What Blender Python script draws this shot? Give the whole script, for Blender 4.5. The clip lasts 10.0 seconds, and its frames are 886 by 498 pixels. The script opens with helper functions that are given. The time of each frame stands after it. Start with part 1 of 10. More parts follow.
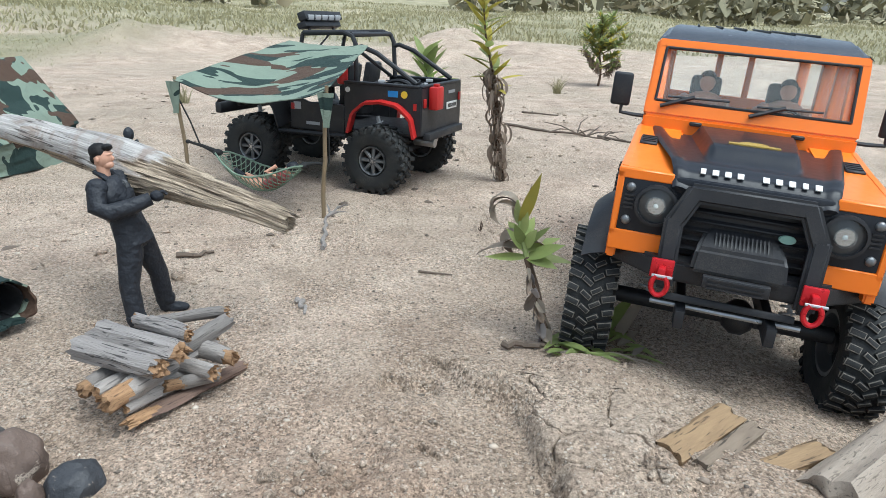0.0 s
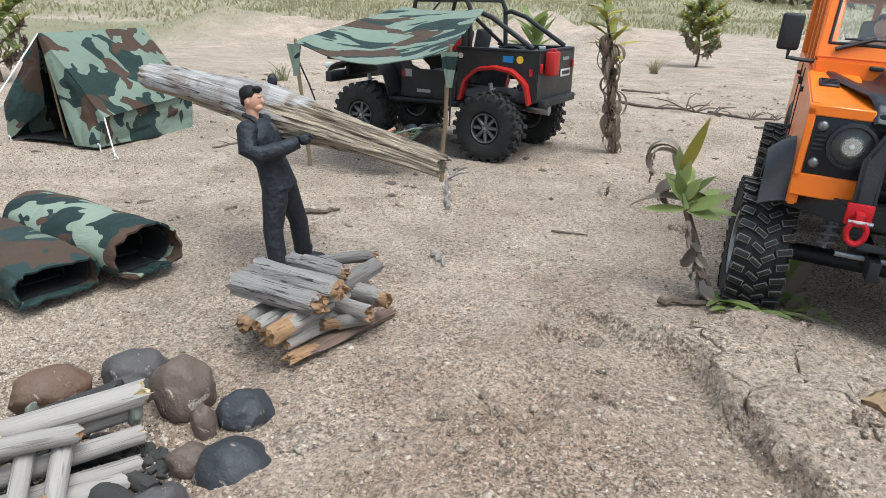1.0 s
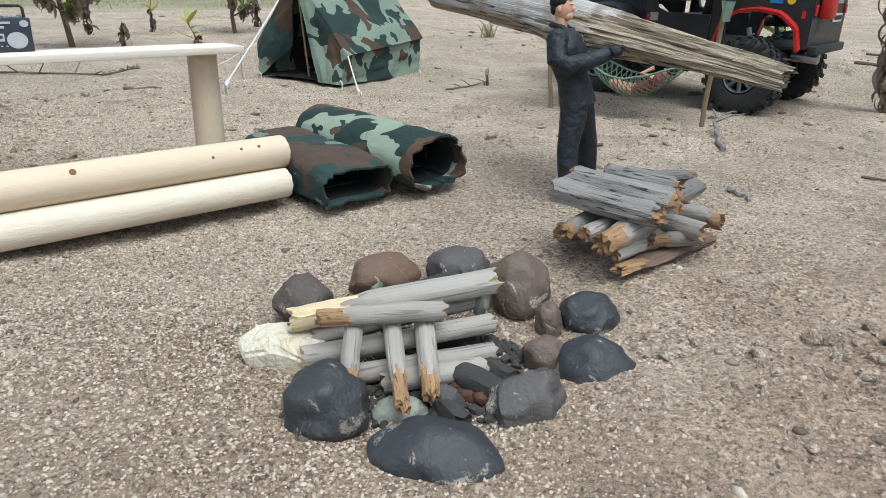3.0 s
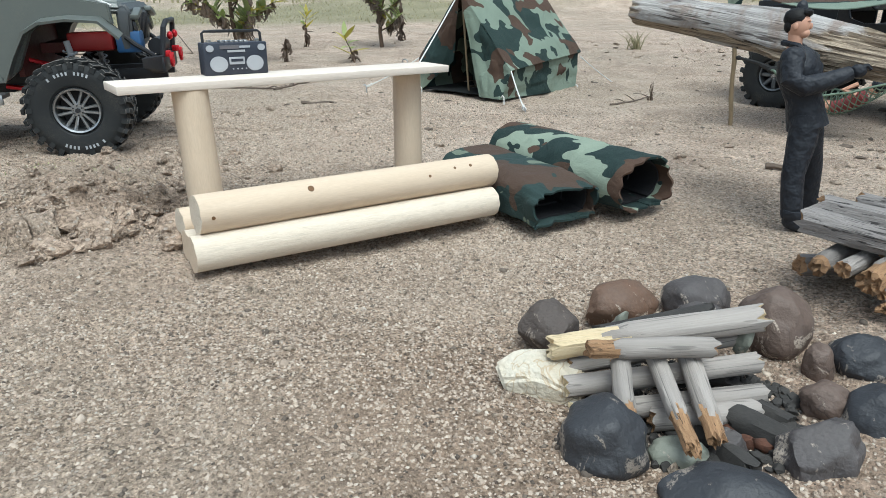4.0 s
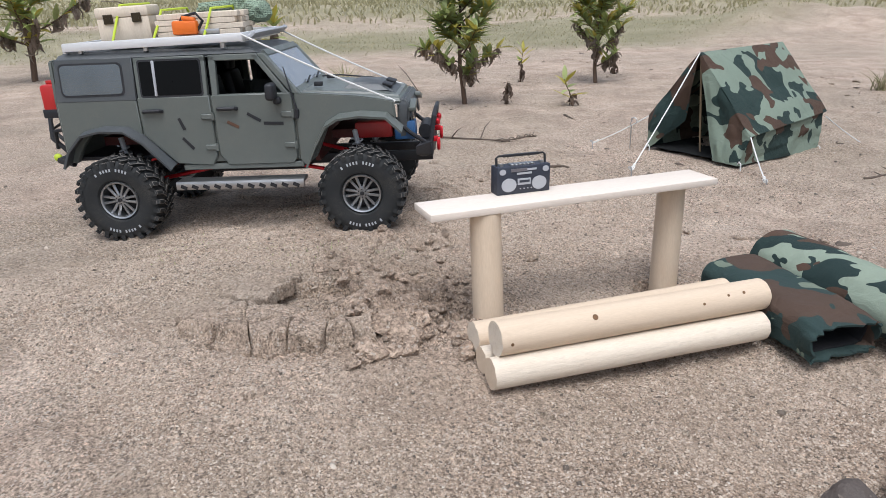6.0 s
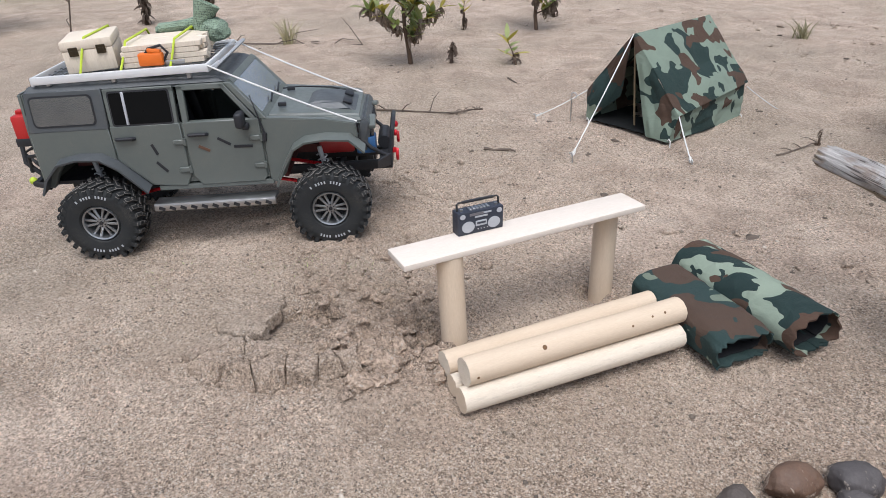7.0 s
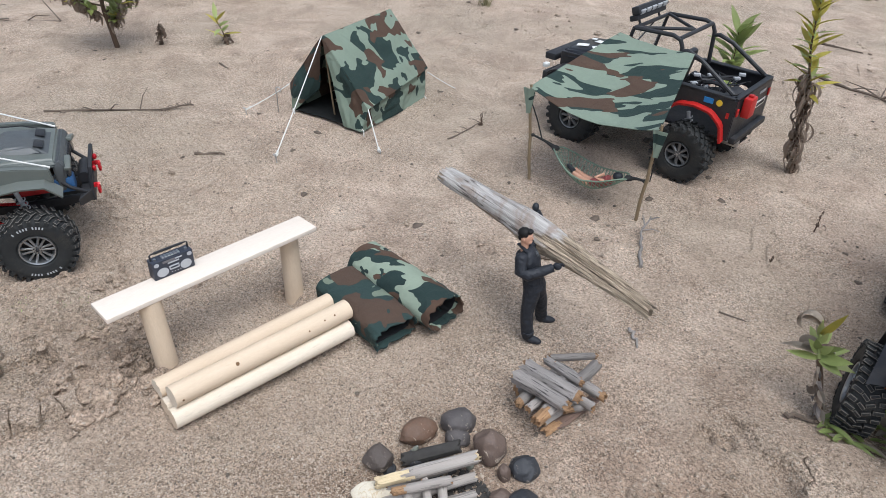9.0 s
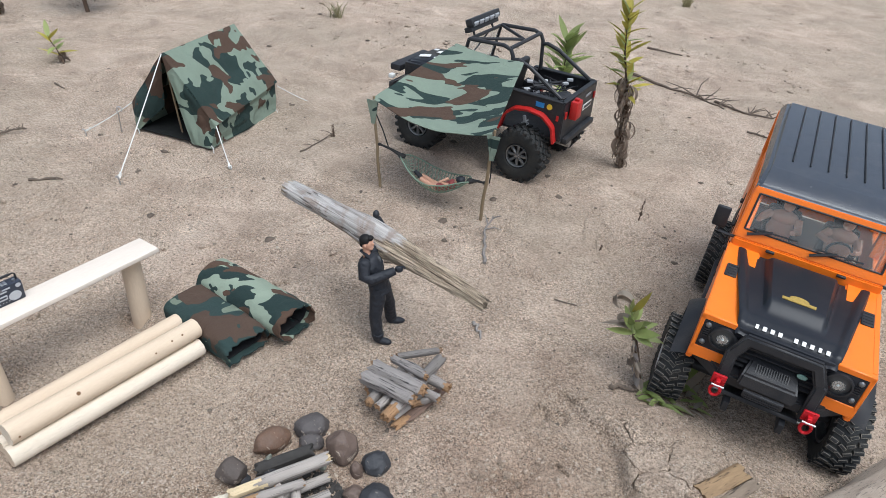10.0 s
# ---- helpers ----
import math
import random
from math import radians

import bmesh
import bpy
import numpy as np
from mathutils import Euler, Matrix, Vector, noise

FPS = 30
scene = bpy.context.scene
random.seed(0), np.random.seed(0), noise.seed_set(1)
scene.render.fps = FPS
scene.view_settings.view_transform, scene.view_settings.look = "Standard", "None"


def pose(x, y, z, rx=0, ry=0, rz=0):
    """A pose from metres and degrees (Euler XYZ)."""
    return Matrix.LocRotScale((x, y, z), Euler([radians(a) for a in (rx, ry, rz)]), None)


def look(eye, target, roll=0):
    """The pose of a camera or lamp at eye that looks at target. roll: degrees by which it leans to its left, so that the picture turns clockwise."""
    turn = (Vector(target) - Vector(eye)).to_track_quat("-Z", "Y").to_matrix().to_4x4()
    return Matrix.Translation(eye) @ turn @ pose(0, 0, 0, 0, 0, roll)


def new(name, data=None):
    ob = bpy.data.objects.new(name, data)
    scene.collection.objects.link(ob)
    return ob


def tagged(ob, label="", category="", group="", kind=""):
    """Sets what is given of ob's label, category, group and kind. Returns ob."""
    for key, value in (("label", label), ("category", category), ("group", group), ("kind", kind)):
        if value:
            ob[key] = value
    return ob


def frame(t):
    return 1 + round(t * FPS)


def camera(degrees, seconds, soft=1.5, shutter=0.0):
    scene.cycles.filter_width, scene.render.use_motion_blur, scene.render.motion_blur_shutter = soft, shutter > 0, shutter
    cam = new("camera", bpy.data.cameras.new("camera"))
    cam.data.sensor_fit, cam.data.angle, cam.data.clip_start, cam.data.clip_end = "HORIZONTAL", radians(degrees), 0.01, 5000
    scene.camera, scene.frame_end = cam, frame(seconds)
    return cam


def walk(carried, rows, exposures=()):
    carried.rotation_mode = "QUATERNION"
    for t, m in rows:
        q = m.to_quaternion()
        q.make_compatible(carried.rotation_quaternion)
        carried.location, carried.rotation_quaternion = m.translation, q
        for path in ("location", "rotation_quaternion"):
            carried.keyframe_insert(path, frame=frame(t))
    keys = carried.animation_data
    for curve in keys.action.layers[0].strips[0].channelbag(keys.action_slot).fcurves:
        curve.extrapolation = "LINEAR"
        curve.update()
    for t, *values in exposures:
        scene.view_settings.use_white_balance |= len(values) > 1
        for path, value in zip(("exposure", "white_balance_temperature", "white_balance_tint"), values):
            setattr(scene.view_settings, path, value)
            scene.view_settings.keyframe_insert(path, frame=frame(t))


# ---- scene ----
cam = camera(65.61, 10.0, soft=0.45)
PATH = [
    (0, (-0.0076, 0.0121, 0.2952), (0.0298, 1.9068, -0.3442), 2.09),
    (0.5, (-0.0492, 0.0172, 0.2698), (-0.1252, 1.9038, -0.3897), 1.57),
    (1, (-0.0794, 0.0217, 0.247), (-0.2461, 1.8991, -0.4223), 1.42),
    (1.5, (-0.1099, 0.0301, 0.2262), (-0.3759, 1.8983, -0.4363), 1.70),
    (2, (-0.1401, 0.0271, 0.2053), (-0.4878, 1.872, -0.4841), 2.42),
    (2.2, (-0.1516, 0.025, 0.198), (-0.5369, 1.8591, -0.5002), 2.58),
    (3.3, (-0.2372, 0.0001, 0.1837), (-0.918, 1.7268, -0.5612), 0.78),
    (3.5, (-0.2582, -0.0053, 0.1837), (-0.9987, 1.701, -0.5512), 0.65),
    (4, (-0.2928, -0.0188, 0.191), (-1.1819, 1.622, -0.5283), -0.04),
    (4.5, (-0.3309, -0.0321, 0.2002), (-1.3423, 1.5505, -0.4872), -0.61),
    (5, (-0.3564, -0.0473, 0.2131), (-1.5079, 1.4314, -0.4851), -0.78),
    (5.5, (-0.3666, -0.0608, 0.2555), (-1.6481, 1.3252, -0.4053), -0.83),
    (5.7, (-0.3651, -0.0655, 0.2717), (-1.6732, 1.2935, -0.3931), -1.15),
    (6.8, (-0.3497, -0.1159, 0.4342), (-1.5258, 1.2341, -0.457), -2.08),
    (7, (-0.3473, -0.1211, 0.4694), (-1.4649, 1.2466, -0.4688), -2.04),
    (7.5, (-0.3222, -0.13, 0.5724), (-1.2589, 1.3004, -0.4651), -0.42),
    (8, (-0.2888, -0.1284, 0.6397), (-1.0654, 1.3581, -0.4499), 0.97),
    (8.5, (-0.2317, -0.1268, 0.6707), (-0.856, 1.4141, -0.4411), 1.39),
    (9, (-0.1845, -0.1512, 0.6886), (-0.6836, 1.4201, -0.4437), 2.27),
    (9.5, (-0.1586, -0.1703, 0.7103), (-0.4986, 1.4543, -0.4056), 3.62),
    (10, (-0.1165, -0.1733, 0.7163), (-0.2957, 1.4875, -0.3835), 4.50),
]

walk(cam, [(t, look(eye, target, roll)) for t, eye, target, roll in PATH],
     exposures=[(0, 0.56, 5740, 0), (2, 0.40, 5960, 3), (3.5, 0.32, 5780, -3), (5.5, 0.24, 5990, 8), (7, 0.19, 6000, 10), (10, 0.24, 5920, 6)])

# ---- world and sun: bright overcast ----
SUN_EL, SUN_AZ = radians(68), radians(135)
world = bpy.data.worlds.new("sky")
scene.world = world
world.use_nodes = True
wn = world.node_tree
sky = wn.nodes.new("ShaderNodeTexSky")
sky.sky_type, sky.sun_disc = "NISHITA", False
sky.sun_elevation, sky.sun_rotation = SUN_EL, SUN_AZ
sky.air_density, sky.dust_density, sky.ozone_density = 1.0, 4.0, 1.0
veil = wn.nodes.new("ShaderNodeHueSaturation")
veil.inputs["Saturation"].default_value = 0.5
wn.links.new(sky.outputs["Color"], veil.inputs["Color"])
bg = wn.nodes["Background"]
bg.inputs["Strength"].default_value = 0.15
wn.links.new(veil.outputs["Color"], bg.inputs["Color"])
sun = new("sun", bpy.data.lights.new("sun", "SUN"))
sun.data.energy, sun.data.angle, sun.data.color = 1.9, radians(42), (1.0, 0.975, 0.95)
sun.matrix_world = look((0, 0, 5), Vector((0, 0, 5)) - Vector((math.sin(SUN_AZ) * math.cos(SUN_EL), math.cos(SUN_AZ) * math.cos(SUN_EL), math.sin(SUN_EL))))


# ---- materials ----
class Net:
    """A node material being put together."""

    def __init__(self, name, coord="Object"):
        self.mat = bpy.data.materials.new(name)
        self.mat.use_nodes = True
        self.t = self.mat.node_tree
        self.bsdf = self.t.nodes["Principled BSDF"]
        self.co = self.t.nodes.new("ShaderNodeTexCoord").outputs[coord]

    def node(self, kind, **values):
        n = self.t.nodes.new(kind)
        for k, v in values.items():
            n.inputs[k.replace("_", " ")].default_value = v
        return n

    def link(self, a, b):
        self.t.links.new(a, b)

    def noise(self, scale, detail=3.0, rough=0.55, warp=0.0, co=None):
        n = self.node("ShaderNodeTexNoise", Scale=scale, Detail=detail, Roughness=rough, Distortion=warp)
        self.link(co or self.co, n.inputs["Vector"])
        return n.outputs["Fac"]

    def voro(self, scale, out="Color", rand=1.0, feature="F1"):
        n = self.node("ShaderNodeTexVoronoi", Scale=scale, Randomness=rand)
        n.feature = feature
        self.link(self.co, n.inputs["Vector"])
        return n.outputs[out]

    def stretch(self, sx, sy, sz):
        n = self.node("ShaderNodeMapping", Scale=(sx, sy, sz))
        self.link(self.co, n.inputs["Vector"])
        return n.outputs["Vector"]

    def ramp(self, fac, stops, kind="LINEAR"):
        n = self.t.nodes.new("ShaderNodeValToRGB")
        n.color_ramp.interpolation = kind
        e = n.color_ramp.elements
        while len(e) < len(stops):
            e.new(0.5)
        for el, (p, c) in zip(e, stops):
            el.position = p
            el.color = (*c, 1) if len(c) == 3 else c
        self.link(fac, n.inputs["Fac"])
        return n.outputs["Color"]

    def mix(self, fac, a, b, how="MIX"):
        n = self.t.nodes.new("ShaderNodeMix")
        n.data_type, n.blend_type = "RGBA", how
        for sock, v in ((n.inputs["Factor"], fac), (n.inputs["A"], a), (n.inputs["B"], b)):
            if isinstance(v, (int, float)):
                sock.default_value = v
            elif isinstance(v, tuple):
                sock.default_value = (*v, 1)
            else:
                self.link(v, sock)
        return n.outputs["Result"]

    def val(self, fac, lo, hi):
        n = self.node("ShaderNodeMapRange", To_Min=lo, To_Max=hi)
        self.link(fac, n.inputs["Value"])
        return n.outputs["Result"]

    def math(self, op, a, b=0.5):
        n = self.t.nodes.new("ShaderNodeMath")
        n.operation = op
        for sock, v in zip(n.inputs, (a, b)):
            if isinstance(v, (int, float)):
                sock.default_value = v
            else:
                self.link(v, sock)
        return n.outputs["Value"]

    def finish(self, color=None, rough=None, metal=0.0, bump=None, depth=0.001, strength=1.0):
        b = self.bsdf
        for name, v in (("Base Color", color), ("Roughness", rough), ("Metallic", metal)):
            if v is None:
                continue
            if isinstance(v, (int, float)):
                b.inputs[name].default_value = v
            elif isinstance(v, tuple):
                b.inputs[name].default_value = (*v, 1)
            else:
                self.link(v, b.inputs[name])
        if bump is not None:
            n = self.node("ShaderNodeBump", Strength=strength, Distance=depth)
            self.link(bump, n.inputs["Height"])
            self.link(n.outputs["Normal"], b.inputs["Normal"])
        return self.mat


def random_tint(net, color, amount=0.25):
    """Light and dark variation from object to object."""
    r = net.t.nodes.new("ShaderNodeObjectInfo").outputs["Random"]
    v = net.val(r, 1 - amount, 1 + amount)
    hsv = net.t.nodes.new("ShaderNodeHueSaturation")
    net.link(v, hsv.inputs["Value"])
    net.link(color, hsv.inputs["Color"])
    return hsv.outputs["Color"]


def plain(name, a, b=None, rough=0.5, metal=0.0, scale=60.0, fine=600.0, depth=0.0004, dust=0.0, spread=0.12, spec=0.5):
    """Paint, plastic or metal: two close tones, uneven gloss, fine relief, and a film of sand dust where dust > 0."""
    n = Net(name)
    b = b or tuple(v * 0.75 for v in a)
    n.bsdf.inputs["Specular IOR Level"].default_value = spec
    col = n.mix(n.noise(scale, 4), a, b)
    if dust:
        patch = n.ramp(n.noise(scale * 0.5, 5, 0.65, 0.4), [(0.46, (0, 0, 0)), (0.72, (1, 1, 1))])
        grit = n.ramp(n.noise(fine * 1.5, 2), [(0.40, (0, 0, 0)), (0.65, (1, 1, 1))])
        film = n.math("MULTIPLY", n.math("MULTIPLY", patch, grit), dust)
        col = n.mix(film, col, (0.42, 0.34, 0.25))
    return n.finish(col, n.val(n.noise(scale * 2, 3), max(0.02, rough - spread), min(1, rough + spread)), metal, n.noise(fine, 2), depth, 0.5)


def sand_material():
    n = Net("sand")
    big = n.noise(1.7, 4, 0.6)
    mid = n.noise(9, 6, 0.65, 0.5)
    base = n.ramp(mid, [(0.27, (0.36, 0.272, 0.208)), (0.48, (0.555, 0.442, 0.352)), (0.70, (0.72, 0.605, 0.500))])
    base = n.mix(n.ramp(big, [(0.42, (0, 0, 0)), (0.62, (0.6, 0.6, 0.6))]), base, (0.43, 0.365, 0.285))
    # loose coarse grains lie in drifts between smooth, packed patches
    loose = n.ramp(n.noise(5.5, 5, 0.62, 0.4), [(0.40, (0.2, 0.2, 0.2)), (0.57, (1, 1, 1))])
    crumb = n.noise(240, 4, 0.75)
    col = n.mix(1.0, base, n.ramp(crumb, [(0.36, (0.50, 0.47, 0.44)), (0.44, (0.86, 0.84, 0.82)), (0.54, (1.08, 1.06, 1.045)), (0.63, (1.30, 1.28, 1.26))]), "MULTIPLY")
    fine = n.noise(900, 2, 0.6)
    cell = n.t.nodes.new("ShaderNodeTexVoronoi")
    cell.inputs["Scale"].default_value = 560
    n.link(n.co, cell.inputs["Vector"])
    shade = n.t.nodes.new("ShaderNodeSeparateColor")
    n.link(cell.outputs["Color"], shade.inputs["Color"])
    col = n.mix(n.math("MULTIPLY", loose, 0.85), col, n.mix(1.0, col, n.ramp(shade.outputs["Red"], [(0.0, (0.36, 0.335, 0.31)), (0.25, (0.74, 0.72, 0.70)), (0.6, (1.08, 1.07, 1.06)), (1.0, (1.42, 1.40, 1.37))]), "MULTIPLY"))

    def grains(scale, share, size, strength, tone):
        nonlocal col
        cell = n.t.nodes.new("ShaderNodeTexVoronoi")
        cell.inputs["Scale"].default_value = scale
        n.link(n.co, cell.inputs["Vector"])
        pick = n.t.nodes.new("ShaderNodeSeparateColor")
        n.link(cell.outputs["Color"], pick.inputs["Color"])
        there = n.math("LESS_THAN", pick.outputs["Red"], n.math("MULTIPLY", loose, share))
        core = n.math("LESS_THAN", cell.outputs["Distance"], n.val(pick.outputs["Green"], size * 0.5, size))
        mask = n.math("MULTIPLY", there, core)
        col = n.mix(n.math("MULTIPLY", mask, strength), col, tone)
        return mask

    dots = grains(430, 0.50, 0.50, 0.60, (0.17, 0.125, 0.092))
    pale = grains(410, 0.36, 0.58, 0.6, (0.74, 0.66, 0.565))
    grains(270, 0.035, 0.40, 0.8, (0.13, 0.10, 0.085))
    col = n.mix(n.val(fine, 0.0, 0.5), col, n.mix(1.0, col, (0.74, 0.70, 0.66), "MULTIPLY"))
    # dark crumbs of bark and leaf, thinly strewn
    litter = n.ramp(n.noise(120, 2, 0.5), [(0.225, (1, 1, 1)), (0.255, (0, 0, 0))])
    col = n.mix(n.math("MULTIPLY", litter, 0.75), col, (0.13, 0.10, 0.08))
    # grass-green tinge far from the camp
    far = n.t.nodes.new("ShaderNodeAttribute")
    far.attribute_name = "green"
    turf = n.ramp(n.noise(0.9, 6, 0.6), [(0.3, (0.215, 0.20, 0.11)), (0.5, (0.30, 0.27, 0.165)), (0.72, (0.46, 0.395, 0.285))])
    col = n.mix(far.outputs["Fac"], col, turf)
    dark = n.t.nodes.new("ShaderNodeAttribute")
    dark.attribute_name = "dark_sand"
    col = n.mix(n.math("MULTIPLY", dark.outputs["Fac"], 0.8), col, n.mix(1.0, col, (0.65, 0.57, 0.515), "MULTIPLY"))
    soot = n.t.nodes.new("ShaderNodeAttribute")
    soot.attribute_name = "soot"
    col = n.mix(soot.outputs["Fac"], col, n.mix(n.noise(160, 4, 0.7), (0.035, 0.030, 0.028), (0.15, 0.125, 0.11)))
    h = n.math("ADD", n.math("ADD", n.math("MULTIPLY", crumb, 1.6), n.math("MULTIPLY", n.math("SUBTRACT", pale, dots), 0.35)), n.math("MULTIPLY", fine, 0.12))
    coarse = n.node("ShaderNodeBump", Strength=0.95, Distance=0.020)
    n.link(n.math("ADD", n.noise(16, 8, 0.64, 0.3), n.math("MULTIPLY", n.noise(85, 4, 0.7), 0.16)), coarse.inputs["Height"])
    mat = n.finish(col, 0.93, 0.0, h, 0.0034, 1.0)
    for k in n.t.nodes:
        if k.bl_idname == "ShaderNodeBump" and k != coarse:
            n.link(coarse.outputs["Normal"], k.inputs["Normal"])
    return mat


def camo_material(name, scale, seed, stretch=(1, 1, 1), cover=(0.53, 0.575), colours=None, turn=0.0):
    """Woodland cloth: pale green, dark green and brown fields with crisp edges, and a fine weave."""
    n = Net(name)
    mp = n.node("ShaderNodeMapping", Location=(seed, seed * 0.7, seed * 1.3), Rotation=(0, 0, radians(turn)), Scale=stretch)
    n.link(n.co, mp.inputs["Vector"])
    v = mp.outputs["Vector"]
    dark = n.ramp(n.noise(scale, 2.4, 0.5, 0.35, v), [(0.0, (0, 0, 0)), (cover[0], (1, 1, 1))], "CONSTANT")
    mp2 = n.node("ShaderNodeMapping", Location=(4.3, 1.7, 2.2))
    n.link(v, mp2.inputs["Vector"])
    brown = n.ramp(n.noise(scale * 0.9, 2.4, 0.5, 0.35, mp2.outputs["Vector"]), [(0.0, (0, 0, 0)), (cover[1], (1, 1, 1))], "CONSTANT")
    pale_c, dark_c, brown_c = colours or ((0.222, 0.278, 0.215), (0.016, 0.037, 0.032), (0.080, 0.046, 0.029))
    col = n.mix(brown, n.mix(dark, pale_c, dark_c), brown_c)
    col = n.mix(n.val(n.noise(45, 4, 0.65), 0.0, 0.55), col, n.mix(1.0, col, (0.62, 0.63, 0.66), "MULTIPLY"))
    col = n.mix(n.val(n.noise(900, 2), 0.0, 0.5), col, n.mix(1.0, col, (0.62, 0.62, 0.62), "MULTIPLY"))
    h = n.math("ADD", n.noise(1400, 1), n.math("MULTIPLY", n.noise(34, 5, 0.55, 0.9), 7.0))
    return n.finish(col, 0.92, 0.0, h, 0.0008, 0.9)


def wood_material(name, light, dark, along=(30, 30, 4), grain=6.0, rough=0.85, depth=0.0012, cracks=0.4, tint=0.0):
    """Grain runs along local z."""
    n = Net(name)
    v = n.stretch(*along)
    g = n.noise(grain, 6, 0.65, 0.6, v)
    col = n.mix(g, dark, light)
    fibre = n.noise(grain * 7, 3, 0.6, 0.2, v)
    col = n.mix(n.val(fibre, 0, 0.55), col, n.mix(1.0, col, (0.6, 0.57, 0.53), "MULTIPLY"))
    if cracks:
        split = n.ramp(n.noise(grain * 2.2, 2, 0.5, 0.9, v), [(0.345, (1, 1, 1)), (0.40, (0, 0, 0))])
        col = n.mix(n.math("MULTIPLY", split, cracks), col, tuple(c * 0.25 for c in dark))
    if tint:
        col = random_tint(n, col, tint)
    return n.finish(col, rough, 0.0, n.math("ADD", g, n.math("MULTIPLY", fibre, 0.5)), depth, 0.8)


def stone_material(name, a, b, vein=None, rough=0.6, sandy=0.35, relief=0.0016):
    n = Net(name)
    col = n.mix(n.noise(38, 6, 0.68, 0.5), tuple(1.25 * v for v in a), b)
    col = n.mix(n.val(n.noise(420, 3), 0, 0.6), col, n.mix(1.0, col, (0.5, 0.5, 0.5), "MULTIPLY"))
    if vein:
        line = n.ramp(n.noise(26, 3, 0.6, 1.5), [(0.48, (0, 0, 0)), (0.5, (1, 1, 1)), (0.52, (0, 0, 0))])
        col = n.mix(line, col, vein)
    # hairline cracks, sand stuck in hollows, pale scuffs
    crack = n.ramp(n.voro(45, "Distance", 1.0, "DISTANCE_TO_EDGE"), [(0.0, (1, 1, 1)), (0.02, (0, 0, 0))])
    col = n.mix(n.math("MULTIPLY", crack, n.ramp(n.noise(24, 2), [(0.5, (0, 0, 0)), (0.6, (0.7, 0.7, 0.7))])), col, tuple(v * 0.3 for v in b))
    patch = n.ramp(n.noise(34, 5, 0.7, 0.8), [(0.555, (0, 0, 0)), (0.60, (1, 1, 1))])
    grit = n.ramp(n.noise(700, 2), [(0.36, (0, 0, 0)), (0.5, (1, 1, 1))])
    col = n.mix(n.math("MULTIPLY", n.math("MULTIPLY", patch, grit), min(1.0, sandy * 2)), col, (0.50, 0.42, 0.34))
    scuff = n.ramp(n.noise(90, 4, 0.75, 0.3), [(0.62, (0, 0, 0)), (0.75, (0.5, 0.5, 0.5))])
    col = n.mix(scuff, col, tuple(min(1.0, v * 2.2) for v in a))
    return n.finish(col, n.val(n.noise(60, 3), rough - 0.2, rough + 0.15), 0.0, n.math("ADD", n.noise(55, 6, 0.65), n.math("MULTIPLY", n.noise(420, 2), 0.25)), relief, 0.8)


def leaf_material(name, a, b):
    n = Net(name)
    col = random_tint(n, n.mix(n.noise(90, 4, 0.6), a, b), 0.2)
    n.finish(col, 0.55, 0.0, n.noise(300, 3), 0.0006, 0.5)
    thin = n.t.nodes.new("ShaderNodeBsdfTranslucent")
    n.link(col, thin.inputs["Color"])
    both = n.t.nodes.new("ShaderNodeMixShader")
    both.inputs["Fac"].default_value = 0.35
    n.link(n.bsdf.outputs["BSDF"], both.inputs[1])
    n.link(thin.outputs["BSDF"], both.inputs[2])
    n.link(both.outputs["Shader"], n.t.nodes["Material Output"].inputs["Surface"])
    return n.mat


def glass_material(name, tint, rough=0.01, alpha=0.25):
    n = Net(name)
    smear = n.noise(30, 4)
    n.finish(tint, n.val(smear, rough, rough + 0.03), 0.0)
    n.bsdf.inputs["Transmission Weight"].default_value = 1.0 - alpha
    n.bsdf.inputs["IOR"].default_value = 1.05 if alpha < 0.5 else 1.3
    n.bsdf.inputs["Specular IOR Level"].default_value = 0.6
    return n.mat


SAND = sand_material()
CAMO_TENT = camo_material("camouflage_cloth", 15, 0.37, cover=(0.50, 0.56))
CAMO_AWN = camo_material("striped_camouflage_cloth", 15, 2.1, (0.55, 1.6, 1.0), (0.51, 0.585), turn=30)
CAMO_ROLL = camo_material("bold_camouflage_cloth", 24, 5.9, (0.8, 1.2, 1.0), (0.485, 0.56), ((0.30, 0.36, 0.275), (0.014, 0.034, 0.031), (0.090, 0.050, 0.031)), turn=55)
# flat bedroll's own dark cloth; also stands in for a tent flap's shade
CAMO_DARK_AND_SHADE = camo_material("dark_and_shaded_camouflage_cloth", 19, 3.3, (1, 1, 1), (0.40, 0.52), ((0.19, 0.23, 0.17), (0.024, 0.050, 0.046), (0.085, 0.052, 0.035)))
PINE = wood_material("planed_pine", (0.73, 0.60, 0.46), (0.62, 0.485, 0.35), cracks=0.0, depth=0.0003, rough=0.7)
PINE_PALE = wood_material("pale_split_pine", (0.80, 0.715, 0.60), (0.68, 0.575, 0.45), cracks=0.12, depth=0.0008)
PLANK = wood_material("planed_board", (0.80, 0.72, 0.64), (0.73, 0.63, 0.54), cracks=0.0, depth=0.0003, rough=0.75)
KNOT = plain("pine_knot", (0.16, 0.08, 0.03), rough=0.7)
GREYWOOD = wood_material("weathered_grey_wood", (0.40, 0.366, 0.342), (0.18, 0.160, 0.147), cracks=0.6, tint=0.35, depth=0.0018, along=(60, 60, 3))
CRACKEDWOOD = wood_material("cracked_grey_wood", (0.43, 0.395, 0.375), (0.15, 0.134, 0.128), cracks=0.95, tint=0.12, depth=0.0035, along=(40, 40, 3.2), grain=5.0)
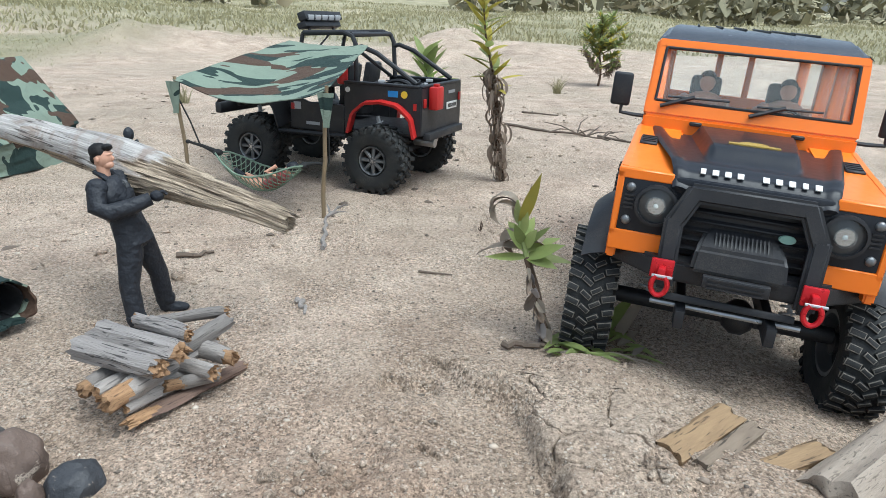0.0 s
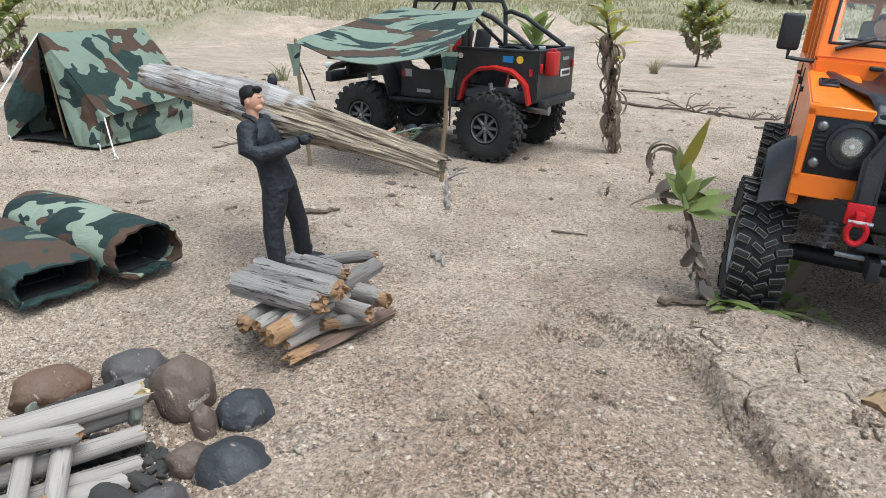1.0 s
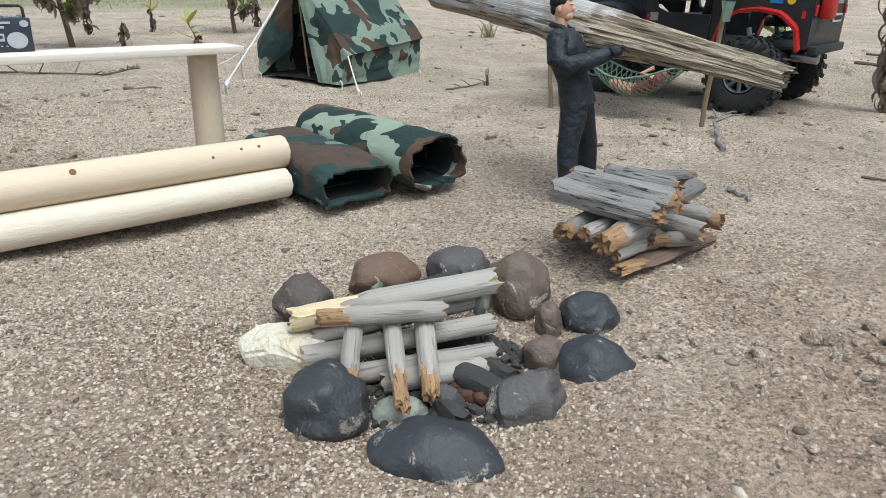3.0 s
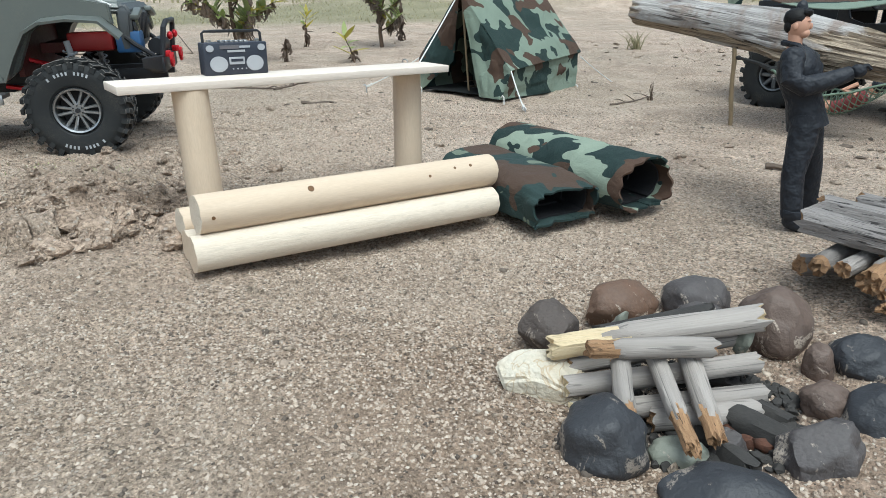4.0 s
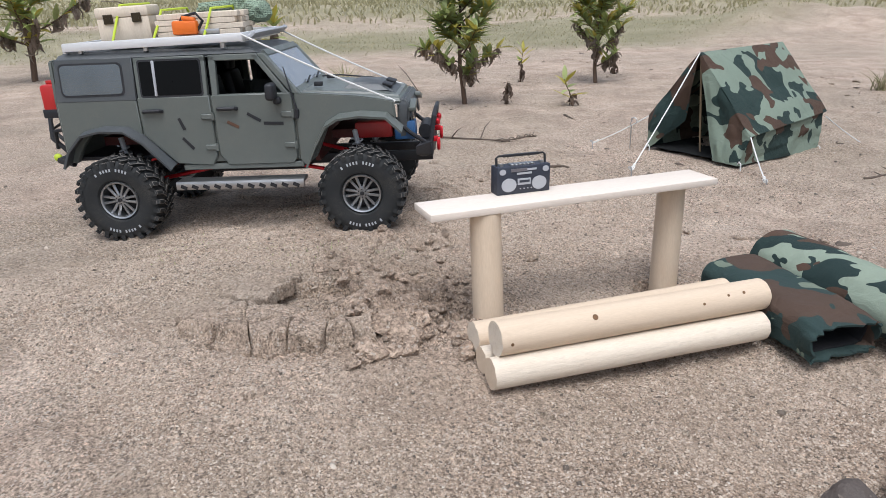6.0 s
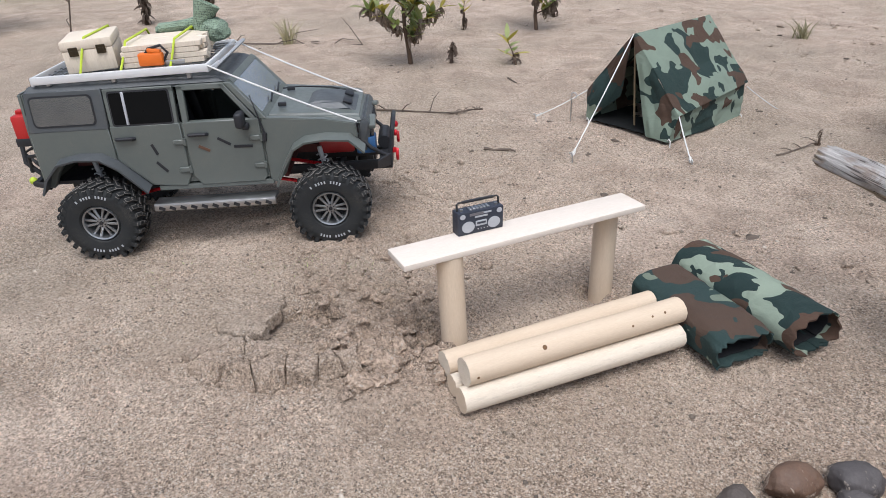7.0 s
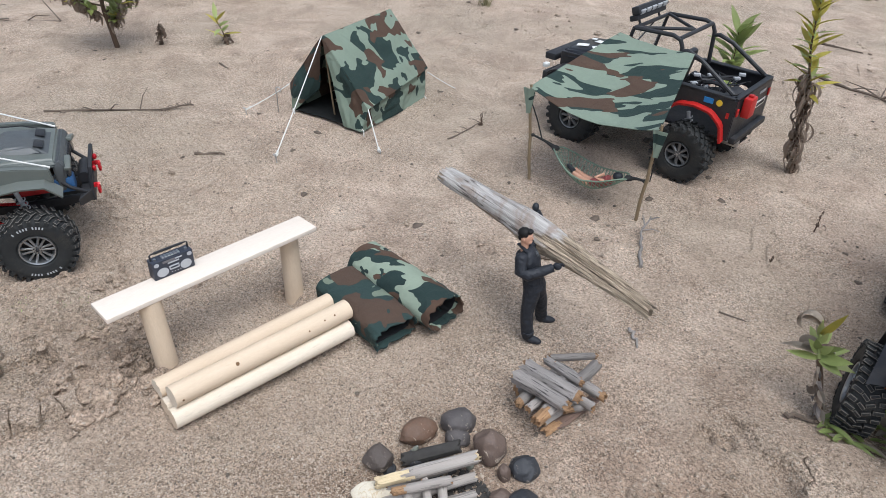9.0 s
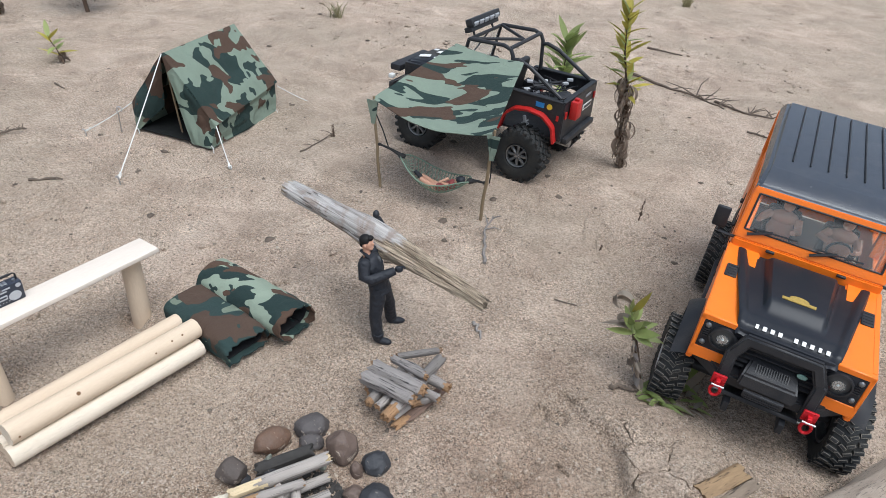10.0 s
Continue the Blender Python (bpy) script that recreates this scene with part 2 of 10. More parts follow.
SMOOTHWOOD = wood_material("smooth_weathered_wood", (0.32, 0.292, 0.270), (0.19, 0.168, 0.150), cracks=0.55, tint=0.5, depth=0.0008, along=(60, 60, 2), grain=3.5)
PALEWOOD = wood_material("pale_split_wood", (0.74, 0.64, 0.45), (0.52, 0.38, 0.20), cracks=0.35, tint=0.15, along=(70, 70, 5))
TORNWOOD = wood_material("orange_torn_wood", (0.50, 0.31, 0.16), (0.14, 0.07, 0.038), cracks=0.8, tint=0.2, along=(90, 90, 8))
RAWWOOD = wood_material("freshly_broken_wood", (0.43, 0.30, 0.18), (0.15, 0.085, 0.05), cracks=0.7, tint=0.25, along=(60, 60, 25))
ROTWOOD = wood_material("orange_rotten_wood", (0.40, 0.275, 0.15), (0.17, 0.105, 0.06), cracks=0.85, along=(20, 20, 3), depth=0.002)
ROTGREY = wood_material("grey_rotten_wood", (0.28, 0.22, 0.165), (0.12, 0.09, 0.065), cracks=0.85, along=(20, 20, 3), depth=0.002)
CHAR = plain("charred_wood", (0.022, 0.020, 0.019), (0.06, 0.055, 0.05), rough=0.9, scale=120, depth=0.001)
TYRE = plain("tyre_rubber", (0.019, 0.0205, 0.0215), (0.030, 0.0315, 0.032), rough=0.65, dust=0.10, scale=70, spec=0.25)
EDGE_DUST = plain("dry_dust_on_rubber", (0.27, 0.245, 0.21), (0.02, 0.019, 0.018), rough=0.95, scale=340)
EDGE_WORN = plain("worn_rubber_edge", (0.22, 0.20, 0.18), (0.05, 0.048, 0.045), rough=0.9, scale=120)
BLACK = plain("black_plastic", (0.014, 0.0148, 0.018), (0.023, 0.024, 0.028), rough=0.5, dust=0.08, spec=0.4)
GLOSSBLACK = plain("glossy_black_paint", (0.014, 0.016, 0.021), (0.020, 0.022, 0.028), rough=0.31, spec=0.22, dust=0.04, spread=0.06, depth=0.0001)
ORANGE = plain("orange_paint", (0.86, 0.20, 0.012), (0.80, 0.17, 0.010), rough=0.32, dust=0.06, spread=0.06, depth=0.00008)
OLIVE = plain("dark_olive_paint", (0.118, 0.131, 0.120), (0.100, 0.112, 0.103), rough=0.36, dust=0.08, depth=0.0001)
OLIVE_DARK = plain("grey_black_roof_paint", (0.070, 0.077, 0.082), (0.056, 0.062, 0.066), rough=0.45, dust=0.08, depth=0.0002)
TUBBLACK = plain("dusty_black_paint", (0.013, 0.0138, 0.017), (0.024, 0.0255, 0.030), rough=0.40, dust=0.08, spec=0.4)
RED = plain("red_plastic", (0.46, 0.016, 0.014), (0.36, 0.012, 0.011), rough=0.4, dust=0.04)
REDMETAL = plain("red_anodised_metal", (0.62, 0.02, 0.03), (0.5, 0.015, 0.025), rough=0.3, metal=0.5)
BLUE = plain("blue_box_plastic", (0.03, 0.10, 0.24), rough=0.4)
STEEL = plain("brushed_steel", (0.55, 0.55, 0.55), (0.42, 0.42, 0.43), rough=0.35, metal=1.0, dust=0.08)
RIMGREY = plain("grey_rim_metal", (0.44, 0.45, 0.46), (0.28, 0.29, 0.30), rough=0.32, metal=0.85, dust=0.12)
RIM_DARK = plain("dark_rim_metal", (0.22, 0.23, 0.24), (0.13, 0.135, 0.14), rough=0.42, metal=0.7, dust=0.12)
ALU = plain("white_aluminium", (0.72, 0.72, 0.72), (0.62, 0.62, 0.62), rough=0.4, metal=0.2)
WHITE = plain("white_paint", (0.78, 0.78, 0.76), rough=0.5)
GOLD = plain("gold_badge", (0.52, 0.36, 0.08), (0.20, 0.13, 0.03), rough=0.45, scale=260)
YELLOW = plain("yellow_sticker", (0.80, 0.52, 0.04), rough=0.5)
LIME = plain("lime_strap", (0.55, 0.68, 0.05), rough=0.7)
STICKER_BLUE = plain("blue_sticker", (0.03, 0.22, 0.55), rough=0.45)
LAMPGLASS = plain("lamp_reflector", (0.66, 0.67, 0.70), (0.45, 0.45, 0.47), rough=0.10, metal=1.0)
DARKLENS = plain("smoked_lens", (0.05, 0.052, 0.055), rough=0.15)
ROPE = plain("white_cord", (0.74, 0.73, 0.70), (0.62, 0.61, 0.58), rough=0.85, fine=1500, depth=0.0006)
CORD = plain("black_cord", (0.02, 0.02, 0.02), rough=0.8)
NET_GREEN = plain("green_netting", (0.20, 0.27, 0.20), (0.12, 0.17, 0.125), rough=0.9, fine=1500)
BAMBOO = wood_material("weathered_cane", (0.30, 0.23, 0.14), (0.17, 0.12, 0.07), cracks=0.3)
CLOTH = plain("black_cloth", (0.013, 0.0145, 0.019), (0.028, 0.031, 0.039), rough=0.58, scale=90, fine=120, depth=0.006, spec=0.3)
SKIN = plain("doll_plastic", (0.58, 0.33, 0.23), (0.50, 0.27, 0.18), rough=0.5)
HAIR = plain("doll_hair", (0.010, 0.009, 0.009), rough=0.6, depth=0.001, spec=0.25)
GREYPART = plain("mid_grey_plastic", (0.42, 0.43, 0.45), (0.36, 0.37, 0.39), rough=0.5)
RADIO_BODY = plain("navy_black_plastic", (0.030, 0.036, 0.052), (0.024, 0.028, 0.042), rough=0.45)
GLASS = glass_material("clear_glass", (0.92, 0.95, 0.95), alpha=0.05)
GLASS_DARK = plain("dark_window_glass", (0.25, 0.27, 0.29), (0.15, 0.165, 0.18), rough=0.10, spread=0.06, dust=0.10, metal=0.9, scale=30)
# rear-door openings: the cabin's shade put into opaque near-black panes
WINDOW_SHADE = plain("shaded_window_opening", (0.004, 0.0045, 0.005), rough=0.3, spread=0.05, depth=0.00005, spec=0.12)
STONE_DARK = stone_material("dark_slate_stone", (0.040, 0.041, 0.046), (0.021, 0.022, 0.026), rough=0.62, sandy=0.22, relief=0.0022)
STONE_BROWN = stone_material("brown_stone", (0.150, 0.103, 0.080), (0.078, 0.055, 0.045), rough=0.70, relief=0.0026)
STONE_RUST = stone_material("rust_stained_stone", (0.105, 0.078, 0.062), (0.17, 0.078, 0.036), rough=0.70, relief=0.0026)
STONE_GREY = stone_material("grey_stone", (0.098, 0.085, 0.082), (0.052, 0.046, 0.046), rough=0.70, relief=0.0026)
STONE_PALE = stone_material("pale_green_stone", (0.28, 0.29, 0.24), (0.20, 0.21, 0.17), rough=0.6)
STONE_MOTTLE = stone_material("mottled_dark_stone", (0.050, 0.040, 0.036), (0.125, 0.098, 0.082), rough=0.75, sandy=0.3, relief=0.0035)
QUARTZ = stone_material("white_quartz", (0.60, 0.57, 0.50), (0.52, 0.42, 0.27), vein=(0.44, 0.34, 0.22), rough=0.55, sandy=0.12, relief=0.004)
LEAF = leaf_material("green_leaf", (0.30, 0.38, 0.13), (0.46, 0.51, 0.22))
LEAF_FRESH = leaf_material("pale_fresh_leaf", (0.42, 0.50, 0.20), (0.56, 0.60, 0.30))
LEAF_YELLOW = leaf_material("yellow_leaf", (0.62, 0.52, 0.11), (0.45, 0.44, 0.12))
LEAF_DEAD = leaf_material("dead_leaf", (0.29, 0.22, 0.17), (0.14, 0.10, 0.078))
LEAF_DRY = leaf_material("grey_dry_leaf", (0.50, 0.46, 0.44), (0.36, 0.32, 0.30))
LEAF_BROWN = leaf_material("brown_dead_leaf", (0.46, 0.385, 0.315), (0.28, 0.22, 0.175))
LEAF_PALE = leaf_material("pale_dry_leaf", (0.58, 0.52, 0.44), (0.40, 0.34, 0.28))
STEM = plain("dry_stem", (0.13, 0.085, 0.055), (0.08, 0.05, 0.035), rough=0.85, depth=0.001)
TWIG = plain("dead_twig", (0.16, 0.12, 0.09), (0.09, 0.07, 0.055), rough=0.9, depth=0.001)
GRASS_DRY = leaf_material("dry_grass", (0.44, 0.39, 0.235), (0.33, 0.305, 0.17))
CLOD = SAND


RUSTCHAR = plain("rust_brown_char", (0.16, 0.06, 0.03), (0.03, 0.022, 0.02), rough=0.9, scale=300, depth=0.001)


# ---- building helpers ----
class Shape:
    """A mesh in the making. mi is the material slot of what is added next."""

    def __init__(self):
        self.bm = bmesh.new()
        self.mi = 0

    def take(self, tmp, m=None):
        for f in tmp.faces:
            f.material_index = self.mi
        me = bpy.data.meshes.new("tmp")
        if m is not None:
            bmesh.ops.transform(tmp, matrix=m, verts=tmp.verts)
        tmp.to_mesh(me)
        tmp.free()
        self.bm.from_mesh(me)
        bpy.data.meshes.remove(me)
        return self

    def box(self, c, size, rot=(0, 0, 0), bev=0.0, seg=2, taper=1.0):
        tmp = bmesh.new()
        bmesh.ops.create_cube(tmp, size=1.0)
        for v in tmp.verts:
            k = taper if v.co.z > 0 else 1.0
            v.co = Vector((v.co.x * size[0] * k, v.co.y * size[1] * k, v.co.z * size[2]))
        if bev:
            bmesh.ops.bevel(tmp, geom=list(tmp.edges), offset=bev, segments=seg, affect="EDGES", profile=0.5)
        return self.take(tmp, pose(*c, *rot))

    def rod(self, a, b, r, r2=None, n=12, bev=0.0):
        a, b = Vector(a), Vector(b)
        tmp = bmesh.new()
        bmesh.ops.create_cone(tmp, cap_ends=True, segments=n, radius1=r, radius2=r if r2 is None else r2, depth=(b - a).length)
        if bev:
            rim = [e for e in tmp.edges if len([f for f in e.link_faces if len(f.verts) > 4])]
            bmesh.ops.bevel(tmp, geom=rim, offset=bev, segments=2, affect="EDGES")
        turn = (b - a).to_track_quat("Z", "Y").to_matrix().to_4x4()
        return self.take(tmp, Matrix.Translation((a + b) / 2) @ turn)

    def tube(self, pts, r, n=8, cap=True):
        """A round bar swept through the points; r: one radius or one for each point."""
        pts = [Vector(p) for p in pts]
        rs = r if isinstance(r, (list, tuple)) else [r] * len(pts)
        tmp, rings = bmesh.new(), []
        up = Vector((0, 0, 1))
        for i, p in enumerate(pts):
            d = (pts[min(i + 1, len(pts) - 1)] - pts[max(i - 1, 0)]).normalized()
            if abs(d.dot(up)) > 0.95:
                up = Vector((1, 0, 0)) if abs(d.x) < 0.9 else Vector((0, 1, 0))
            s = d.cross(up).normalized()
            u = s.cross(d).normalized()
            up = u
            rings.append([tmp.verts.new(p + rs[i] * (math.cos(k * 2 * math.pi / n) * s + math.sin(k * 2 * math.pi / n) * u)) for k in range(n)])
        for a, b in zip(rings, rings[1:]):
            for k in range(n):
                tmp.faces.new((a[k], a[(k + 1) % n], b[(k + 1) % n], b[k]))
        if cap:
            tmp.faces.new(rings[0][::-1])
            tmp.faces.new(rings[-1])
        return self.take(tmp)

    def prism(self, pts, lo, hi, plane="xz", bev=0.0, seg=2, m=None):
        """A polygon in the plane named, pushed out along the third axis from lo to hi."""
        tmp = bmesh.new()

        def at(p, d):
            return {"xz": (p[0], d, p[1]), "xy": (p[0], p[1], d), "yz": (d, p[0], p[1])}[plane]
        a = [tmp.verts.new(at(p, lo)) for p in pts]
        b = [tmp.verts.new(at(p, hi)) for p in pts]
        tmp.faces.new(a)
        tmp.faces.new(b[::-1])
        for i in range(len(pts)):
            j = (i + 1) % len(pts)
            tmp.faces.new((a[j], a[i], b[i], b[j]))
        bmesh.ops.recalc_face_normals(tmp, faces=tmp.faces)
        if bev:
            bmesh.ops.bevel(tmp, geom=list(tmp.edges), offset=bev, segments=seg, affect="EDGES")
        return self.take(tmp, m)

    def hull(self, pts, bev=0.0, seg=2):
        """The convex solid round the points."""
        tmp = bmesh.new()
        for p in pts:
            tmp.verts.new(p)
        bmesh.ops.convex_hull(tmp, input=tmp.verts)
        bmesh.ops.dissolve_limit(tmp, angle_limit=0.02, verts=tmp.verts, edges=tmp.edges)
        if bev:
            bmesh.ops.bevel(tmp, geom=list(tmp.edges), offset=bev, segments=seg, affect="EDGES")
        return self.take(tmp)

    def lathe(self, prof, n=32, m=None, closed=False):
        """Rows of (radius, height) turned round z."""
        tmp, rings = bmesh.new(), []
        for r, h in prof:
            rings.append([tmp.verts.new((r * math.cos(2 * math.pi * k / n), r * math.sin(2 * math.pi * k / n), h)) for k in range(n)])
        pairs = list(zip(rings, rings[1:])) + ([(rings[-1], rings[0])] if closed else [])
        for a, b in pairs:
            for k in range(n):
                tmp.faces.new((a[k], a[(k + 1) % n], b[(k + 1) % n], b[k]))
        if not closed:
            for ring in (rings[0], rings[-1]):
                if (ring[0].co - ring[1].co).length > 1e-6:
                    tmp.faces.new(ring)
        bmesh.ops.remove_doubles(tmp, verts=tmp.verts, dist=1e-6)
        bmesh.ops.recalc_face_normals(tmp, faces=tmp.faces)
        return self.take(tmp, m)

    def sheet(self, fn, nu, nv, thick=0.0012):
        """A cloth: fn(u, v) for u and v from 0 to 1, with a thickness."""
        tmp = bmesh.new()
        g = [[tmp.verts.new(fn(i / nu, j / nv)) for j in range(nv + 1)] for i in range(nu + 1)]
        for i in range(nu):
            for j in range(nv):
                tmp.faces.new((g[i][j], g[i + 1][j], g[i + 1][j + 1], g[i][j + 1]))
        bmesh.ops.recalc_face_normals(tmp, faces=tmp.faces)
        bmesh.ops.solidify(tmp, geom=list(tmp.faces), thickness=thick)
        return self.take(tmp)

    def wide(self, k=1.09):
        bmesh.ops.transform(self.bm, matrix=Matrix.Diagonal((1, k, 1, 1)), verts=self.bm.verts)
        return self

    def lug(self, c, size, rot, rim=0.00075):
        """A tread block whose crown (+x) has a worn rim in the second material slot."""
        hx, hy, hz = size[0] / 2, size[1] / 2, size[2] / 2
        base, top, mid = [], [], []
        tmp = bmesh.new()
        for sy, sz in ((-1, -1), (1, -1), (1, 1), (-1, 1)):
            base.append(tmp.verts.new((-hx, sy * hy, sz * hz)))
            top.append(tmp.verts.new((hx * 0.75, sy * hy, sz * hz)))
            mid.append(tmp.verts.new((hx, sy * (hy - rim), sz * (hz - rim))))
        ring = []
        for i in range(4):
            j = (i + 1) % 4
            tmp.faces.new((base[i], base[j], top[j], top[i]))
            ring.append(tmp.faces.new((top[i], top[j], mid[j], mid[i])))
        tmp.faces.new(mid)
        bmesh.ops.recalc_face_normals(tmp, faces=tmp.faces)
        bmesh.ops.transform(tmp, matrix=pose(*c, *rot), verts=tmp.verts)
        tmp.faces.index_update()
        idx = {f.index for f in ring}
        start = len(self.bm.faces)
        self.take(tmp)
        self.bm.faces.ensure_lookup_table()
        for k in idx:
            self.bm.faces[start + k].material_index = 1
        return self

    def ball(self, c, size, sub=3, rough=0.0, freq=2.0, seed=0, rot=(0, 0, 0), flat=0.0):
        """A lump: an icosphere of the given half sizes, pushed in and out."""
        tmp = bmesh.new()
        bmesh.ops.create_icosphere(tmp, subdivisions=sub, radius=1.0)
        for v in tmp.verts:
            p = v.co.copy()
            k = 1 + rough * (noise.noise(p * freq + Vector((seed * 3.1, seed * 1.7, seed))) + 0.4 * noise.noise(p * freq * 2.6 + Vector((seed, 9, seed * 2))))
            if flat:
                # a few cut faces
                for j in range(7):
                    d = Vector((math.sin(seed * 1.3 + j * 2.1), math.cos(seed * 0.7 + j * 1.6), math.sin(seed + j * 0.9))).normalized()
                    over = (p * k).dot(d) - (1 - flat)
                    if over > 0:
                        p = p - d * over / k * 0.9
            v.co = Vector((p.x * size[0], p.y * size[1], p.z * size[2])) * k
        return self.take(tmp, pose(*c, *rot))


def part(name, shape, material, parent=None, label="", at=None, smooth=True, world=False):
    """Links a Shape as one mesh object under a thing or a part. world: the shape is given in the world's metres."""
    bm = shape.bm
    if world and parent is not None:
        bmesh.ops.transform(bm, matrix=parent.matrix_world.inverted(), verts=bm.verts)
    me = bpy.data.meshes.new(name)
    bm.to_mesh(me)
    bm.free()
    for mt in material if isinstance(material, (list, tuple)) else (material,):
        me.materials.append(mt)
    if smooth:
        me.shade_smooth()
        me.set_sharp_from_angle(angle=radians(38))
    ob = new(name, me)
    ob.parent = parent
    if at is not None:
        ob.location = at
    if label:
        ob["label"] = label
    return ob


def thing(name, label, category, m=None, group="", kind=""):
    """An Empty at a thing's base, to hold its parts."""
    ob = new(name)
    ob.empty_display_size = 0.02
    ob.matrix_world = m if m is not None else Matrix.Identity(4)
    ob.matrix_basis = ob.matrix_world
    return tagged(ob, label, category, group, kind)


def solo(name, shape, material, label, category, m=None, group="", kind="", smooth=True):
    """A thing of one mesh."""
    ob = part(name, shape, material, None, smooth=smooth)
    if m is not None:
        ob.matrix_basis = m
    return tagged(ob, label, category, group, kind)


# ---- ground ----
def lattice(x, y, freq, seed):
    """Smooth value noise from -1 to 1 on arrays."""
    x, y = x * freq + seed * 17.3, y * freq + seed * 5.1
    xi, yi = np.floor(x), np.floor(y)
    fx, fy = x - xi, y - yi
    fx, fy = fx * fx * (3 - 2 * fx), fy * fy * (3 - 2 * fy)

    def h(a, b):
        s = np.sin(a * 127.1 + b * 311.7 + seed * 74.7) * 43758.5453
        return 2 * (s - np.floor(s)) - 1
    return (h(xi, yi) * (1 - fx) + h(xi + 1, yi) * fx) * (1 - fy) + (h(xi, yi + 1) * (1 - fx) + h(xi + 1, yi + 1) * fx) * fy


def layers(x, y, freq, seed, octaves=4, gain=0.5):
    out, amp = 0, 1.0
    for o in range(octaves):
        out = out + amp * lattice(x, y, freq * 2.03**o, seed + o)
        amp *= gain
    return out


def cells(x, y, freq, seed):
    """Distance to the border between cells, and each cell's own random number."""
    x, y = x * freq, y * freq
    xi, yi = np.floor(x), np.floor(y)
    d1, d2, rnd = np.full(x.shape, 9.0), np.full(x.shape, 9.0), np.zeros(x.shape)
    for a in (-1, 0, 1):
        for b in (-1, 0, 1):
            cx, cy = xi + a, yi + b
            r1 = np.modf(np.abs(np.sin(cx * 127.1 + cy * 311.7 + seed) * 43758.5453))[0]
            r2 = np.modf(np.abs(np.sin(cx * 269.5 + cy * 183.3 + seed) * 24634.6345))[0]
            d = np.hypot(cx + r1 - x, cy + r2 - y)
            near = d < d1
            d2 = np.where(near, d1, np.minimum(d2, d))
            rnd = np.where(near, r1, rnd)
            d1 = np.where(near, d, d1)
    return d2 - d1, rnd


def step(lo, hi, v):
    t = np.clip((v - lo) / (hi - lo), 0, 1)
    return t * t * (3 - 2 * t)


LEVELS = ((0.01, 0.56, 0.006), (0, 0.42, -0.008), (0.144, 0.48, 0.010), (-0.1, 0.39, -0.008), (-0.16, 0.36, -0.016), (-0.17, 0.86, -0.004),
          (-0.14, 0.685, 0), (-0.29, 0.65, -0.016), (-0.755, 1.14, -0.024), (-0.85, 1.25, -0.022), (-0.41, 1.144, -0.014), (-0.177, 1.05, -0.012),
          (0.148, 1.44, -0.033), (-0.46, 0.516, -0.022), (-0.33, 0.35, -0.034), (-0.38, 0.234, -0.032), (-0.524, 0.272, -0.022), (-0.616, 0.274, -0.014),
          (-0.55, 0.45, -0.022), (-0.85, 0.2, 0.0), (-1.05, 0.15, 0.0), (-0.72, 0.6, -0.02), (-1.06, 0.82, -0.012), (-1.2, 1.1, -0.03), (-1.05, 0.5, -0.006),
          (-1.3, 0.27, -0.010), (-0.2, 0.5, -0.013), (0.12, 0.66, -0.006), (0.39, 0.55, -0.028), (-0.1, 1.35, -0.026))


# dry cracks: half width, depth, and the way of each
CRACKS = ((0.0032, 0.009, ((-0.013, 0.447), (0.003, 0.429))), (0.0030, 0.008, ((0.000, 0.572), (0.014, 0.562), (0.030, 0.566))), (0.0028, 0.008, ((-1.03, 0.600), (-1.00, 0.585), (-0.965, 0.605), (-0.94, 0.590))))
# crust broken into plates: the outline of each stretch, and about where its plates lie
CRUSTS = ((((0.024, 0.522), (0.040, 0.496), (0.055, 0.468), (0.074, 0.425), (0.093, 0.375), (0.122, 0.377), (0.143, 0.416), (0.183, 0.46), (0.187, 0.488), (0.156, 0.512), (0.107, 0.527), (0.059, 0.527)),
           ((0.106, 0.470), (0.050, 0.500), (0.066, 0.440), (0.160, 0.462), (0.116, 0.422), (0.104, 0.512), (0.092, 0.390))),
          (((-0.935, 0.172), (-0.91, 0.178), (-0.89, 0.185), (-0.872, 0.196), (-0.851, 0.203), (-0.846, 0.227), (-0.82, 0.243), (-0.816, 0.262), (-0.795, 0.280), (-0.815, 0.308), (-0.826, 0.285), (-0.850, 0.268), (-0.90, 0.258), (-0.925, 0.237), (-0.982, 0.224), (-0.982, 0.185)),
           ((-0.930, 0.204), (-0.962, 0.203), (-0.896, 0.196), (-0.903, 0.230), (-0.872, 0.222), (-0.848, 0.245), (-0.827, 0.258), (-0.812, 0.285))),
          (((-0.982, 0.231), (-1.018, 0.252), (-1.010, 0.285), (-1.012, 0.318), (-0.985, 0.332), (-0.970, 0.322), (-0.947, 0.29), (-0.928, 0.252), (-0.942, 0.236)), ((-0.952, 0.262), (-0.990, 0.262), (-0.985, 0.312))))


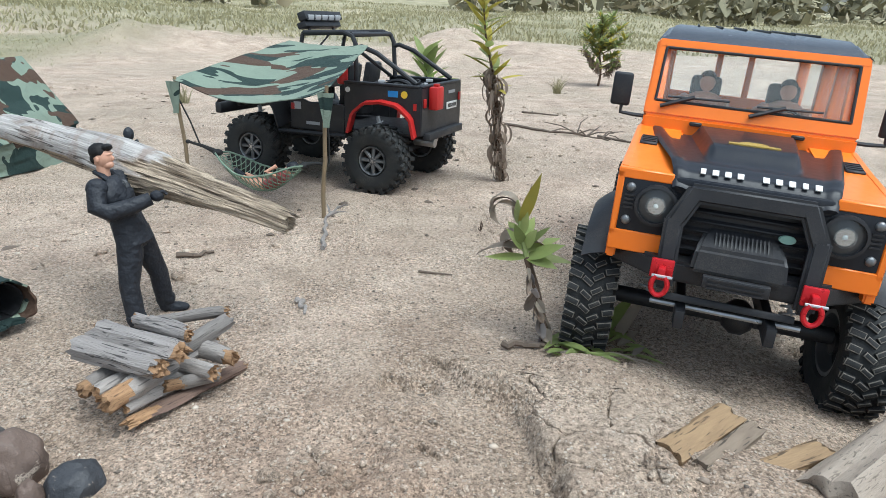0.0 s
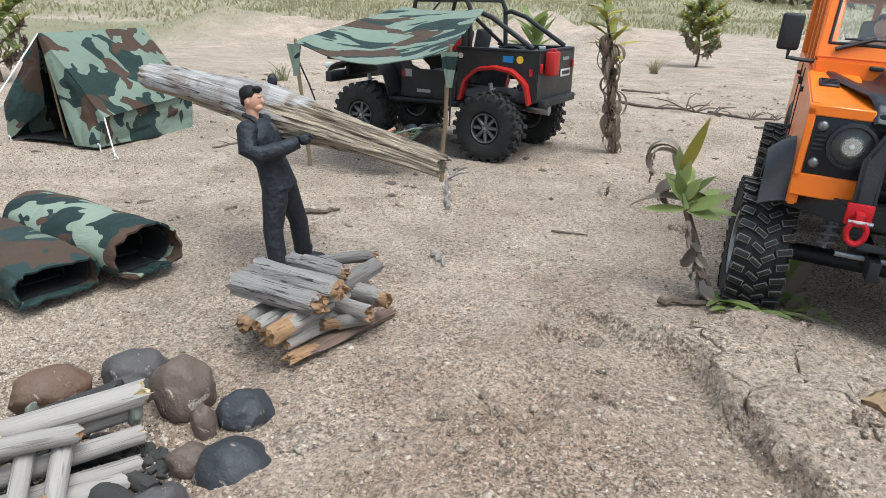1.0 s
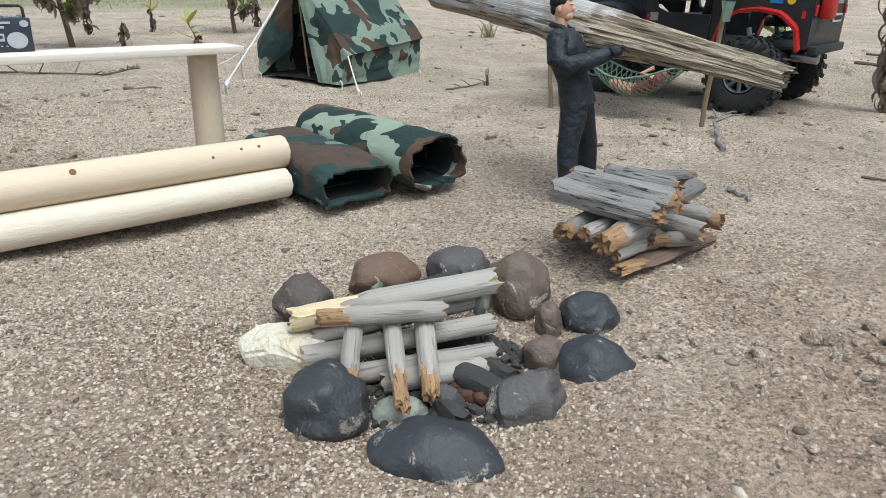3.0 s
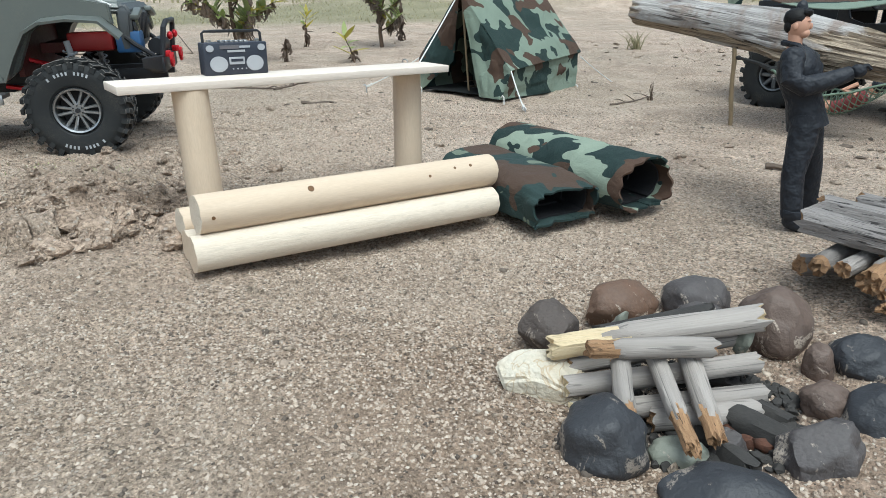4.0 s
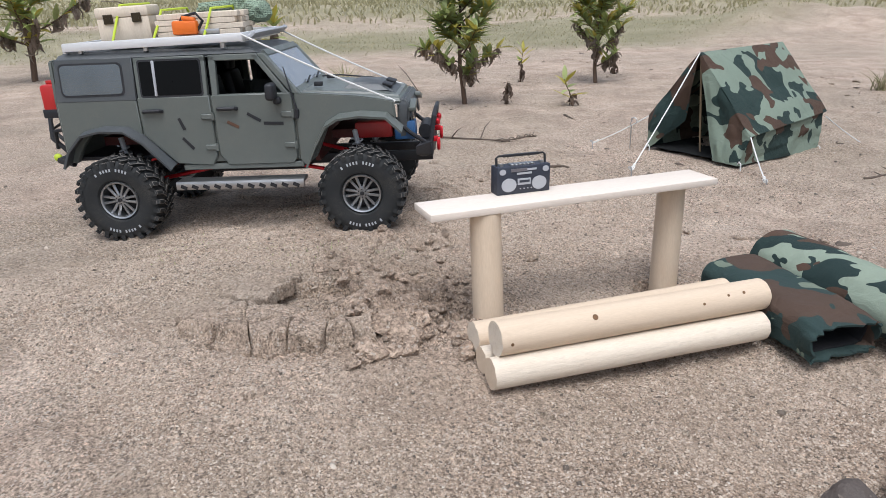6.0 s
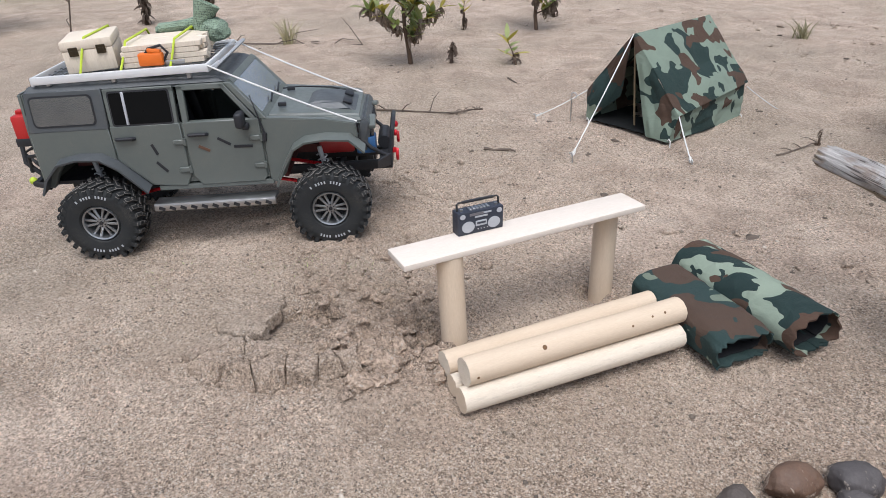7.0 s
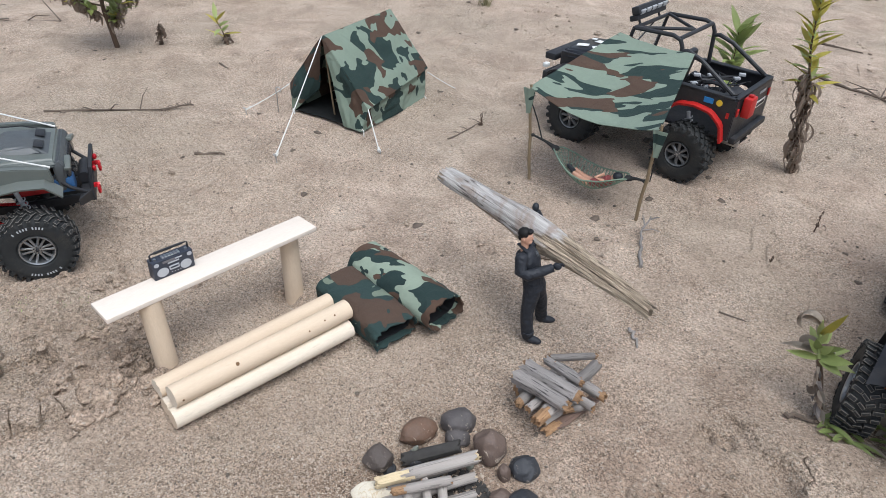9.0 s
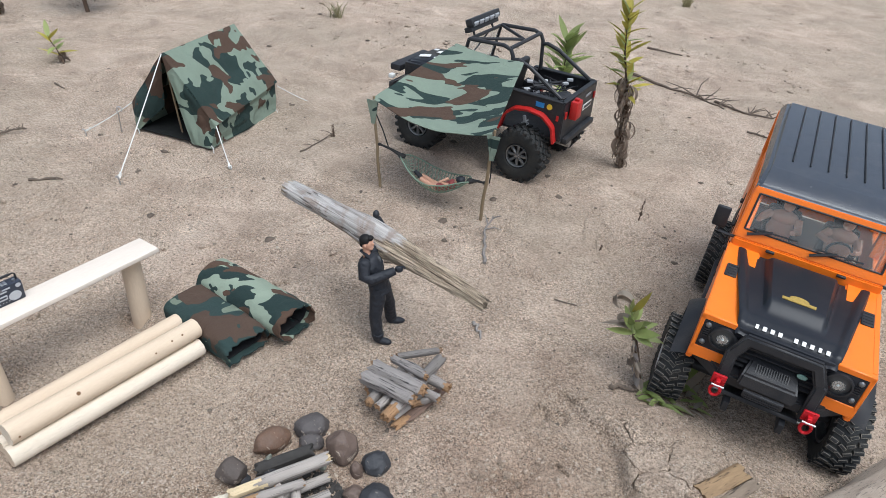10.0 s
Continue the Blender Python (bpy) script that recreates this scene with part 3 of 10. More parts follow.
def ground_height(x, y, whole=False):
    """Height and looseness of the sand. whole: as it was before the crust broke into plates."""
    x, y = np.asarray(x, float), np.asarray(y, float)
    top, low = np.zeros(x.shape), np.full(x.shape, 0.02)
    for px, py, pz in LEVELS:
        w = np.exp(-((x - px) ** 2 + (y - py) ** 2) / (2 * 0.11**2))
        top, low = top + w * pz, low + w
    z = (top - 0.018 * 0.02) / low
    r = np.hypot(x + 0.4, y)
    far = np.clip(r - 3.0, 0, None)
    z = z + 0.030 * np.minimum(far, 40) * step(0, 6, far)
    z = z + layers(x, y, 0.35, 3, 4) * 0.12 * step(1.5, 7, far)
    z = z + 0.004 * layers(x, y, 4.3, 11, 3) + 0.010 * layers(x, y, 1.3, 12, 2) * step(0.6, 2.2, np.hypot(x + 0.5, y - 0.6))
    near = 1 - step(2.0, 4.0, r)
    rough = step(-0.25, 0.5, layers(x, y, 2.6, 31, 2))
    z = z + near * (0.0007 * layers(x, y, 120, 5, 2) + (0.0004 + 0.0015 * rough) * layers(x, y, 42, 6, 3))
    # low sand hummocks behind the camp
    for px, py, h, w in ((-2.15, 4.85, 0.15, 0.32), (-1.72, 5.05, 0.08, 0.26), (-1.20, 5.2, 0.09, 0.22), (0.10, 5.6, 0.19, 0.26), (0.72, 5.2, 0.11, 0.30), (-3.4, 4.6, 0.08, 0.35)):
        z = z + h * np.exp(-((x - px) ** 2 + (y - py) ** 2 * 0.6) / (2 * w * w)) * (1 + 0.25 * layers(x, y, 3.0, 8, 3))
    # small wind-cut scarps on the open sand
    lev = 3.2 * layers(x, y, 2.3, 81, 4, 0.55)
    part_up = lev - np.floor(lev)
    open_sand = step(0.35, 0.7, np.hypot((x + 0.35) / 1.1, y - 0.45)) * (1 - step(1.5, 5, far))
    z = z + 0.006 * open_sand * (step(0.0, 0.055, part_up) - part_up) * step(-0.2, 0.5, layers(x, y, 1.9, 85, 2))
    # wheel rut beside the orange car: a broken crust stands along its edge
    wob = 0.007 * layers(x, y, 30, 41, 3)
    d = (x - np.interp(y, (0.30, 0.381, 0.408, 0.442, 0.478, 0.504, 0.521, 0.542, 0.565), (0.118, 0.096, 0.091, 0.083, 0.075, 0.058, 0.044, 0.027, 0.012))) * 0.85 + 0.7 * wob
    on = step(0.30, 0.37, y) * (1 - step(0.560, 0.580, y + wob))
    low_edge = -(0.0025 + 0.008 * (1 - step(0.44, 0.49, y)))
    crust = step(0, 1, (d - low_edge) / (0.002 - low_edge)) * (1 - step(0.09, 0.20, d)) * on
    z = z + (0.0135 if whole else 0.0135 - 0.0095 * (1 - step(0.050, 0.085, d)) * step(0.395, 0.425, y)) * crust - 0.009 * step(-0.085, -0.012, d) * (1 - step(-0.010, 0.0, d)) * on
    z = z + crust * step(0.0, 0.02, d) * (0.0009 * layers(x, y, 38, 61, 3) + 0.0014 * layers(x, y, 12, 62, 2))
    # finger-deep dents
    for px, py in ((-0.036, 0.527), (-0.009, 0.532)):
        hole = ((x - px) ** 2 / 0.00019 + (y - py) ** 2 / 0.00034) + 18 * wob
        z = z - 0.011 * (1 - step(0.35, 1.3, hole))
    # caked sand by the bench, ending in a cracked lip; a slab of it has broken out
    e = (y - np.interp(x, (-0.990, -0.969, -0.923, -0.880, -0.863, -0.856, -0.834, -0.828, -0.801, -0.79), (0.150, 0.162, 0.187, 0.199, 0.207, 0.226, 0.243, 0.260, 0.276, 0.31))) * 0.8 + 0.55 * wob
    bank = step(-0.0025, 0.003, e) * (1 - step(0.07, 0.17, e)) * step(-1.01, -0.95, x) * (1 - step(-0.81, -0.775, x))
    spot = np.exp(-((x + 0.83) ** 2 / (2 * 0.065**2) + (y - 0.37) ** 2 / (2 * 0.075**2)))
    spot = np.clip(spot + 0.8 * np.exp(-((x + 0.97) ** 2 / (2 * 0.07**2) + (y - 0.52) ** 2 / (2 * 0.09**2))) + 0.7 * np.exp(-((x + 0.95) ** 2 / (2 * 0.05**2) + (y - 0.39) ** 2 / (2 * 0.03**2))), 0, 1)
    z = z + (0.0160 if whole else 0.0160 - 0.0135 * (1 - step(0.045, 0.068, e))) * bank + spot * (0.006 + 0.0095 * layers(x, y, 17, 55, 2) + 0.0075 * layers(x, y, 62, 56, 3))
    slab = np.exp(-((x + 0.995) ** 2 / (2 * 0.030**2) + (y - 0.285) ** 2 / (2 * 0.035**2)))
    z = z + (0.011 * np.clip(1.6 * slab, 0, 1) if whole else 0.002 * slab)
    q = np.hypot((x + 0.915) / 0.047, (y - 0.303) / 0.056) + 11 * wob
    z = z - (0.0 if whole else 0.0170) * (1 - step(0.84, 0.96, q)) * (0.75 + 0.25 * step(-0.90, -0.94, x))
    # dry cracks, each along its own wandering way
    cx, cy = x + 0.0035 * layers(x, y, 62, 43, 3), y + 0.0035 * layers(x, y, 62, 44, 3)
    for wide, deep, pts in CRACKS:
        xs, ys = [p[0] for p in pts], [p[1] for p in pts]
        near_it = (cx > min(xs) - 0.02) & (cx < max(xs) + 0.02) & (cy > min(ys) - 0.02) & (cy < max(ys) + 0.02)
        if near_it.any():
            far_off = np.full(int(near_it.sum()), 9.0)
            ex, ey = cx[near_it], cy[near_it]
            for (ax, ay), (bx, by) in zip(pts, pts[1:]):
                t = np.clip(((ex - ax) * (bx - ax) + (ey - ay) * (by - ay)) / ((bx - ax) ** 2 + (by - ay) ** 2), 0, 1)
                far_off = np.minimum(far_off, np.hypot(ex - ax - t * (bx - ax), ey - ay - t * (by - ay)))
            dip = np.zeros(x.shape)
            dip[near_it] = 1.15 * deep * (1 - step(0.40 * wide, 0.78 * wide, far_off))
            z = z - dip
    # holes where the bench legs were pushed in
    for px, py, w, deep in ((-0.795, 0.385, 0.027, 0.030), (-0.692, 0.606, 0.019, 0.016)):
        z = z - deep * (1 - step(0.5, 1.35, np.hypot(x - px, y - py) / w + 8 * wob))
    crumb_a = np.exp(-((x - 0.17) ** 2 + (y - 0.405) ** 2) / (2 * 0.032**2)) + 0.9 * np.exp(-((x + 0.07) ** 2 + (y - 0.41) ** 2) / (2 * 0.055**2))
    z = z + crumb_a * (0.0075 * layers(x, y, 26, 61, 3) + 0.0035 * layers(x, y, 75, 64, 3))
    # heaped and trodden sand between the fire, the bench and the cars
    lumps = near * step(-0.15, 0.45, layers(x, y, 3.4, 66, 2))
    z = z + 0.0042 * near * layers(x, y, 6.5, 67, 3) + lumps * (0.0030 * layers(x, y, 21, 68, 3) + 0.0011 * layers(x, y, 64, 69, 2))
    # fire hollow
    z = z - 0.006 * np.exp(-((x + 0.329) ** 2 + (y - 0.337) ** 2) / (2 * 0.046**2))
    for px, py in ((-1.055, 0.152), (-0.13, 1.03), (0.16, 1.30)):
        z = z - 0.008 * np.exp(-((x - px) ** 2 + (y - py) ** 2) / (2 * 0.012**2)) * (1 + layers(x, y, 60, 71, 2))
    return z, np.clip(0.6 * crumb_a + spot, 0, 1)


def ground_at(x, y):
    return float(ground_height(np.array([x]), np.array([y]))[0][0])


def spaced(bands, end):
    """Grid lines: each band (from, to, step), and wider and wider gaps outside them."""
    inner = np.concatenate([np.arange(lo, hi, fine) for lo, hi, fine in bands])
    out, s, v = [], bands[-1][2], inner[-1]
    while v < end:
        s *= 1.06
        v += s
        out.append(v)
    back, s, v = [], bands[0][2], inner[0]
    while v > -end:
        s *= 1.06
        v -= s
        back.append(v)
    return np.array(back[::-1] + list(inner) + out)


def build_ground():
    gx = spaced(((-1.25, -1.05, 0.0045), (-1.05, -0.79, 0.0021), (-0.79, -0.06, 0.0042), (-0.06, 0.185, 0.0021), (0.185, 0.42, 0.0045)), 70)
    gy = spaced(((0.06, 0.15, 0.0045), (0.15, 0.575, 0.0021), (0.575, 1.25, 0.0048)), 70)
    x, y = np.meshgrid(gx, gy)
    z, dug = ground_height(x, y)
    nx, ny = len(gx), len(gy)
    idx = np.arange(nx * ny).reshape(ny, nx)
    quads = np.stack([idx[:-1, :-1], idx[:-1, 1:], idx[1:, 1:], idx[1:, :-1]], -1).reshape(-1, 4)
    me = bpy.data.meshes.new("ground")
    me.vertices.add(nx * ny)
    me.vertices.foreach_set("co", np.stack([x, y, z], -1).astype(np.float32).ravel())
    me.loops.add(quads.size)
    me.loops.foreach_set("vertex_index", quads.astype(np.int32).ravel())
    me.polygons.add(len(quads))
    me.polygons.foreach_set("loop_start", np.arange(0, quads.size, 4, dtype=np.int32))
    me.update()
    me.validate()
    patch = layers(x, y, 0.5, 21, 4)
    green = step(3.4, 4.3, -0.72 * x + 0.55 * y + 0.5 * patch) * step(1.6, 2.4, -x + 0.2 * patch) * (1 - step(5.2, 6.2, -0.72 * x + 0.55 * y + 0.4 * patch))
    green = np.maximum(green, step(6.6, 7.9, np.hypot(x, y) + 1.0 * patch))
    # darker sand: a broad patch about the fire, and dug-up damp sand
    near_fire = np.exp(-((x + 0.22) ** 2 / (2 * 0.42**2) + (y - 0.25) ** 2 / (2 * 0.26**2)))
    near_fire = near_fire + 0.7 * np.exp(-((x + 0.39) ** 2 / (2 * 0.11**2) + (y - 0.29) ** 2 / (2 * 0.09**2)))
    darken = np.clip(0.40 * dug + 0.75 * near_fire * (1 + 0.5 * layers(x, y, 3.1, 23, 3)), 0, 1)
    soot = step(0.25, 0.75, np.exp(-((x + 0.329) ** 2 / (2 * 0.048**2) + (y - 0.336) ** 2 / (2 * 0.042**2))) + 0.22 * layers(x, y, 40, 91, 3)) * 0.85
    for name, values in (("green", green), ("dark_sand", darken), ("soot", soot)):
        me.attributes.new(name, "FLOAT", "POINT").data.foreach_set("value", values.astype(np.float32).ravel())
    me.materials.append(SAND)
    me.shade_smooth()
    ob = new("ground", me)
    return tagged(ob, "pale tan coarse sand with ruts, cracks and scattered pebbles", "sand", kind="structure")


def caked_clods(ground):
    """Larger broken lumps of caked sand, each a piece of its own."""
    rng = random.Random(12)
    shapes = []
    for k in range(7):
        tmp = bmesh.new()
        bmesh.ops.create_icosphere(tmp, subdivisions=3, radius=1.0)
        for v in tmp.verts:
            p = v.co.copy()
            for j in range(5):
                way = Vector((math.sin(k * 1.9 + j * 2.3), math.cos(k * 1.1 + j * 1.7), math.sin(k + j * 1.2))).normalized()
                over = p.dot(way) - 0.62
                if over > 0:
                    p -= way * over * 0.9
            v.co = p * 0.007 * (1 + 0.30 * noise.noise(v.co * 2.2 + Vector((k, 2 * k, 0))) + 0.16 * noise.noise(v.co * 5.5 + Vector((k, 2 * k, 3))))
        me = bpy.data.meshes.new("sand_clod")
        tmp.to_mesh(me)
        tmp.free()
        me.attributes.new("dark_sand", "FLOAT", "POINT").data.foreach_set("value", np.full(len(me.vertices), 0.3, dtype=np.float32))
        me.materials.append(SAND)
        me.shade_smooth()
        me.set_sharp_from_angle(angle=radians(34))
        shapes.append(me)
    for cx, cy, wide, count, lo, hi in ((-0.812, 0.300, 0.022, 20, 0.006, 0.0135), (-0.940, 0.372, 0.032, 34, 0.004, 0.0095), (-0.785, 0.345, 0.026, 24, 0.005, 0.012), (-0.865, 0.385, 0.044, 34, 0.004, 0.010), (-0.83, 0.435, 0.030, 16, 0.004, 0.008), (-0.795, 0.270, 0.012, 7, 0.006, 0.010),
                                        (-0.96, 0.50, 0.060, 22, 0.004, 0.009), (0.125, 0.445, 0.026, 10, 0.002, 0.005), (0.150, 0.415, 0.024, 10, 0.003, 0.006), (-0.080, 0.395, 0.024, 8, 0.003, 0.007)):
        for i in range(count):
            x, y = rng.gauss(cx, wide), rng.gauss(cy, wide)
            e = rng.uniform(lo, hi)
            ob = new("sand_clod", shapes[rng.randrange(7)])
            ob.parent = ground
            ob.matrix_basis = pose(x, y, ground_at(x, y) + 0.22 * e, rng.uniform(-20, 20), rng.uniform(-20, 20), rng.uniform(0, 360)) @ Matrix.Diagonal((e / 0.007 * rng.uniform(0.9, 1.3), e / 0.007 * rng.uniform(0.8, 1.1), e / 0.007 * rng.uniform(0.55, 0.85), 1))


def crust_plates(ground):
    """Plates of dried crust with gaps between them, each a piece of its own."""
    for outline, middles in CRUSTS:
        for k, m in enumerate(middles):
            cell = [Vector(p) for p in outline]
            for other in middles:
                if other == m:
                    continue
                a, b = Vector(m), Vector(other)
                away, mid = (b - a).normalized(), (a + b) / 2
                kept = []
                for p, q in zip(cell, cell[1:] + cell[:1]):
                    dp, dq = (p - mid).dot(away) + 0.0007, (q - mid).dot(away) + 0.0007
                    if dp <= 0:
                        kept.append(p)
                    if dp * dq < 0:
                        kept.append(p.lerp(q, dp / (dp - dq)))
                cell = kept
            rim = []
            for p, q in zip(cell, cell[1:] + cell[:1]):
                n = max(1, int((q - p).length / 0.0016))
                rim += [p.lerp(q, i / n) for i in range(n)]
            xy = np.array(rim)
            xy = xy + np.stack([0.0062 * layers(xy[:, 0], xy[:, 1], 50, 143, 4), 0.0062 * layers(xy[:, 0], xy[:, 1], 50, 144, 4)], -1)
            mid = xy.mean(0)
            size = np.hypot(*(xy - mid).T).mean()
            rows = []
            for inset, drop in ((-0.0004, 0.016), (0.0, 0.0045), (0.0, 0.0009), (0.0006, 0.0002), (0.0020, 0.0), (0.3 * size, -0.0003), (0.6 * size, -0.0006), (0.85 * size, -0.0006)):
                ring = mid + (xy - mid) * (1 - inset / size)
                held = mid + (ring - mid) * 0.82
                z = ground_height(held[:, 0], held[:, 1], True)[0] + (-0.0025 if outline[0][0] > -0.5 else 0.0025) - drop + 0.0021 * layers(ring[:, 0], ring[:, 1], 70, 61, 3) + 0.0007 * math.sin(5 * k)
                rows.append(np.column_stack([ring, z]))
            n = len(rim)
            tmp = bmesh.new()
            verts = [[tmp.verts.new(p) for p in row] for row in rows]
            for lo, hi in zip(verts, verts[1:]):
                for i in range(n):
                    tmp.faces.new((lo[i], lo[(i + 1) % n], hi[(i + 1) % n], hi[i]))
            tmp.faces.new(verts[-1])
            me = bpy.data.meshes.new("sand_plate")
            bmesh.ops.recalc_face_normals(tmp, faces=list(tmp.faces))
            tmp.to_mesh(me)
            tmp.free()
            me.attributes.new("dark_sand", "FLOAT", "POINT").data.foreach_set("value", np.full(len(me.vertices), 0.15, dtype=np.float32))
            me.materials.append(SAND)
            me.shade_smooth()
            ob = new("sand_plate", me)
            ob.parent = ground


sand = build_ground()
caked_clods(sand)
crust_plates(sand)


# ---- wheels ----
TURN_Y = Matrix.Rotation(radians(-90), 4, "X")  # z of a turned shape becomes y


def arc_bars(shape, r, y, start, end, count, tall, side):
    """Small raised bars along an arc of a tyre's side: writing too small to read."""
    for i in range(count):
        if i % 5 == 4:
            continue
        a = radians(start + (end - start) * i / (count - 1))
        shape.box((r * math.cos(a), y * side, r * math.sin(a)), (tall, 0.0006, tall * 0.55), (0, -math.degrees(a), 0))


def wheel(car, c, R, W, rim_r, side, rubber=None, rim_mat=None, lugs=26, spokes=6, marks=False, double=True, steer=0.0, edge=None):
    """One wheel under a car: hub > tyre, rim, nuts. side: +1 where its outer face looks along +y."""
    rubber, rim_mat = rubber or TYRE, rim_mat or RIMGREY
    d = R - rim_r
    hub = Shape()
    hub.rod((0, -W * 0.35, 0), (0, W * 0.18, 0), rim_r * 0.34, n=16) if side > 0 else hub.rod((0, W * 0.35, 0), (0, -W * 0.18, 0), rim_r * 0.34, n=16)
    w = part("wheel", hub, BLACK, car, at=c)
    w.rotation_euler = (0, 0, radians(steer))
    t = Shape()
    prof = [(rim_r * 0.97, -0.36 * W), (rim_r + 0.10 * d, -0.47 * W), (rim_r + 0.45 * d, -0.52 * W), (R - 0.28 * d, -0.51 * W), (R - 0.15 * d, -0.44 * W), (R - 0.115 * d, -0.25 * W), (R - 0.11 * d, 0)]
    prof += [(r, -h) for r, h in prof[-2::-1]]
    t.lathe(prof, 56, TURN_Y, closed=True)
    pitch = 2 * math.pi / lugs
    for i in range(lugs):
        for s in (-1, 1):
            a = (i + (0.25 if s > 0 else -0.25)) * pitch
            long_lug = 0.30 * W if i % 2 else 0.24 * W
            deg = -math.degrees(a)
            rr = R - 0.06 * d
            # shoulder block, wrapped over the edge
            yy = s * (0.5 * W - long_lug * 0.42)
            t.lug((rr * math.cos(a), yy, rr * math.sin(a)), (0.13 * d, long_lug, R * pitch * 0.46), (s * 14, deg, s * 7))
            rs = R - (0.20 if i % 2 else 0.25) * d
            t.lug((rs * math.cos(a), s * 0.485 * W, rs * math.sin(a)), (0.22 * d, 0.09 * W, R * pitch * 0.44), (0, deg, 0))
            # centre block
            ac = a + 0.5 * pitch * s * 0.9
            t.lug((rr * math.cos(ac), s * 0.105 * W, rr * math.sin(ac)), (0.13 * d, 0.25 * W, R * pitch * 0.36), (s * 34, -math.degrees(ac), 0))
    part("tyre", t, (rubber, edge or rubber), w)
    if marks:
        for start in (65, 245):
            b = Shape()
            arc_bars(b, rim_r + 0.52 * d, 0.522 * W, start, start + 58, 11, 0.12 * d, side)
            part("lettering", b, GREYPART, w, "small pale raised marks")
    q = Shape()
    o = side
    q.lathe([(rim_r * 0.90, -0.42 * W), (rim_r * 1.02, -0.42 * W), (rim_r * 1.02, 0.40 * W), (rim_r * 0.97, 0.46 * W), (rim_r * 0.90, 0.44 * W), (rim_r * 0.88, 0.30 * W)], 40, (TURN_Y if o > 0 else TURN_Y @ Matrix.Scale(-1, 4, (0, 0, 1))), closed=True)
    yf = 0.30 * W * o
    for i in range(spokes):
        a = 2 * math.pi * i / spokes
        for k in ((-0.20, 0.20) if double else (0,)):
            b0, b1 = a + k * 1.5, a + k
            p0 = Vector((rim_r * 0.26 * math.cos(b0), yf * 1.12, rim_r * 0.26 * math.sin(b0)))
            p1 = Vector((rim_r * 0.93 * math.cos(b1), yf, rim_r * 0.93 * math.sin(b1)))
            q.rod(p0, p1, rim_r * (0.066 if double else 0.13), rim_r * (0.088 if double else 0.15), n=6)
    q.rod((0, yf * 0.5, 0), (0, yf * 1.25, 0), rim_r * 0.30, rim_r * 0.27, n=24, bev=0.0006)
    part("rim", q, rim_mat, w, "grey metal rim with six split spokes" if double else "grey steel rim")
    back = Shape()
    back.rod((0, -0.12 * W * o, 0), (0, 0.02 * W * o, 0), rim_r * 0.86, n=28)
    part("brake_disc", back, BLACK, w)
    nuts = Shape()
    nuts.rod((0, yf * 1.2, 0), (0, yf * 1.42, 0), rim_r * 0.11, n=6)
    for i in range(6):
        a = 2 * math.pi * (i + 0.5) / 6
        nuts.rod((rim_r * 0.21 * math.cos(a), yf * 1.2, rim_r * 0.21 * math.sin(a)), (rim_r * 0.21 * math.cos(a), yf * 1.32, rim_r * 0.21 * math.sin(a)), rim_r * 0.035, n=6)
    part("wheel_nut", nuts, BLACK if double else STEEL, w)
    return w


def spring(car, a, b, r, turns=7, mat=None):
    """Coil-over damper."""
    a, b = Vector(a), Vector(b)
    s = Shape()
    s.rod(a, a.lerp(b, 0.6), r * 0.5, n=8)
    s.rod(a.lerp(b, 0.5), b, r * 0.3, n=8)
    ax = (b - a).normalized()
    e = ax.orthogonal().normalized()
    f = ax.cross(e)
    s.tube([a.lerp(b, 0.15 + 0.8 * i / (turns * 8)) + r * (math.cos(i * math.pi / 4) * e + math.sin(i * math.pi / 4) * f) for i in range(turns * 8 + 1)], r * 0.16, 5)
    part("shock_absorber", s, mat or GREYPART, car)


def rounded(x0, x1, z0, z1, r):
    """A rectangle with rounded corners."""
    out = []
    for cx, cz, a0 in ((x1 - r, z1 - r, 0), (x0 + r, z1 - r, 90), (x0 + r, z0 + r, 180), (x1 - r, z0 + r, 270)):
        for k in range(5):
            a = radians(a0 + 22.5 * k)
            out.append((cx + r * math.cos(a), cz + r * math.sin(a)))
    return out


def wheel_arch(x, z, r, n=9):
    """Points of an arch over a wheel, from front to rear."""
    return [(x + r * math.cos(math.pi * i / (n - 1)), z + r * math.sin(math.pi * i / (n - 1))) for i in range(n)]


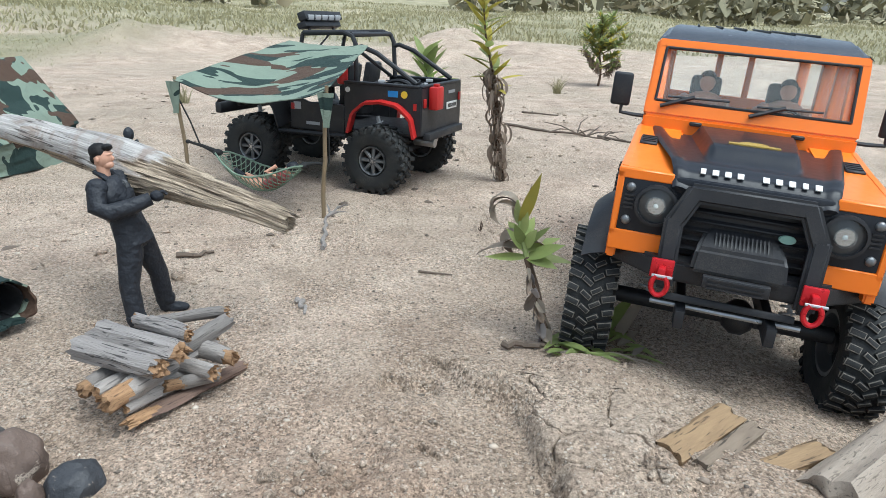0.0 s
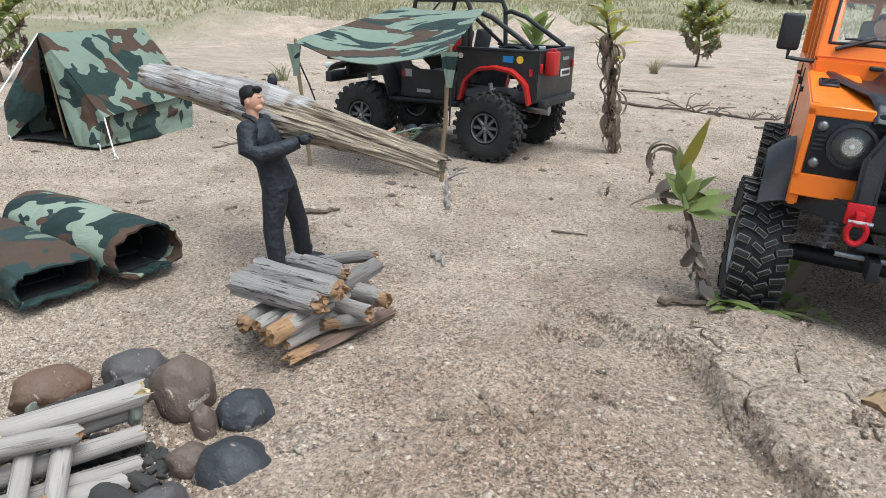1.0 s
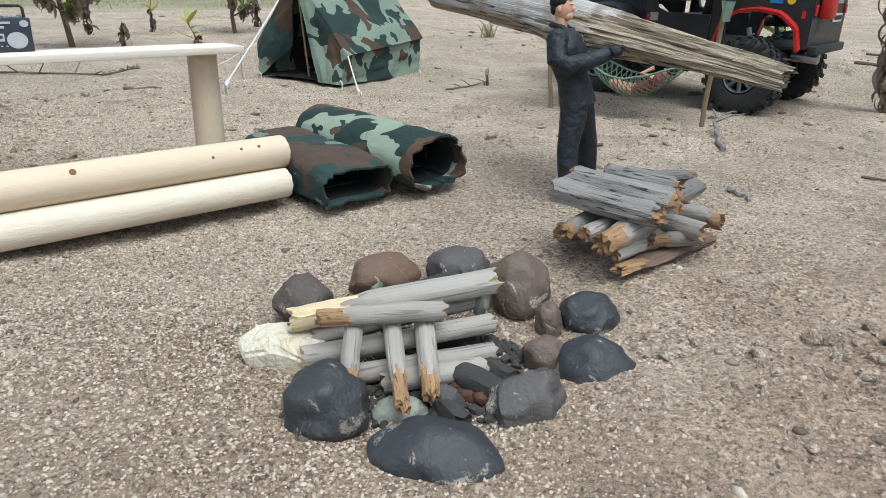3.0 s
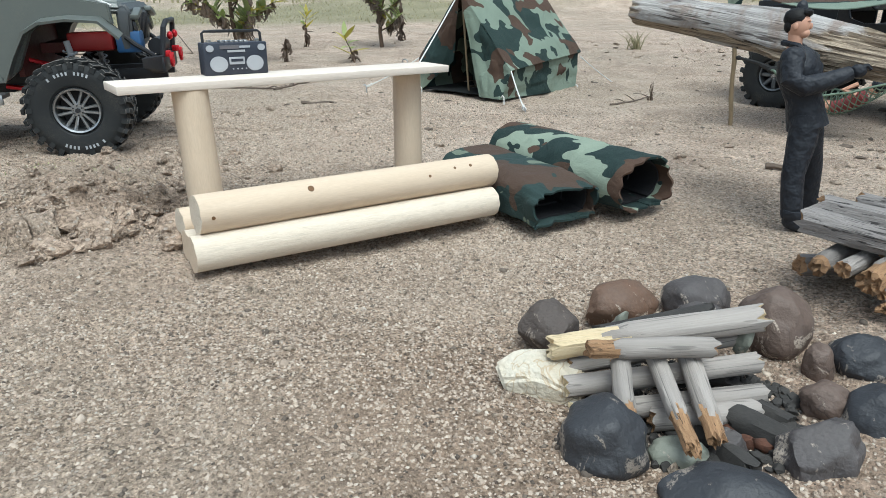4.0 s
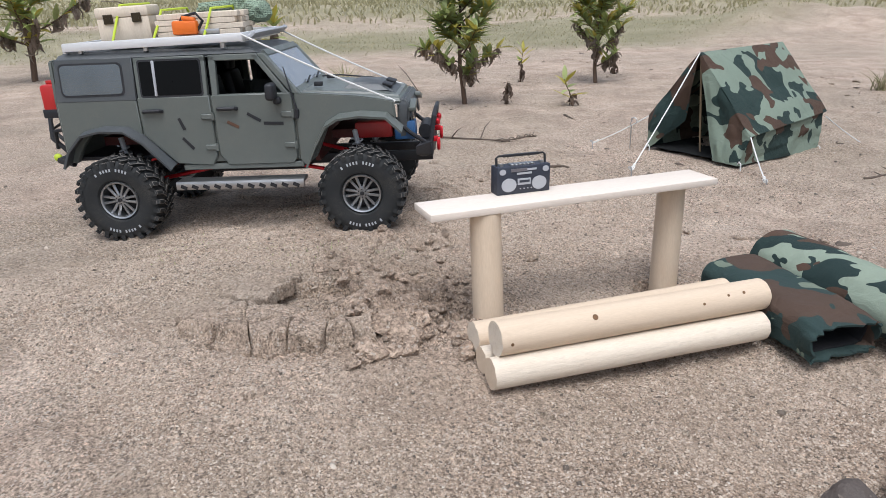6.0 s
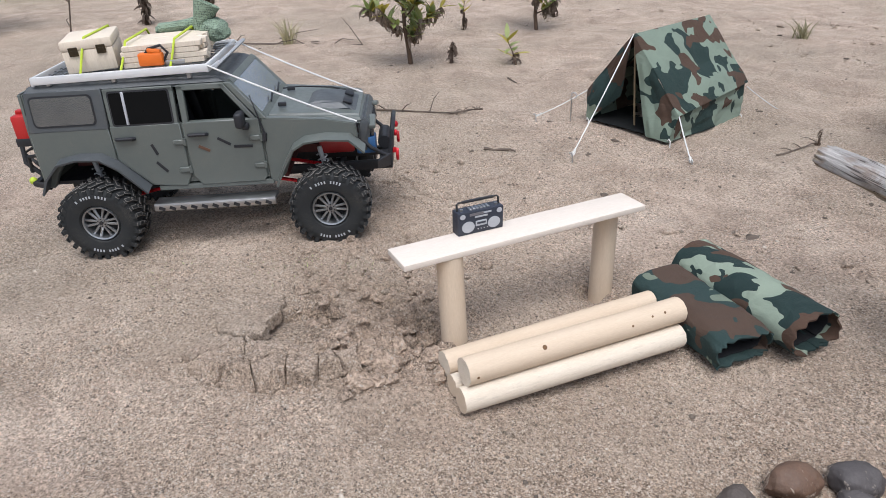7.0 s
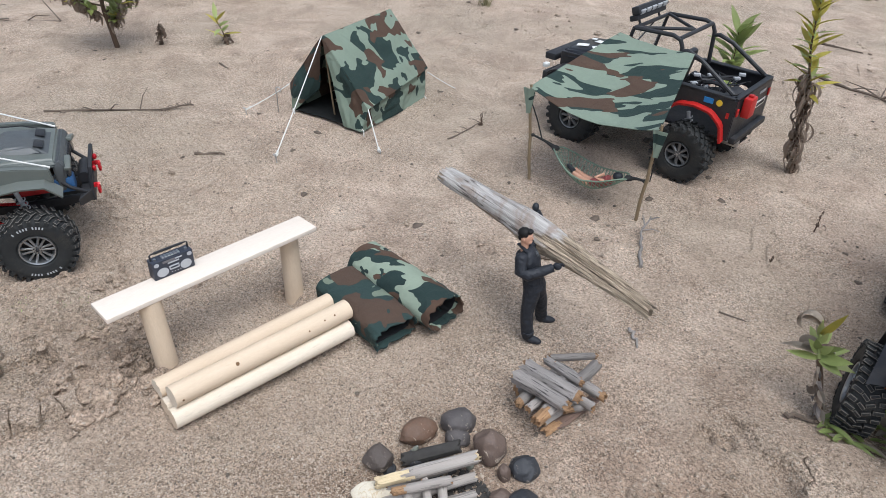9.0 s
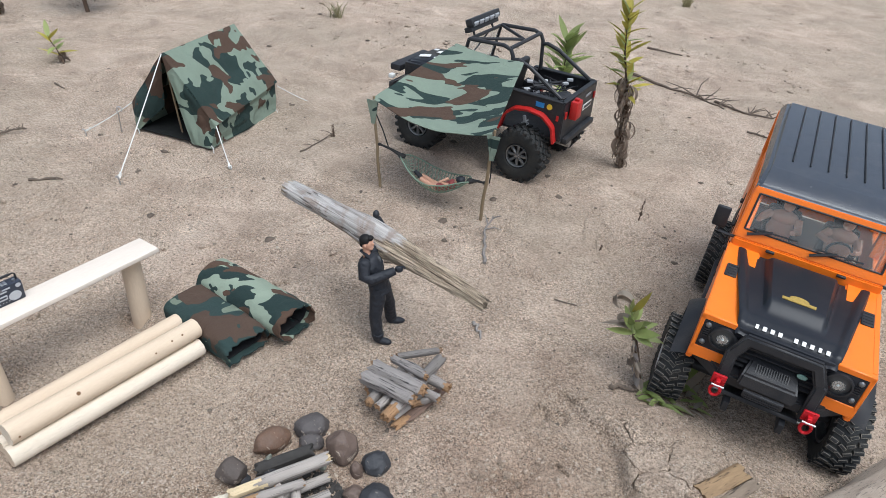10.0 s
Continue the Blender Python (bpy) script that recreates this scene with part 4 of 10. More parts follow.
# ---- orange off-road model car ----
def orange_car():
    car = thing("model_car", "orange off-road model car with black bonnet, roof and bull bar", "model car", pose(0.3110, 0.7530, -0.0141, -3.2, 0, -109.6), group="model cars")
    ax, R, W = 0.162, 0.061, 0.042
    for x in (ax, -ax):
        for s in (1, -1):
            wheel(car, (x, s * (0.115 if x > 0 else 0.106), R - (0.006 if (x > 0 and s < 0) else 0) + (-0.010 if (x > 0 and s > 0) else 0)), R, W, 0.030, s, rubber=TYRE, lugs=30, steer=5 if x > 0 else 0, edge=EDGE_DUST)
    # chassis
    c = Shape()
    for s in (1, -1):
        c.box((0, s * 0.035, 0.078), (0.50, 0.008, 0.016), bev=0.001)
    c.box((0.0, 0, 0.078), (0.16, 0.07, 0.03), bev=0.004)
    part("chassis", c, BLACK, car)
    for x in (ax, -ax):
        a = Shape()
        a.rod((x, -0.10, R - 0.004), (x, 0.10, R - 0.004), 0.008, n=10)
        a.ball((x, 0.02, R - 0.004), (0.018, 0.016, 0.017), 2)
        part("axle", a, BLACK, car)
        for s in (1, -1):
            spring(car, (x - 0.012, s * 0.058, R + 0.065), (x, s * 0.062, R + 0.004), 0.008)
    # rear body and doors: lower sides with wheel arches
    for s in (1, -1):
        b = Shape()
        lower = [(0.045, 0.095), (0.045, 0.205), (-0.335, 0.205), (-0.335, 0.105), (-0.235, 0.105)] + wheel_arch(-ax, 0.075, 0.070)[::-1][1:-1] + [(-0.088, 0.095)]
        b.prism(lower, s * 0.086, s * 0.094, bev=0.0012, seg=1)
        body = part("side_panel", b.wide(), ORANGE, car)
        # door seams, hinges and handle
        for x in (0.038, -0.052, -0.140):
            h = Shape()
            h.box((x, s * 0.0945, 0.15), (0.0012, 0.001, 0.10))
            part("door_seam", h.wide(), BLACK, body)
        for x, z in ((0.034, 0.185), (0.034, 0.135), (-0.056, 0.185), (-0.056, 0.135)):
            g = Shape()
            g.box((x, s * 0.0955, z), (0.010, 0.004, 0.005), bev=0.0008, seg=1)
            part("hinge", g.wide(), BLACK, body)
        for x in (-0.038, -0.128):
            k = Shape()
            k.box((x, s * 0.097, 0.19), (0.014, 0.004, 0.004), bev=0.001, seg=1)
            part("door_handle", k.wide(), BLACK, body)
        # pillars and window frames
        for x0, x1, nm in ((0.045, 0.030, "a"), (-0.045, -0.058, "b"), (-0.132, -0.148, "c"), (-0.322, -0.335, "d")):
            p = Shape()
            top0, top1 = (x0 - 0.022, x1 - 0.022) if nm == "a" else (x0, x1)
            p.prism([(x0, 0.205), (x1, 0.205), (top1, 0.283), (top0, 0.283)], s * 0.078, s * 0.0925, bev=0.001, seg=1)
            part("pillar", p.wide(), ORANGE, car)
        r = Shape()
        r.prism([(0.024, 0.279), (-0.335, 0.279), (-0.335, 0.288), (0.020, 0.288)], s * 0.078, s * 0.0925, bev=0.001, seg=1)
        part("roof_rail", r.wide(), ORANGE, car)
        for x0, x1 in ((0.026, -0.043), (-0.060, -0.130), (-0.150, -0.320)):
            gl = Shape()
            gl.prism([(x0, 0.206), (x1, 0.206), (x1, 0.279), (x0 - (0.02 if x0 > 0 else 0), 0.279)], s * 0.083, s * 0.086)
            part("side_window", gl.wide(), GLASS, car, smooth=False).visible_shadow = False
        f = Shape()
        arch = wheel_arch(-ax, 0.075, 0.072, 13)
        f.tube([(x, s * 0.098, z) for x, z in arch], 0.007, 8)
        part("wheel_flare", f, BLACK, car)
        sill = Shape()
        sill.box((0.0, s * 0.100, 0.088), (0.17, 0.018, 0.010), bev=0.003)
        part("side_step", sill, BLACK, car)
    back = Shape()
    back.prism([(-0.094, 0.105), (0.094, 0.105), (0.094, 0.212), (-0.094, 0.212)], -0.337, -0.330, plane="yz", bev=0.001, seg=1)
    back.prism([(-0.094, 0.274), (0.094, 0.274), (0.094, 0.286), (-0.094, 0.286)], -0.337, -0.330, plane="yz", bev=0.001, seg=1)
    for y0, y1 in ((-0.094, -0.080), (-0.024, -0.016), (0.016, 0.024), (0.080, 0.094)):
        back.prism([(y0, 0.210), (y1, 0.210), (y1, 0.276), (y0, 0.276)], -0.3365, -0.3305, plane="yz", bev=0.001, seg=1)
    part("rear_panel", back.wide(), ORANGE, car)
    fl = Shape()
    fl.box((-0.145, 0, 0.1), (0.37, 0.168, 0.006))
    fl.box((0.043, 0, 0.15), (0.006, 0.168, 0.105))
    part("cabin_floor", fl.wide(), BLACK, car)
    # front wings
    for s in (1, -1):
        w = Shape()
        side_poly = [(0.048, 0.100), (0.048, 0.205), (0.120, 0.199), (0.223, 0.193), (0.227, 0.155), (0.227, 0.114), (0.219, 0.112)] + [p for p in wheel_arch(ax, 0.078, 0.060, 25) if p[0] < 0.212]
        w.prism(side_poly, s * 0.096, s * 0.104, bev=0.0015, seg=2)
        w.prism([(0.048, 0.192), (0.223, 0.180), (0.225, 0.1925), (0.12, 0.1985), (0.048, 0.2045)], s * 0.058, s * 0.1038, bev=0.0022, seg=2)
        wing = part("front_wing", w, ORANGE, car)
        v = Shape()
        v.box((0.118, s * 0.088, 0.2000), (0.028, 0.016, 0.0030), (0, 6, 0), bev=0.001, seg=1)
        for k in range(4):
            v.box((0.109 + k * 0.006, s * 0.088, 0.2024 - 0.0006 * k), (0.0018, 0.013, 0.0014), (0, 6, 0))
        part("wing_vent", v, BLACK, wing)
        fr = Shape()
        # orange frame round the lamp panel
        fr.prism([(s * 0.060, 0.180), (s * 0.104, 0.180), (s * 0.104, 0.1885), (s * 0.060, 0.1885)], 0.208, 0.2185, plane="yz", bev=0.001, seg=1)
        fr.prism([(s * 0.052, 0.118), (s * 0.104, 0.118), (s * 0.104, 0.136), (s * 0.052, 0.136)], 0.208, 0.2185, plane="yz", bev=0.001, seg=1)
        fr.prism([(s * 0.0985, 0.130), (s * 0.104, 0.130), (s * 0.104, 0.186), (s * 0.0985, 0.186)], 0.208, 0.2185, plane="yz", bev=0.001, seg=1)
        part("lamp_frame", fr, ORANGE, wing, at=(0.011, 0, 0.004))
        lp = Shape()
        lp.box((0.214, s * 0.0745, 0.1585), (0.008, 0.049, 0.046), bev=0.002)
        panel = part("lamp_panel", lp, GLOSSBLACK, car, at=(0.011, 0, 0.004))
        face = Matrix.Translation((0.2185, s * 0.070, 0.161)) @ Matrix.Rotation(radians(90), 4, "Y")
        hl = Shape()
        hl.lathe([(0.0, -0.004), (0.0025, -0.0036), (0.0050, -0.001), (0.0068, 0.003)], 11, face)
        bowl = part("headlight", hl, LAMPGLASS, panel, "round chrome headlight behind a dark glass ring", smooth=False)
        bulb = Shape()
        bulb.ball((0.2195, s * 0.070, 0.161), (0.003, 0.0028, 0.0028), 2)
        part("bulb", bulb, WHITE, panel)
        dk = Shape()
        dk.lathe([(0.0068, 0.002), (0.0068, 0.0032), (0.0146, 0.0012), (0.0146, 0.0)], 32, face, closed=True)
        part("headlight_surround", dk, DARKLENS, panel)
        rg = Shape()
        rg.lathe([(0.0145, -0.001), (0.0175, -0.001), (0.0172, 0.004), (0.0148, 0.0045)], 32, face, closed=True)
        part("headlight_ring", rg, BLACK, panel)
        ln = Shape()
        ln.lathe([(0.0, 0.0062), (0.005, 0.0058), (0.0082, 0.0044)], 28, face)
        part("headlight_lens", ln, GLASS, panel)
        for z in (0.173, 0.145):
            il = Shape()
            il.ball((0.2180, s * 0.092, z), (0.003, 0.0042, 0.0042), 2)
            part("indicator", il, RIM_DARK, panel)
        lv = Shape()
        for k in range(4):
            lv.box((0.2185, s * 0.092, 0.156 + k * 0.0035), (0.002, 0.008, 0.0015))
        part("louvre", lv, BLACK, panel)
        fl = Shape()
        fl.sheet(lambda u, v, s=s: (ax + (0.068 + 0.004 * v) * math.cos(radians(28 + 152 * u)), s * (0.101 + 0.023 * v), 0.080 + (0.074 - 0.012 * v * v) * math.sin(radians(28 + 152 * u)) + 0.008 * (1 - v) * u), 26, 7, 0.003)
        part("wheel_flare", fl, BLACK, car)
        ins = Shape()
        ins.box((0.13, s * 0.058, 0.145), (0.15, 0.004, 0.095))
        part("inner_wing", ins, BLACK, car)
    # bonnet: raised side lips, a bulge towards the windscreen, a rounded nose
    def ease(lo, hi, v):
        v = min(1.0, max(0.0, (v - lo) / (hi - lo)))
        return v * v * (3 - 2 * v)

    def skin(u, v):
        w = 2 * v - 1
        half = 0.0905 - 0.030 * u
        z = 0.2010 - 0.0005 * u - 0.0045 * ease(0.82, 0.94, u) - 0.013 * ease(0.93, 1.0, u)
        z += 0.0050 * ease(0.80, 0.90, abs(w)) * (1 - 0.9 * ease(0.965, 1.0, abs(w))) * (1 - 0.7 * u)
        z += 0.0125 * (1 - ease(0.47, 0.58, abs(w))) * (1 - ease(0.62, 0.80, u)) * ease(-0.01, 0.07, u)
        return (0.056 + 0.178 * u, w * half, z)
    b = Shape()
    b.sheet(skin, 56, 64, 0.004)
    bonnet = part("bonnet", b, GLOSSBLACK, car, "black bonnet with raised edges and a middle bulge")
    cowl = Shape()
    cowl.prism([(-0.1005, 0.190), (0.1005, 0.190), (0.1005, 0.2165), (-0.1005, 0.2165)], 0.044, 0.0525, plane="yz", bev=0.002)
    part("cowl", cowl, ORANGE, car, "orange panel below the windscreen")
    badge = Shape()
    turn = Matrix.Translation((0.1565, 0.0, 0.2134)) @ Matrix.Rotation(radians(4), 4, "Y")
    badge.lathe([(0.0, 0.0012), (0.0115, 0.0012), (0.012, 0.0)], 24, turn @ Matrix.Diagonal((0.55, 1.05, 1, 1)))
    badge.prism([(0.002, -0.021), (0.0075, -0.021), (0.0075, 0.021), (0.002, 0.021)], 0, 0.0014, plane="xy", m=turn)
    part("badge", badge, GOLD, bonnet, "small gold badge")
    # brand name on the bonnet's nose, as plain white blocks
    for i, wd in enumerate((4.0, 5.0, 5.0, 5.0, 0, 5.0, 5.0, 5.0, 4.0, 5.0)):
        if wd:
            letter = Shape()
            letter.box((0.2232, (4.5 - i) * -0.0094 + 0.003, 0.1975), (0.0062, wd * 0.00100, 0.0012), (0, 32, 0), bev=0.0003, seg=1)
            part("letter_block", letter, WHITE, bonnet)
    nose = Shape()
    nose.box((0.2255, 0, 0.184), (0.010, 0.118, 0.014), bev=0.003)
    part("bonnet_nose", nose, GLOSSBLACK, bonnet)
    # grille
    g = Shape()
    g.box((0.209, 0, 0.154), (0.008, 0.102, 0.062), bev=0.002)
    grille = part("grille", g, BLACK, car, at=(0.011, 0, 0.003))
    for k in range(7):
        s1 = Shape()
        s1.box((0.2145, 0, 0.130 + k * 0.0082), (0.005, 0.096, 0.0030), (0, 25, 0), bev=0.0006, seg=1)
        part("grille_bar", s1, BLACK, grille)
    e = Shape()
    e.lathe([(0, 0.0015), (0.0055, 0.0015), (0.006, 0)], 20, Matrix.Translation((0.219, 0.032, 0.152)) @ Matrix.Rotation(radians(90), 4, "Y") @ Matrix.Diagonal((0.6, 1.1, 1, 1)))
    part("emblem", e, plain("green_emblem", (0.25, 0.42, 0.36), rough=0.4), grille, "small pale green oval emblem")
    # bumper, winch, bull bar, shackles
    bp = Shape()
    bp.prism([(0.216, 0.116), (0.262, 0.060), (0.262, -0.060), (0.216, -0.116), (0.204, -0.116), (0.212, -0.05), (0.212, 0.05), (0.204, 0.116)], 0.098, 0.116, plane="xy", bev=0.003, seg=2)
    bumper = part("bumper", bp, BLACK, car, "black steel front bumper", at=(-0.019, 0, 0.009))
    wn_ = Shape()
    wn_.hull([(0.225, y, 0.114) for y in (0.034, -0.034)] + [(0.275, y, 0.114) for y in (0.036, -0.036)] + [(0.272, y, 0.134) for y in (0.034, -0.034)] + [(0.236, y, 0.146) for y in (0.026, -0.026)], bev=0.003)
    winch = part("winch", wn_, BLACK, bumper, "black moulded winch housing")
    gr = Shape()
    for k in range(14):
        gr.box((0.2605, -0.020 + k * 0.003, 0.1385), (0.016, 0.0012, 0.0016), (0, 33, 0))
    part("winch_rib", gr, BLACK, winch)
    fair = Shape()
    fair.box((0.276, 0, 0.109), (0.006, 0.050, 0.010), bev=0.001)
    for k in range(3):
        fair.box((0.2795, 0, 0.105 + 0.0036 * k), (0.001, 0.042, 0.0014))
    part("fairlead", fair, BLACK, winch)
    bar = Shape()
    for p, q in (((0.266, 0.053, 0.096), (0.258, 0.054, 0.150)), ((0.258, 0.054, 0.146), (0.254, 0.041, 0.174)), ((0.254, 0.045, 0.1725), (0.254, -0.045, 0.1725)), ((0.254, -0.041, 0.174), (0.258, -0.054, 0.146)), ((0.258, -0.054, 0.150), (0.266, -0.053, 0.096))):
        p, q = Vector(p), Vector(q)
        along_x = (q - p).normalized()
        deep_x = Vector((1, 0, 0.1)).normalized()
        tmp = bmesh.new()
        bmesh.ops.create_cube(tmp, size=1.0)
        for v in tmp.verts:
            v.co = Vector((v.co.x * 0.011, v.co.y * 0.0155, v.co.z * ((q - p).length + 0.006)))
        bmesh.ops.bevel(tmp, geom=list(tmp.edges), offset=0.0032, segments=3, affect="EDGES")
        wide_x = along_x.cross(deep_x).normalized()
        turn_x = Matrix((along_x.cross(wide_x) * -1, wide_x, along_x)).transposed().to_4x4()
        bar.take(tmp, Matrix.Translation((p + q) / 2) @ turn_x)
    part("bull_bar", bar, BLACK, bumper, "black plastic bull bar hoop")
    for s in (1, -1):
        k = Shape()
        k.box((0.274, s * 0.056, 0.112), (0.004, 0.018, 0.016), bev=0.001)
        k.box((0.279, s * 0.056, 0.110), (0.010, 0.006, 0.010), bev=0.001)
        k.tube([(0.284, s * 0.056 + 0.0062 * math.sin(t), 0.101 - 0.0085 * math.cos(t)) for t in [radians(a) for a in range(-150, 151, 20)]], 0.0022, 8)
        sh = part("shackle", k, REDMETAL, bumper, "bright red tow shackle")
        pin = Shape()
        pin.rod((0.284, s * 0.056 - 0.007, 0.1085), (0.284, s * 0.056 + 0.009, 0.1085), 0.0014, n=8)
        part("pin", pin, STEEL, sh)
    tr = Shape()
    tr.rod((0.222, 0.060, 0.080), (0.222, -0.060, 0.080), 0.0026, n=8)
    part("tie_rod", tr, RIMGREY, car)
    sk = Shape()
    sk.box((0.225, 0, 0.088), (0.04, 0.10, 0.006), (0, -20, 0), bev=0.001)
    part("skid_plate", sk, BLACK, car)
    # windscreen
    o, i = [(-0.0925, 0.215), (0.0925, 0.215), (0.0895, 0.290), (-0.0895, 0.290)], None
    tilt = Matrix.Translation((0.046, 0, 0.219)) @ Matrix.Rotation(radians(-16), 4, "Y") @ Matrix.Translation((0, 0, -0.215))
    wf = Shape()
    wf.prism([(-0.0930, 0.212), (0.0930, 0.212), (0.0930, 0.227), (-0.0930, 0.227)], -0.006, 0.003, plane="yz", bev=0.0015, m=tilt)
    wf.prism([(-0.0905, 0.281), (0.0905, 0.281), (0.0905, 0.290), (-0.0905, 0.290)], -0.006, 0.003, plane="yz", bev=0.0015, m=tilt)
    for s in (1, -1):
        wf.prism([(s * 0.0840, 0.222), (s * 0.0930, 0.222), (s * 0.0910, 0.286), (s * 0.0825, 0.286)], -0.006, 0.0026, plane="yz", bev=0.0015, m=tilt)
    part("windscreen_frame", wf.wide(), ORANGE, car)
    seal = Shape()
    for a, b2 in (((-0.084, 0.227), (0.084, 0.227)), ((0.084, 0.227), (0.0825, 0.281)), ((0.0825, 0.281), (-0.0825, 0.281)), ((-0.0825, 0.281), (-0.084, 0.227))):
        p0, p1 = tilt @ Vector((0.0026, *a)), tilt @ Vector((0.0026, *b2))
        seal.rod(p0, p1, 0.0014, n=6)
    part("window_seal", seal.wide(), BLACK, car)
    ws = Shape()
    ws.prism([(-0.084, 0.227), (0.084, 0.227), (0.0825, 0.281), (-0.0825, 0.281)], -0.0008, 0.0004, plane="yz", m=tilt)
    g2 = part("windscreen", ws.wide(), GLASS, car, "clear windscreen with sky reflections", smooth=False)
    g2.visible_shadow = False
    for y0, y1 in ((0.030, 0.062), (-0.056, -0.020)):
        wp = Shape()
        a, b2, c2 = tilt @ Vector((0.006, y0 - 0.030, 0.2205)), tilt @ Vector((0.0055, y0 + 0.002, 0.2330)), tilt @ Vector((0.0045, y0 + 0.036, 0.2330))
        wp.tube([a, b2], 0.0022, 6)
        wp.tube([tilt @ Vector((0.0045, y0 - 0.024, 0.2312)), c2], 0.0012, 6)
        part("wiper", wp, BLACK, car)
    for s in (1, -1):
        ht = Shape()
        ht.box((0.0535, s * 0.048, 0.2120), (0.005, 0.012, 0.004), bev=0.001, seg=1)
        part("hinge", ht, BLACK, car)
    # roof
    rf = Shape()
    rf.hull([(0.030, y, 0.287) for y in (0.094, -0.094)] + [(-0.340, y, 0.287) for y in (0.094, -0.094)] + [(-0.030, y, 0.305) for y in (0.084, -0.084)] + [(-0.334, y, 0.307) for y in (0.084, -0.084)] + [(0.022, y, 0.2945) for y in (0.088, -0.088)], bev=0.004, seg=3)
    roof = part("roof", rf.wide(), plain("satin_black_roof", (0.046, 0.053, 0.068), (0.040, 0.046, 0.058), rough=0.22, dust=0.06), car, "black ribbed hard-top roof")
    for k in range(6):
        rr = Shape()
        rr.box((-0.190, -0.0625 + 0.025 * k, 0.3076), (0.255, 0.0022, 0.0026), (0, 0.4, 0), bev=0.0008, seg=1)
        part("roof_rib", rr, BLACK, roof)
    # mirrors
    for s in (1, -1):
        mr = Shape()
        mr.box((0.045, s * 0.127, 0.238), (0.006, 0.020, 0.034), bev=0.003, seg=3)
        mr.tube([(0.045, s * 0.100, 0.213), (0.045, s * 0.111, 0.213), (0.045, s * 0.125, 0.214), (0.045, s * 0.125, 0.224)], 0.0022, 6)
        part("mirror", mr, BLACK, car, "black rectangular wing mirror")
    # seats and dashboard
    for s in (1, -1):
        st = Shape()
        st.box((-0.045, s * 0.042, 0.150), (0.05, 0.05, 0.03), bev=0.006)
        st.box((-0.070, s * 0.042, 0.190), (0.018, 0.050, 0.075), (0, -10, 0), bev=0.006)
        st.box((-0.078, s * 0.042, 0.240), (0.014, 0.034, 0.026), (0, -8, 0), bev=0.005)
        part("seat", st, BLACK, car)
    db = Shape()
    db.box((0.018, 0, 0.196), (0.03, 0.165, 0.030), bev=0.005)
    db.tube([(-0.012 + 0.004 * math.sin(a), 0.042 + 0.017 * math.cos(a), 0.214 + 0.017 * math.sin(a)) for a in [radians(k * 24) for k in range(16)]], 0.002, 6)
    part("dashboard", db, BLACK, car)
    return car


def seated_doll(car_pose, x, y, z, arm):
    """A plain sitting doll."""
    s = Shape()
    s.ball((0, 0, 0.050), (0.011, 0.020, 0.022), 2)
    s.ball((0.002, 0, 0.072), (0.010, 0.021, 0.012), 2)
    s.ball((0.002, 0, 0.093), (0.009, 0.0085, 0.0105), 2)
    s.tube([(0.004, 0.020, 0.074), (0.016, 0.024, 0.060), (0.034, 0.016, 0.066)], [0.0065, 0.0058, 0.004], 8)
    s.tube([(0.004, -0.020, 0.074), (0.014, -0.030, 0.068), (0.032, -0.034 if arm else -0.018, 0.070)], [0.0065, 0.0058, 0.004], 8)
    s.tube([(0, 0.010, 0.034), (0.04, 0.012, 0.040), (0.05, 0.012, 0.012)], [0.009, 0.008, 0.006], 8)
    s.tube([(0, -0.010, 0.034), (0.04, -0.012, 0.040), (0.05, -0.012, 0.012)], [0.009, 0.008, 0.006], 8)
    s.mi = 1
    s.ball((-0.001, 0, 0.0985), (0.0095, 0.009, 0.008), 2)
    solo("doll", s, (SKIN, HAIR), "bare-chested plastic doll seated in the orange car", "doll", car_pose @ pose(x, y, z), group="dolls in the orange car")


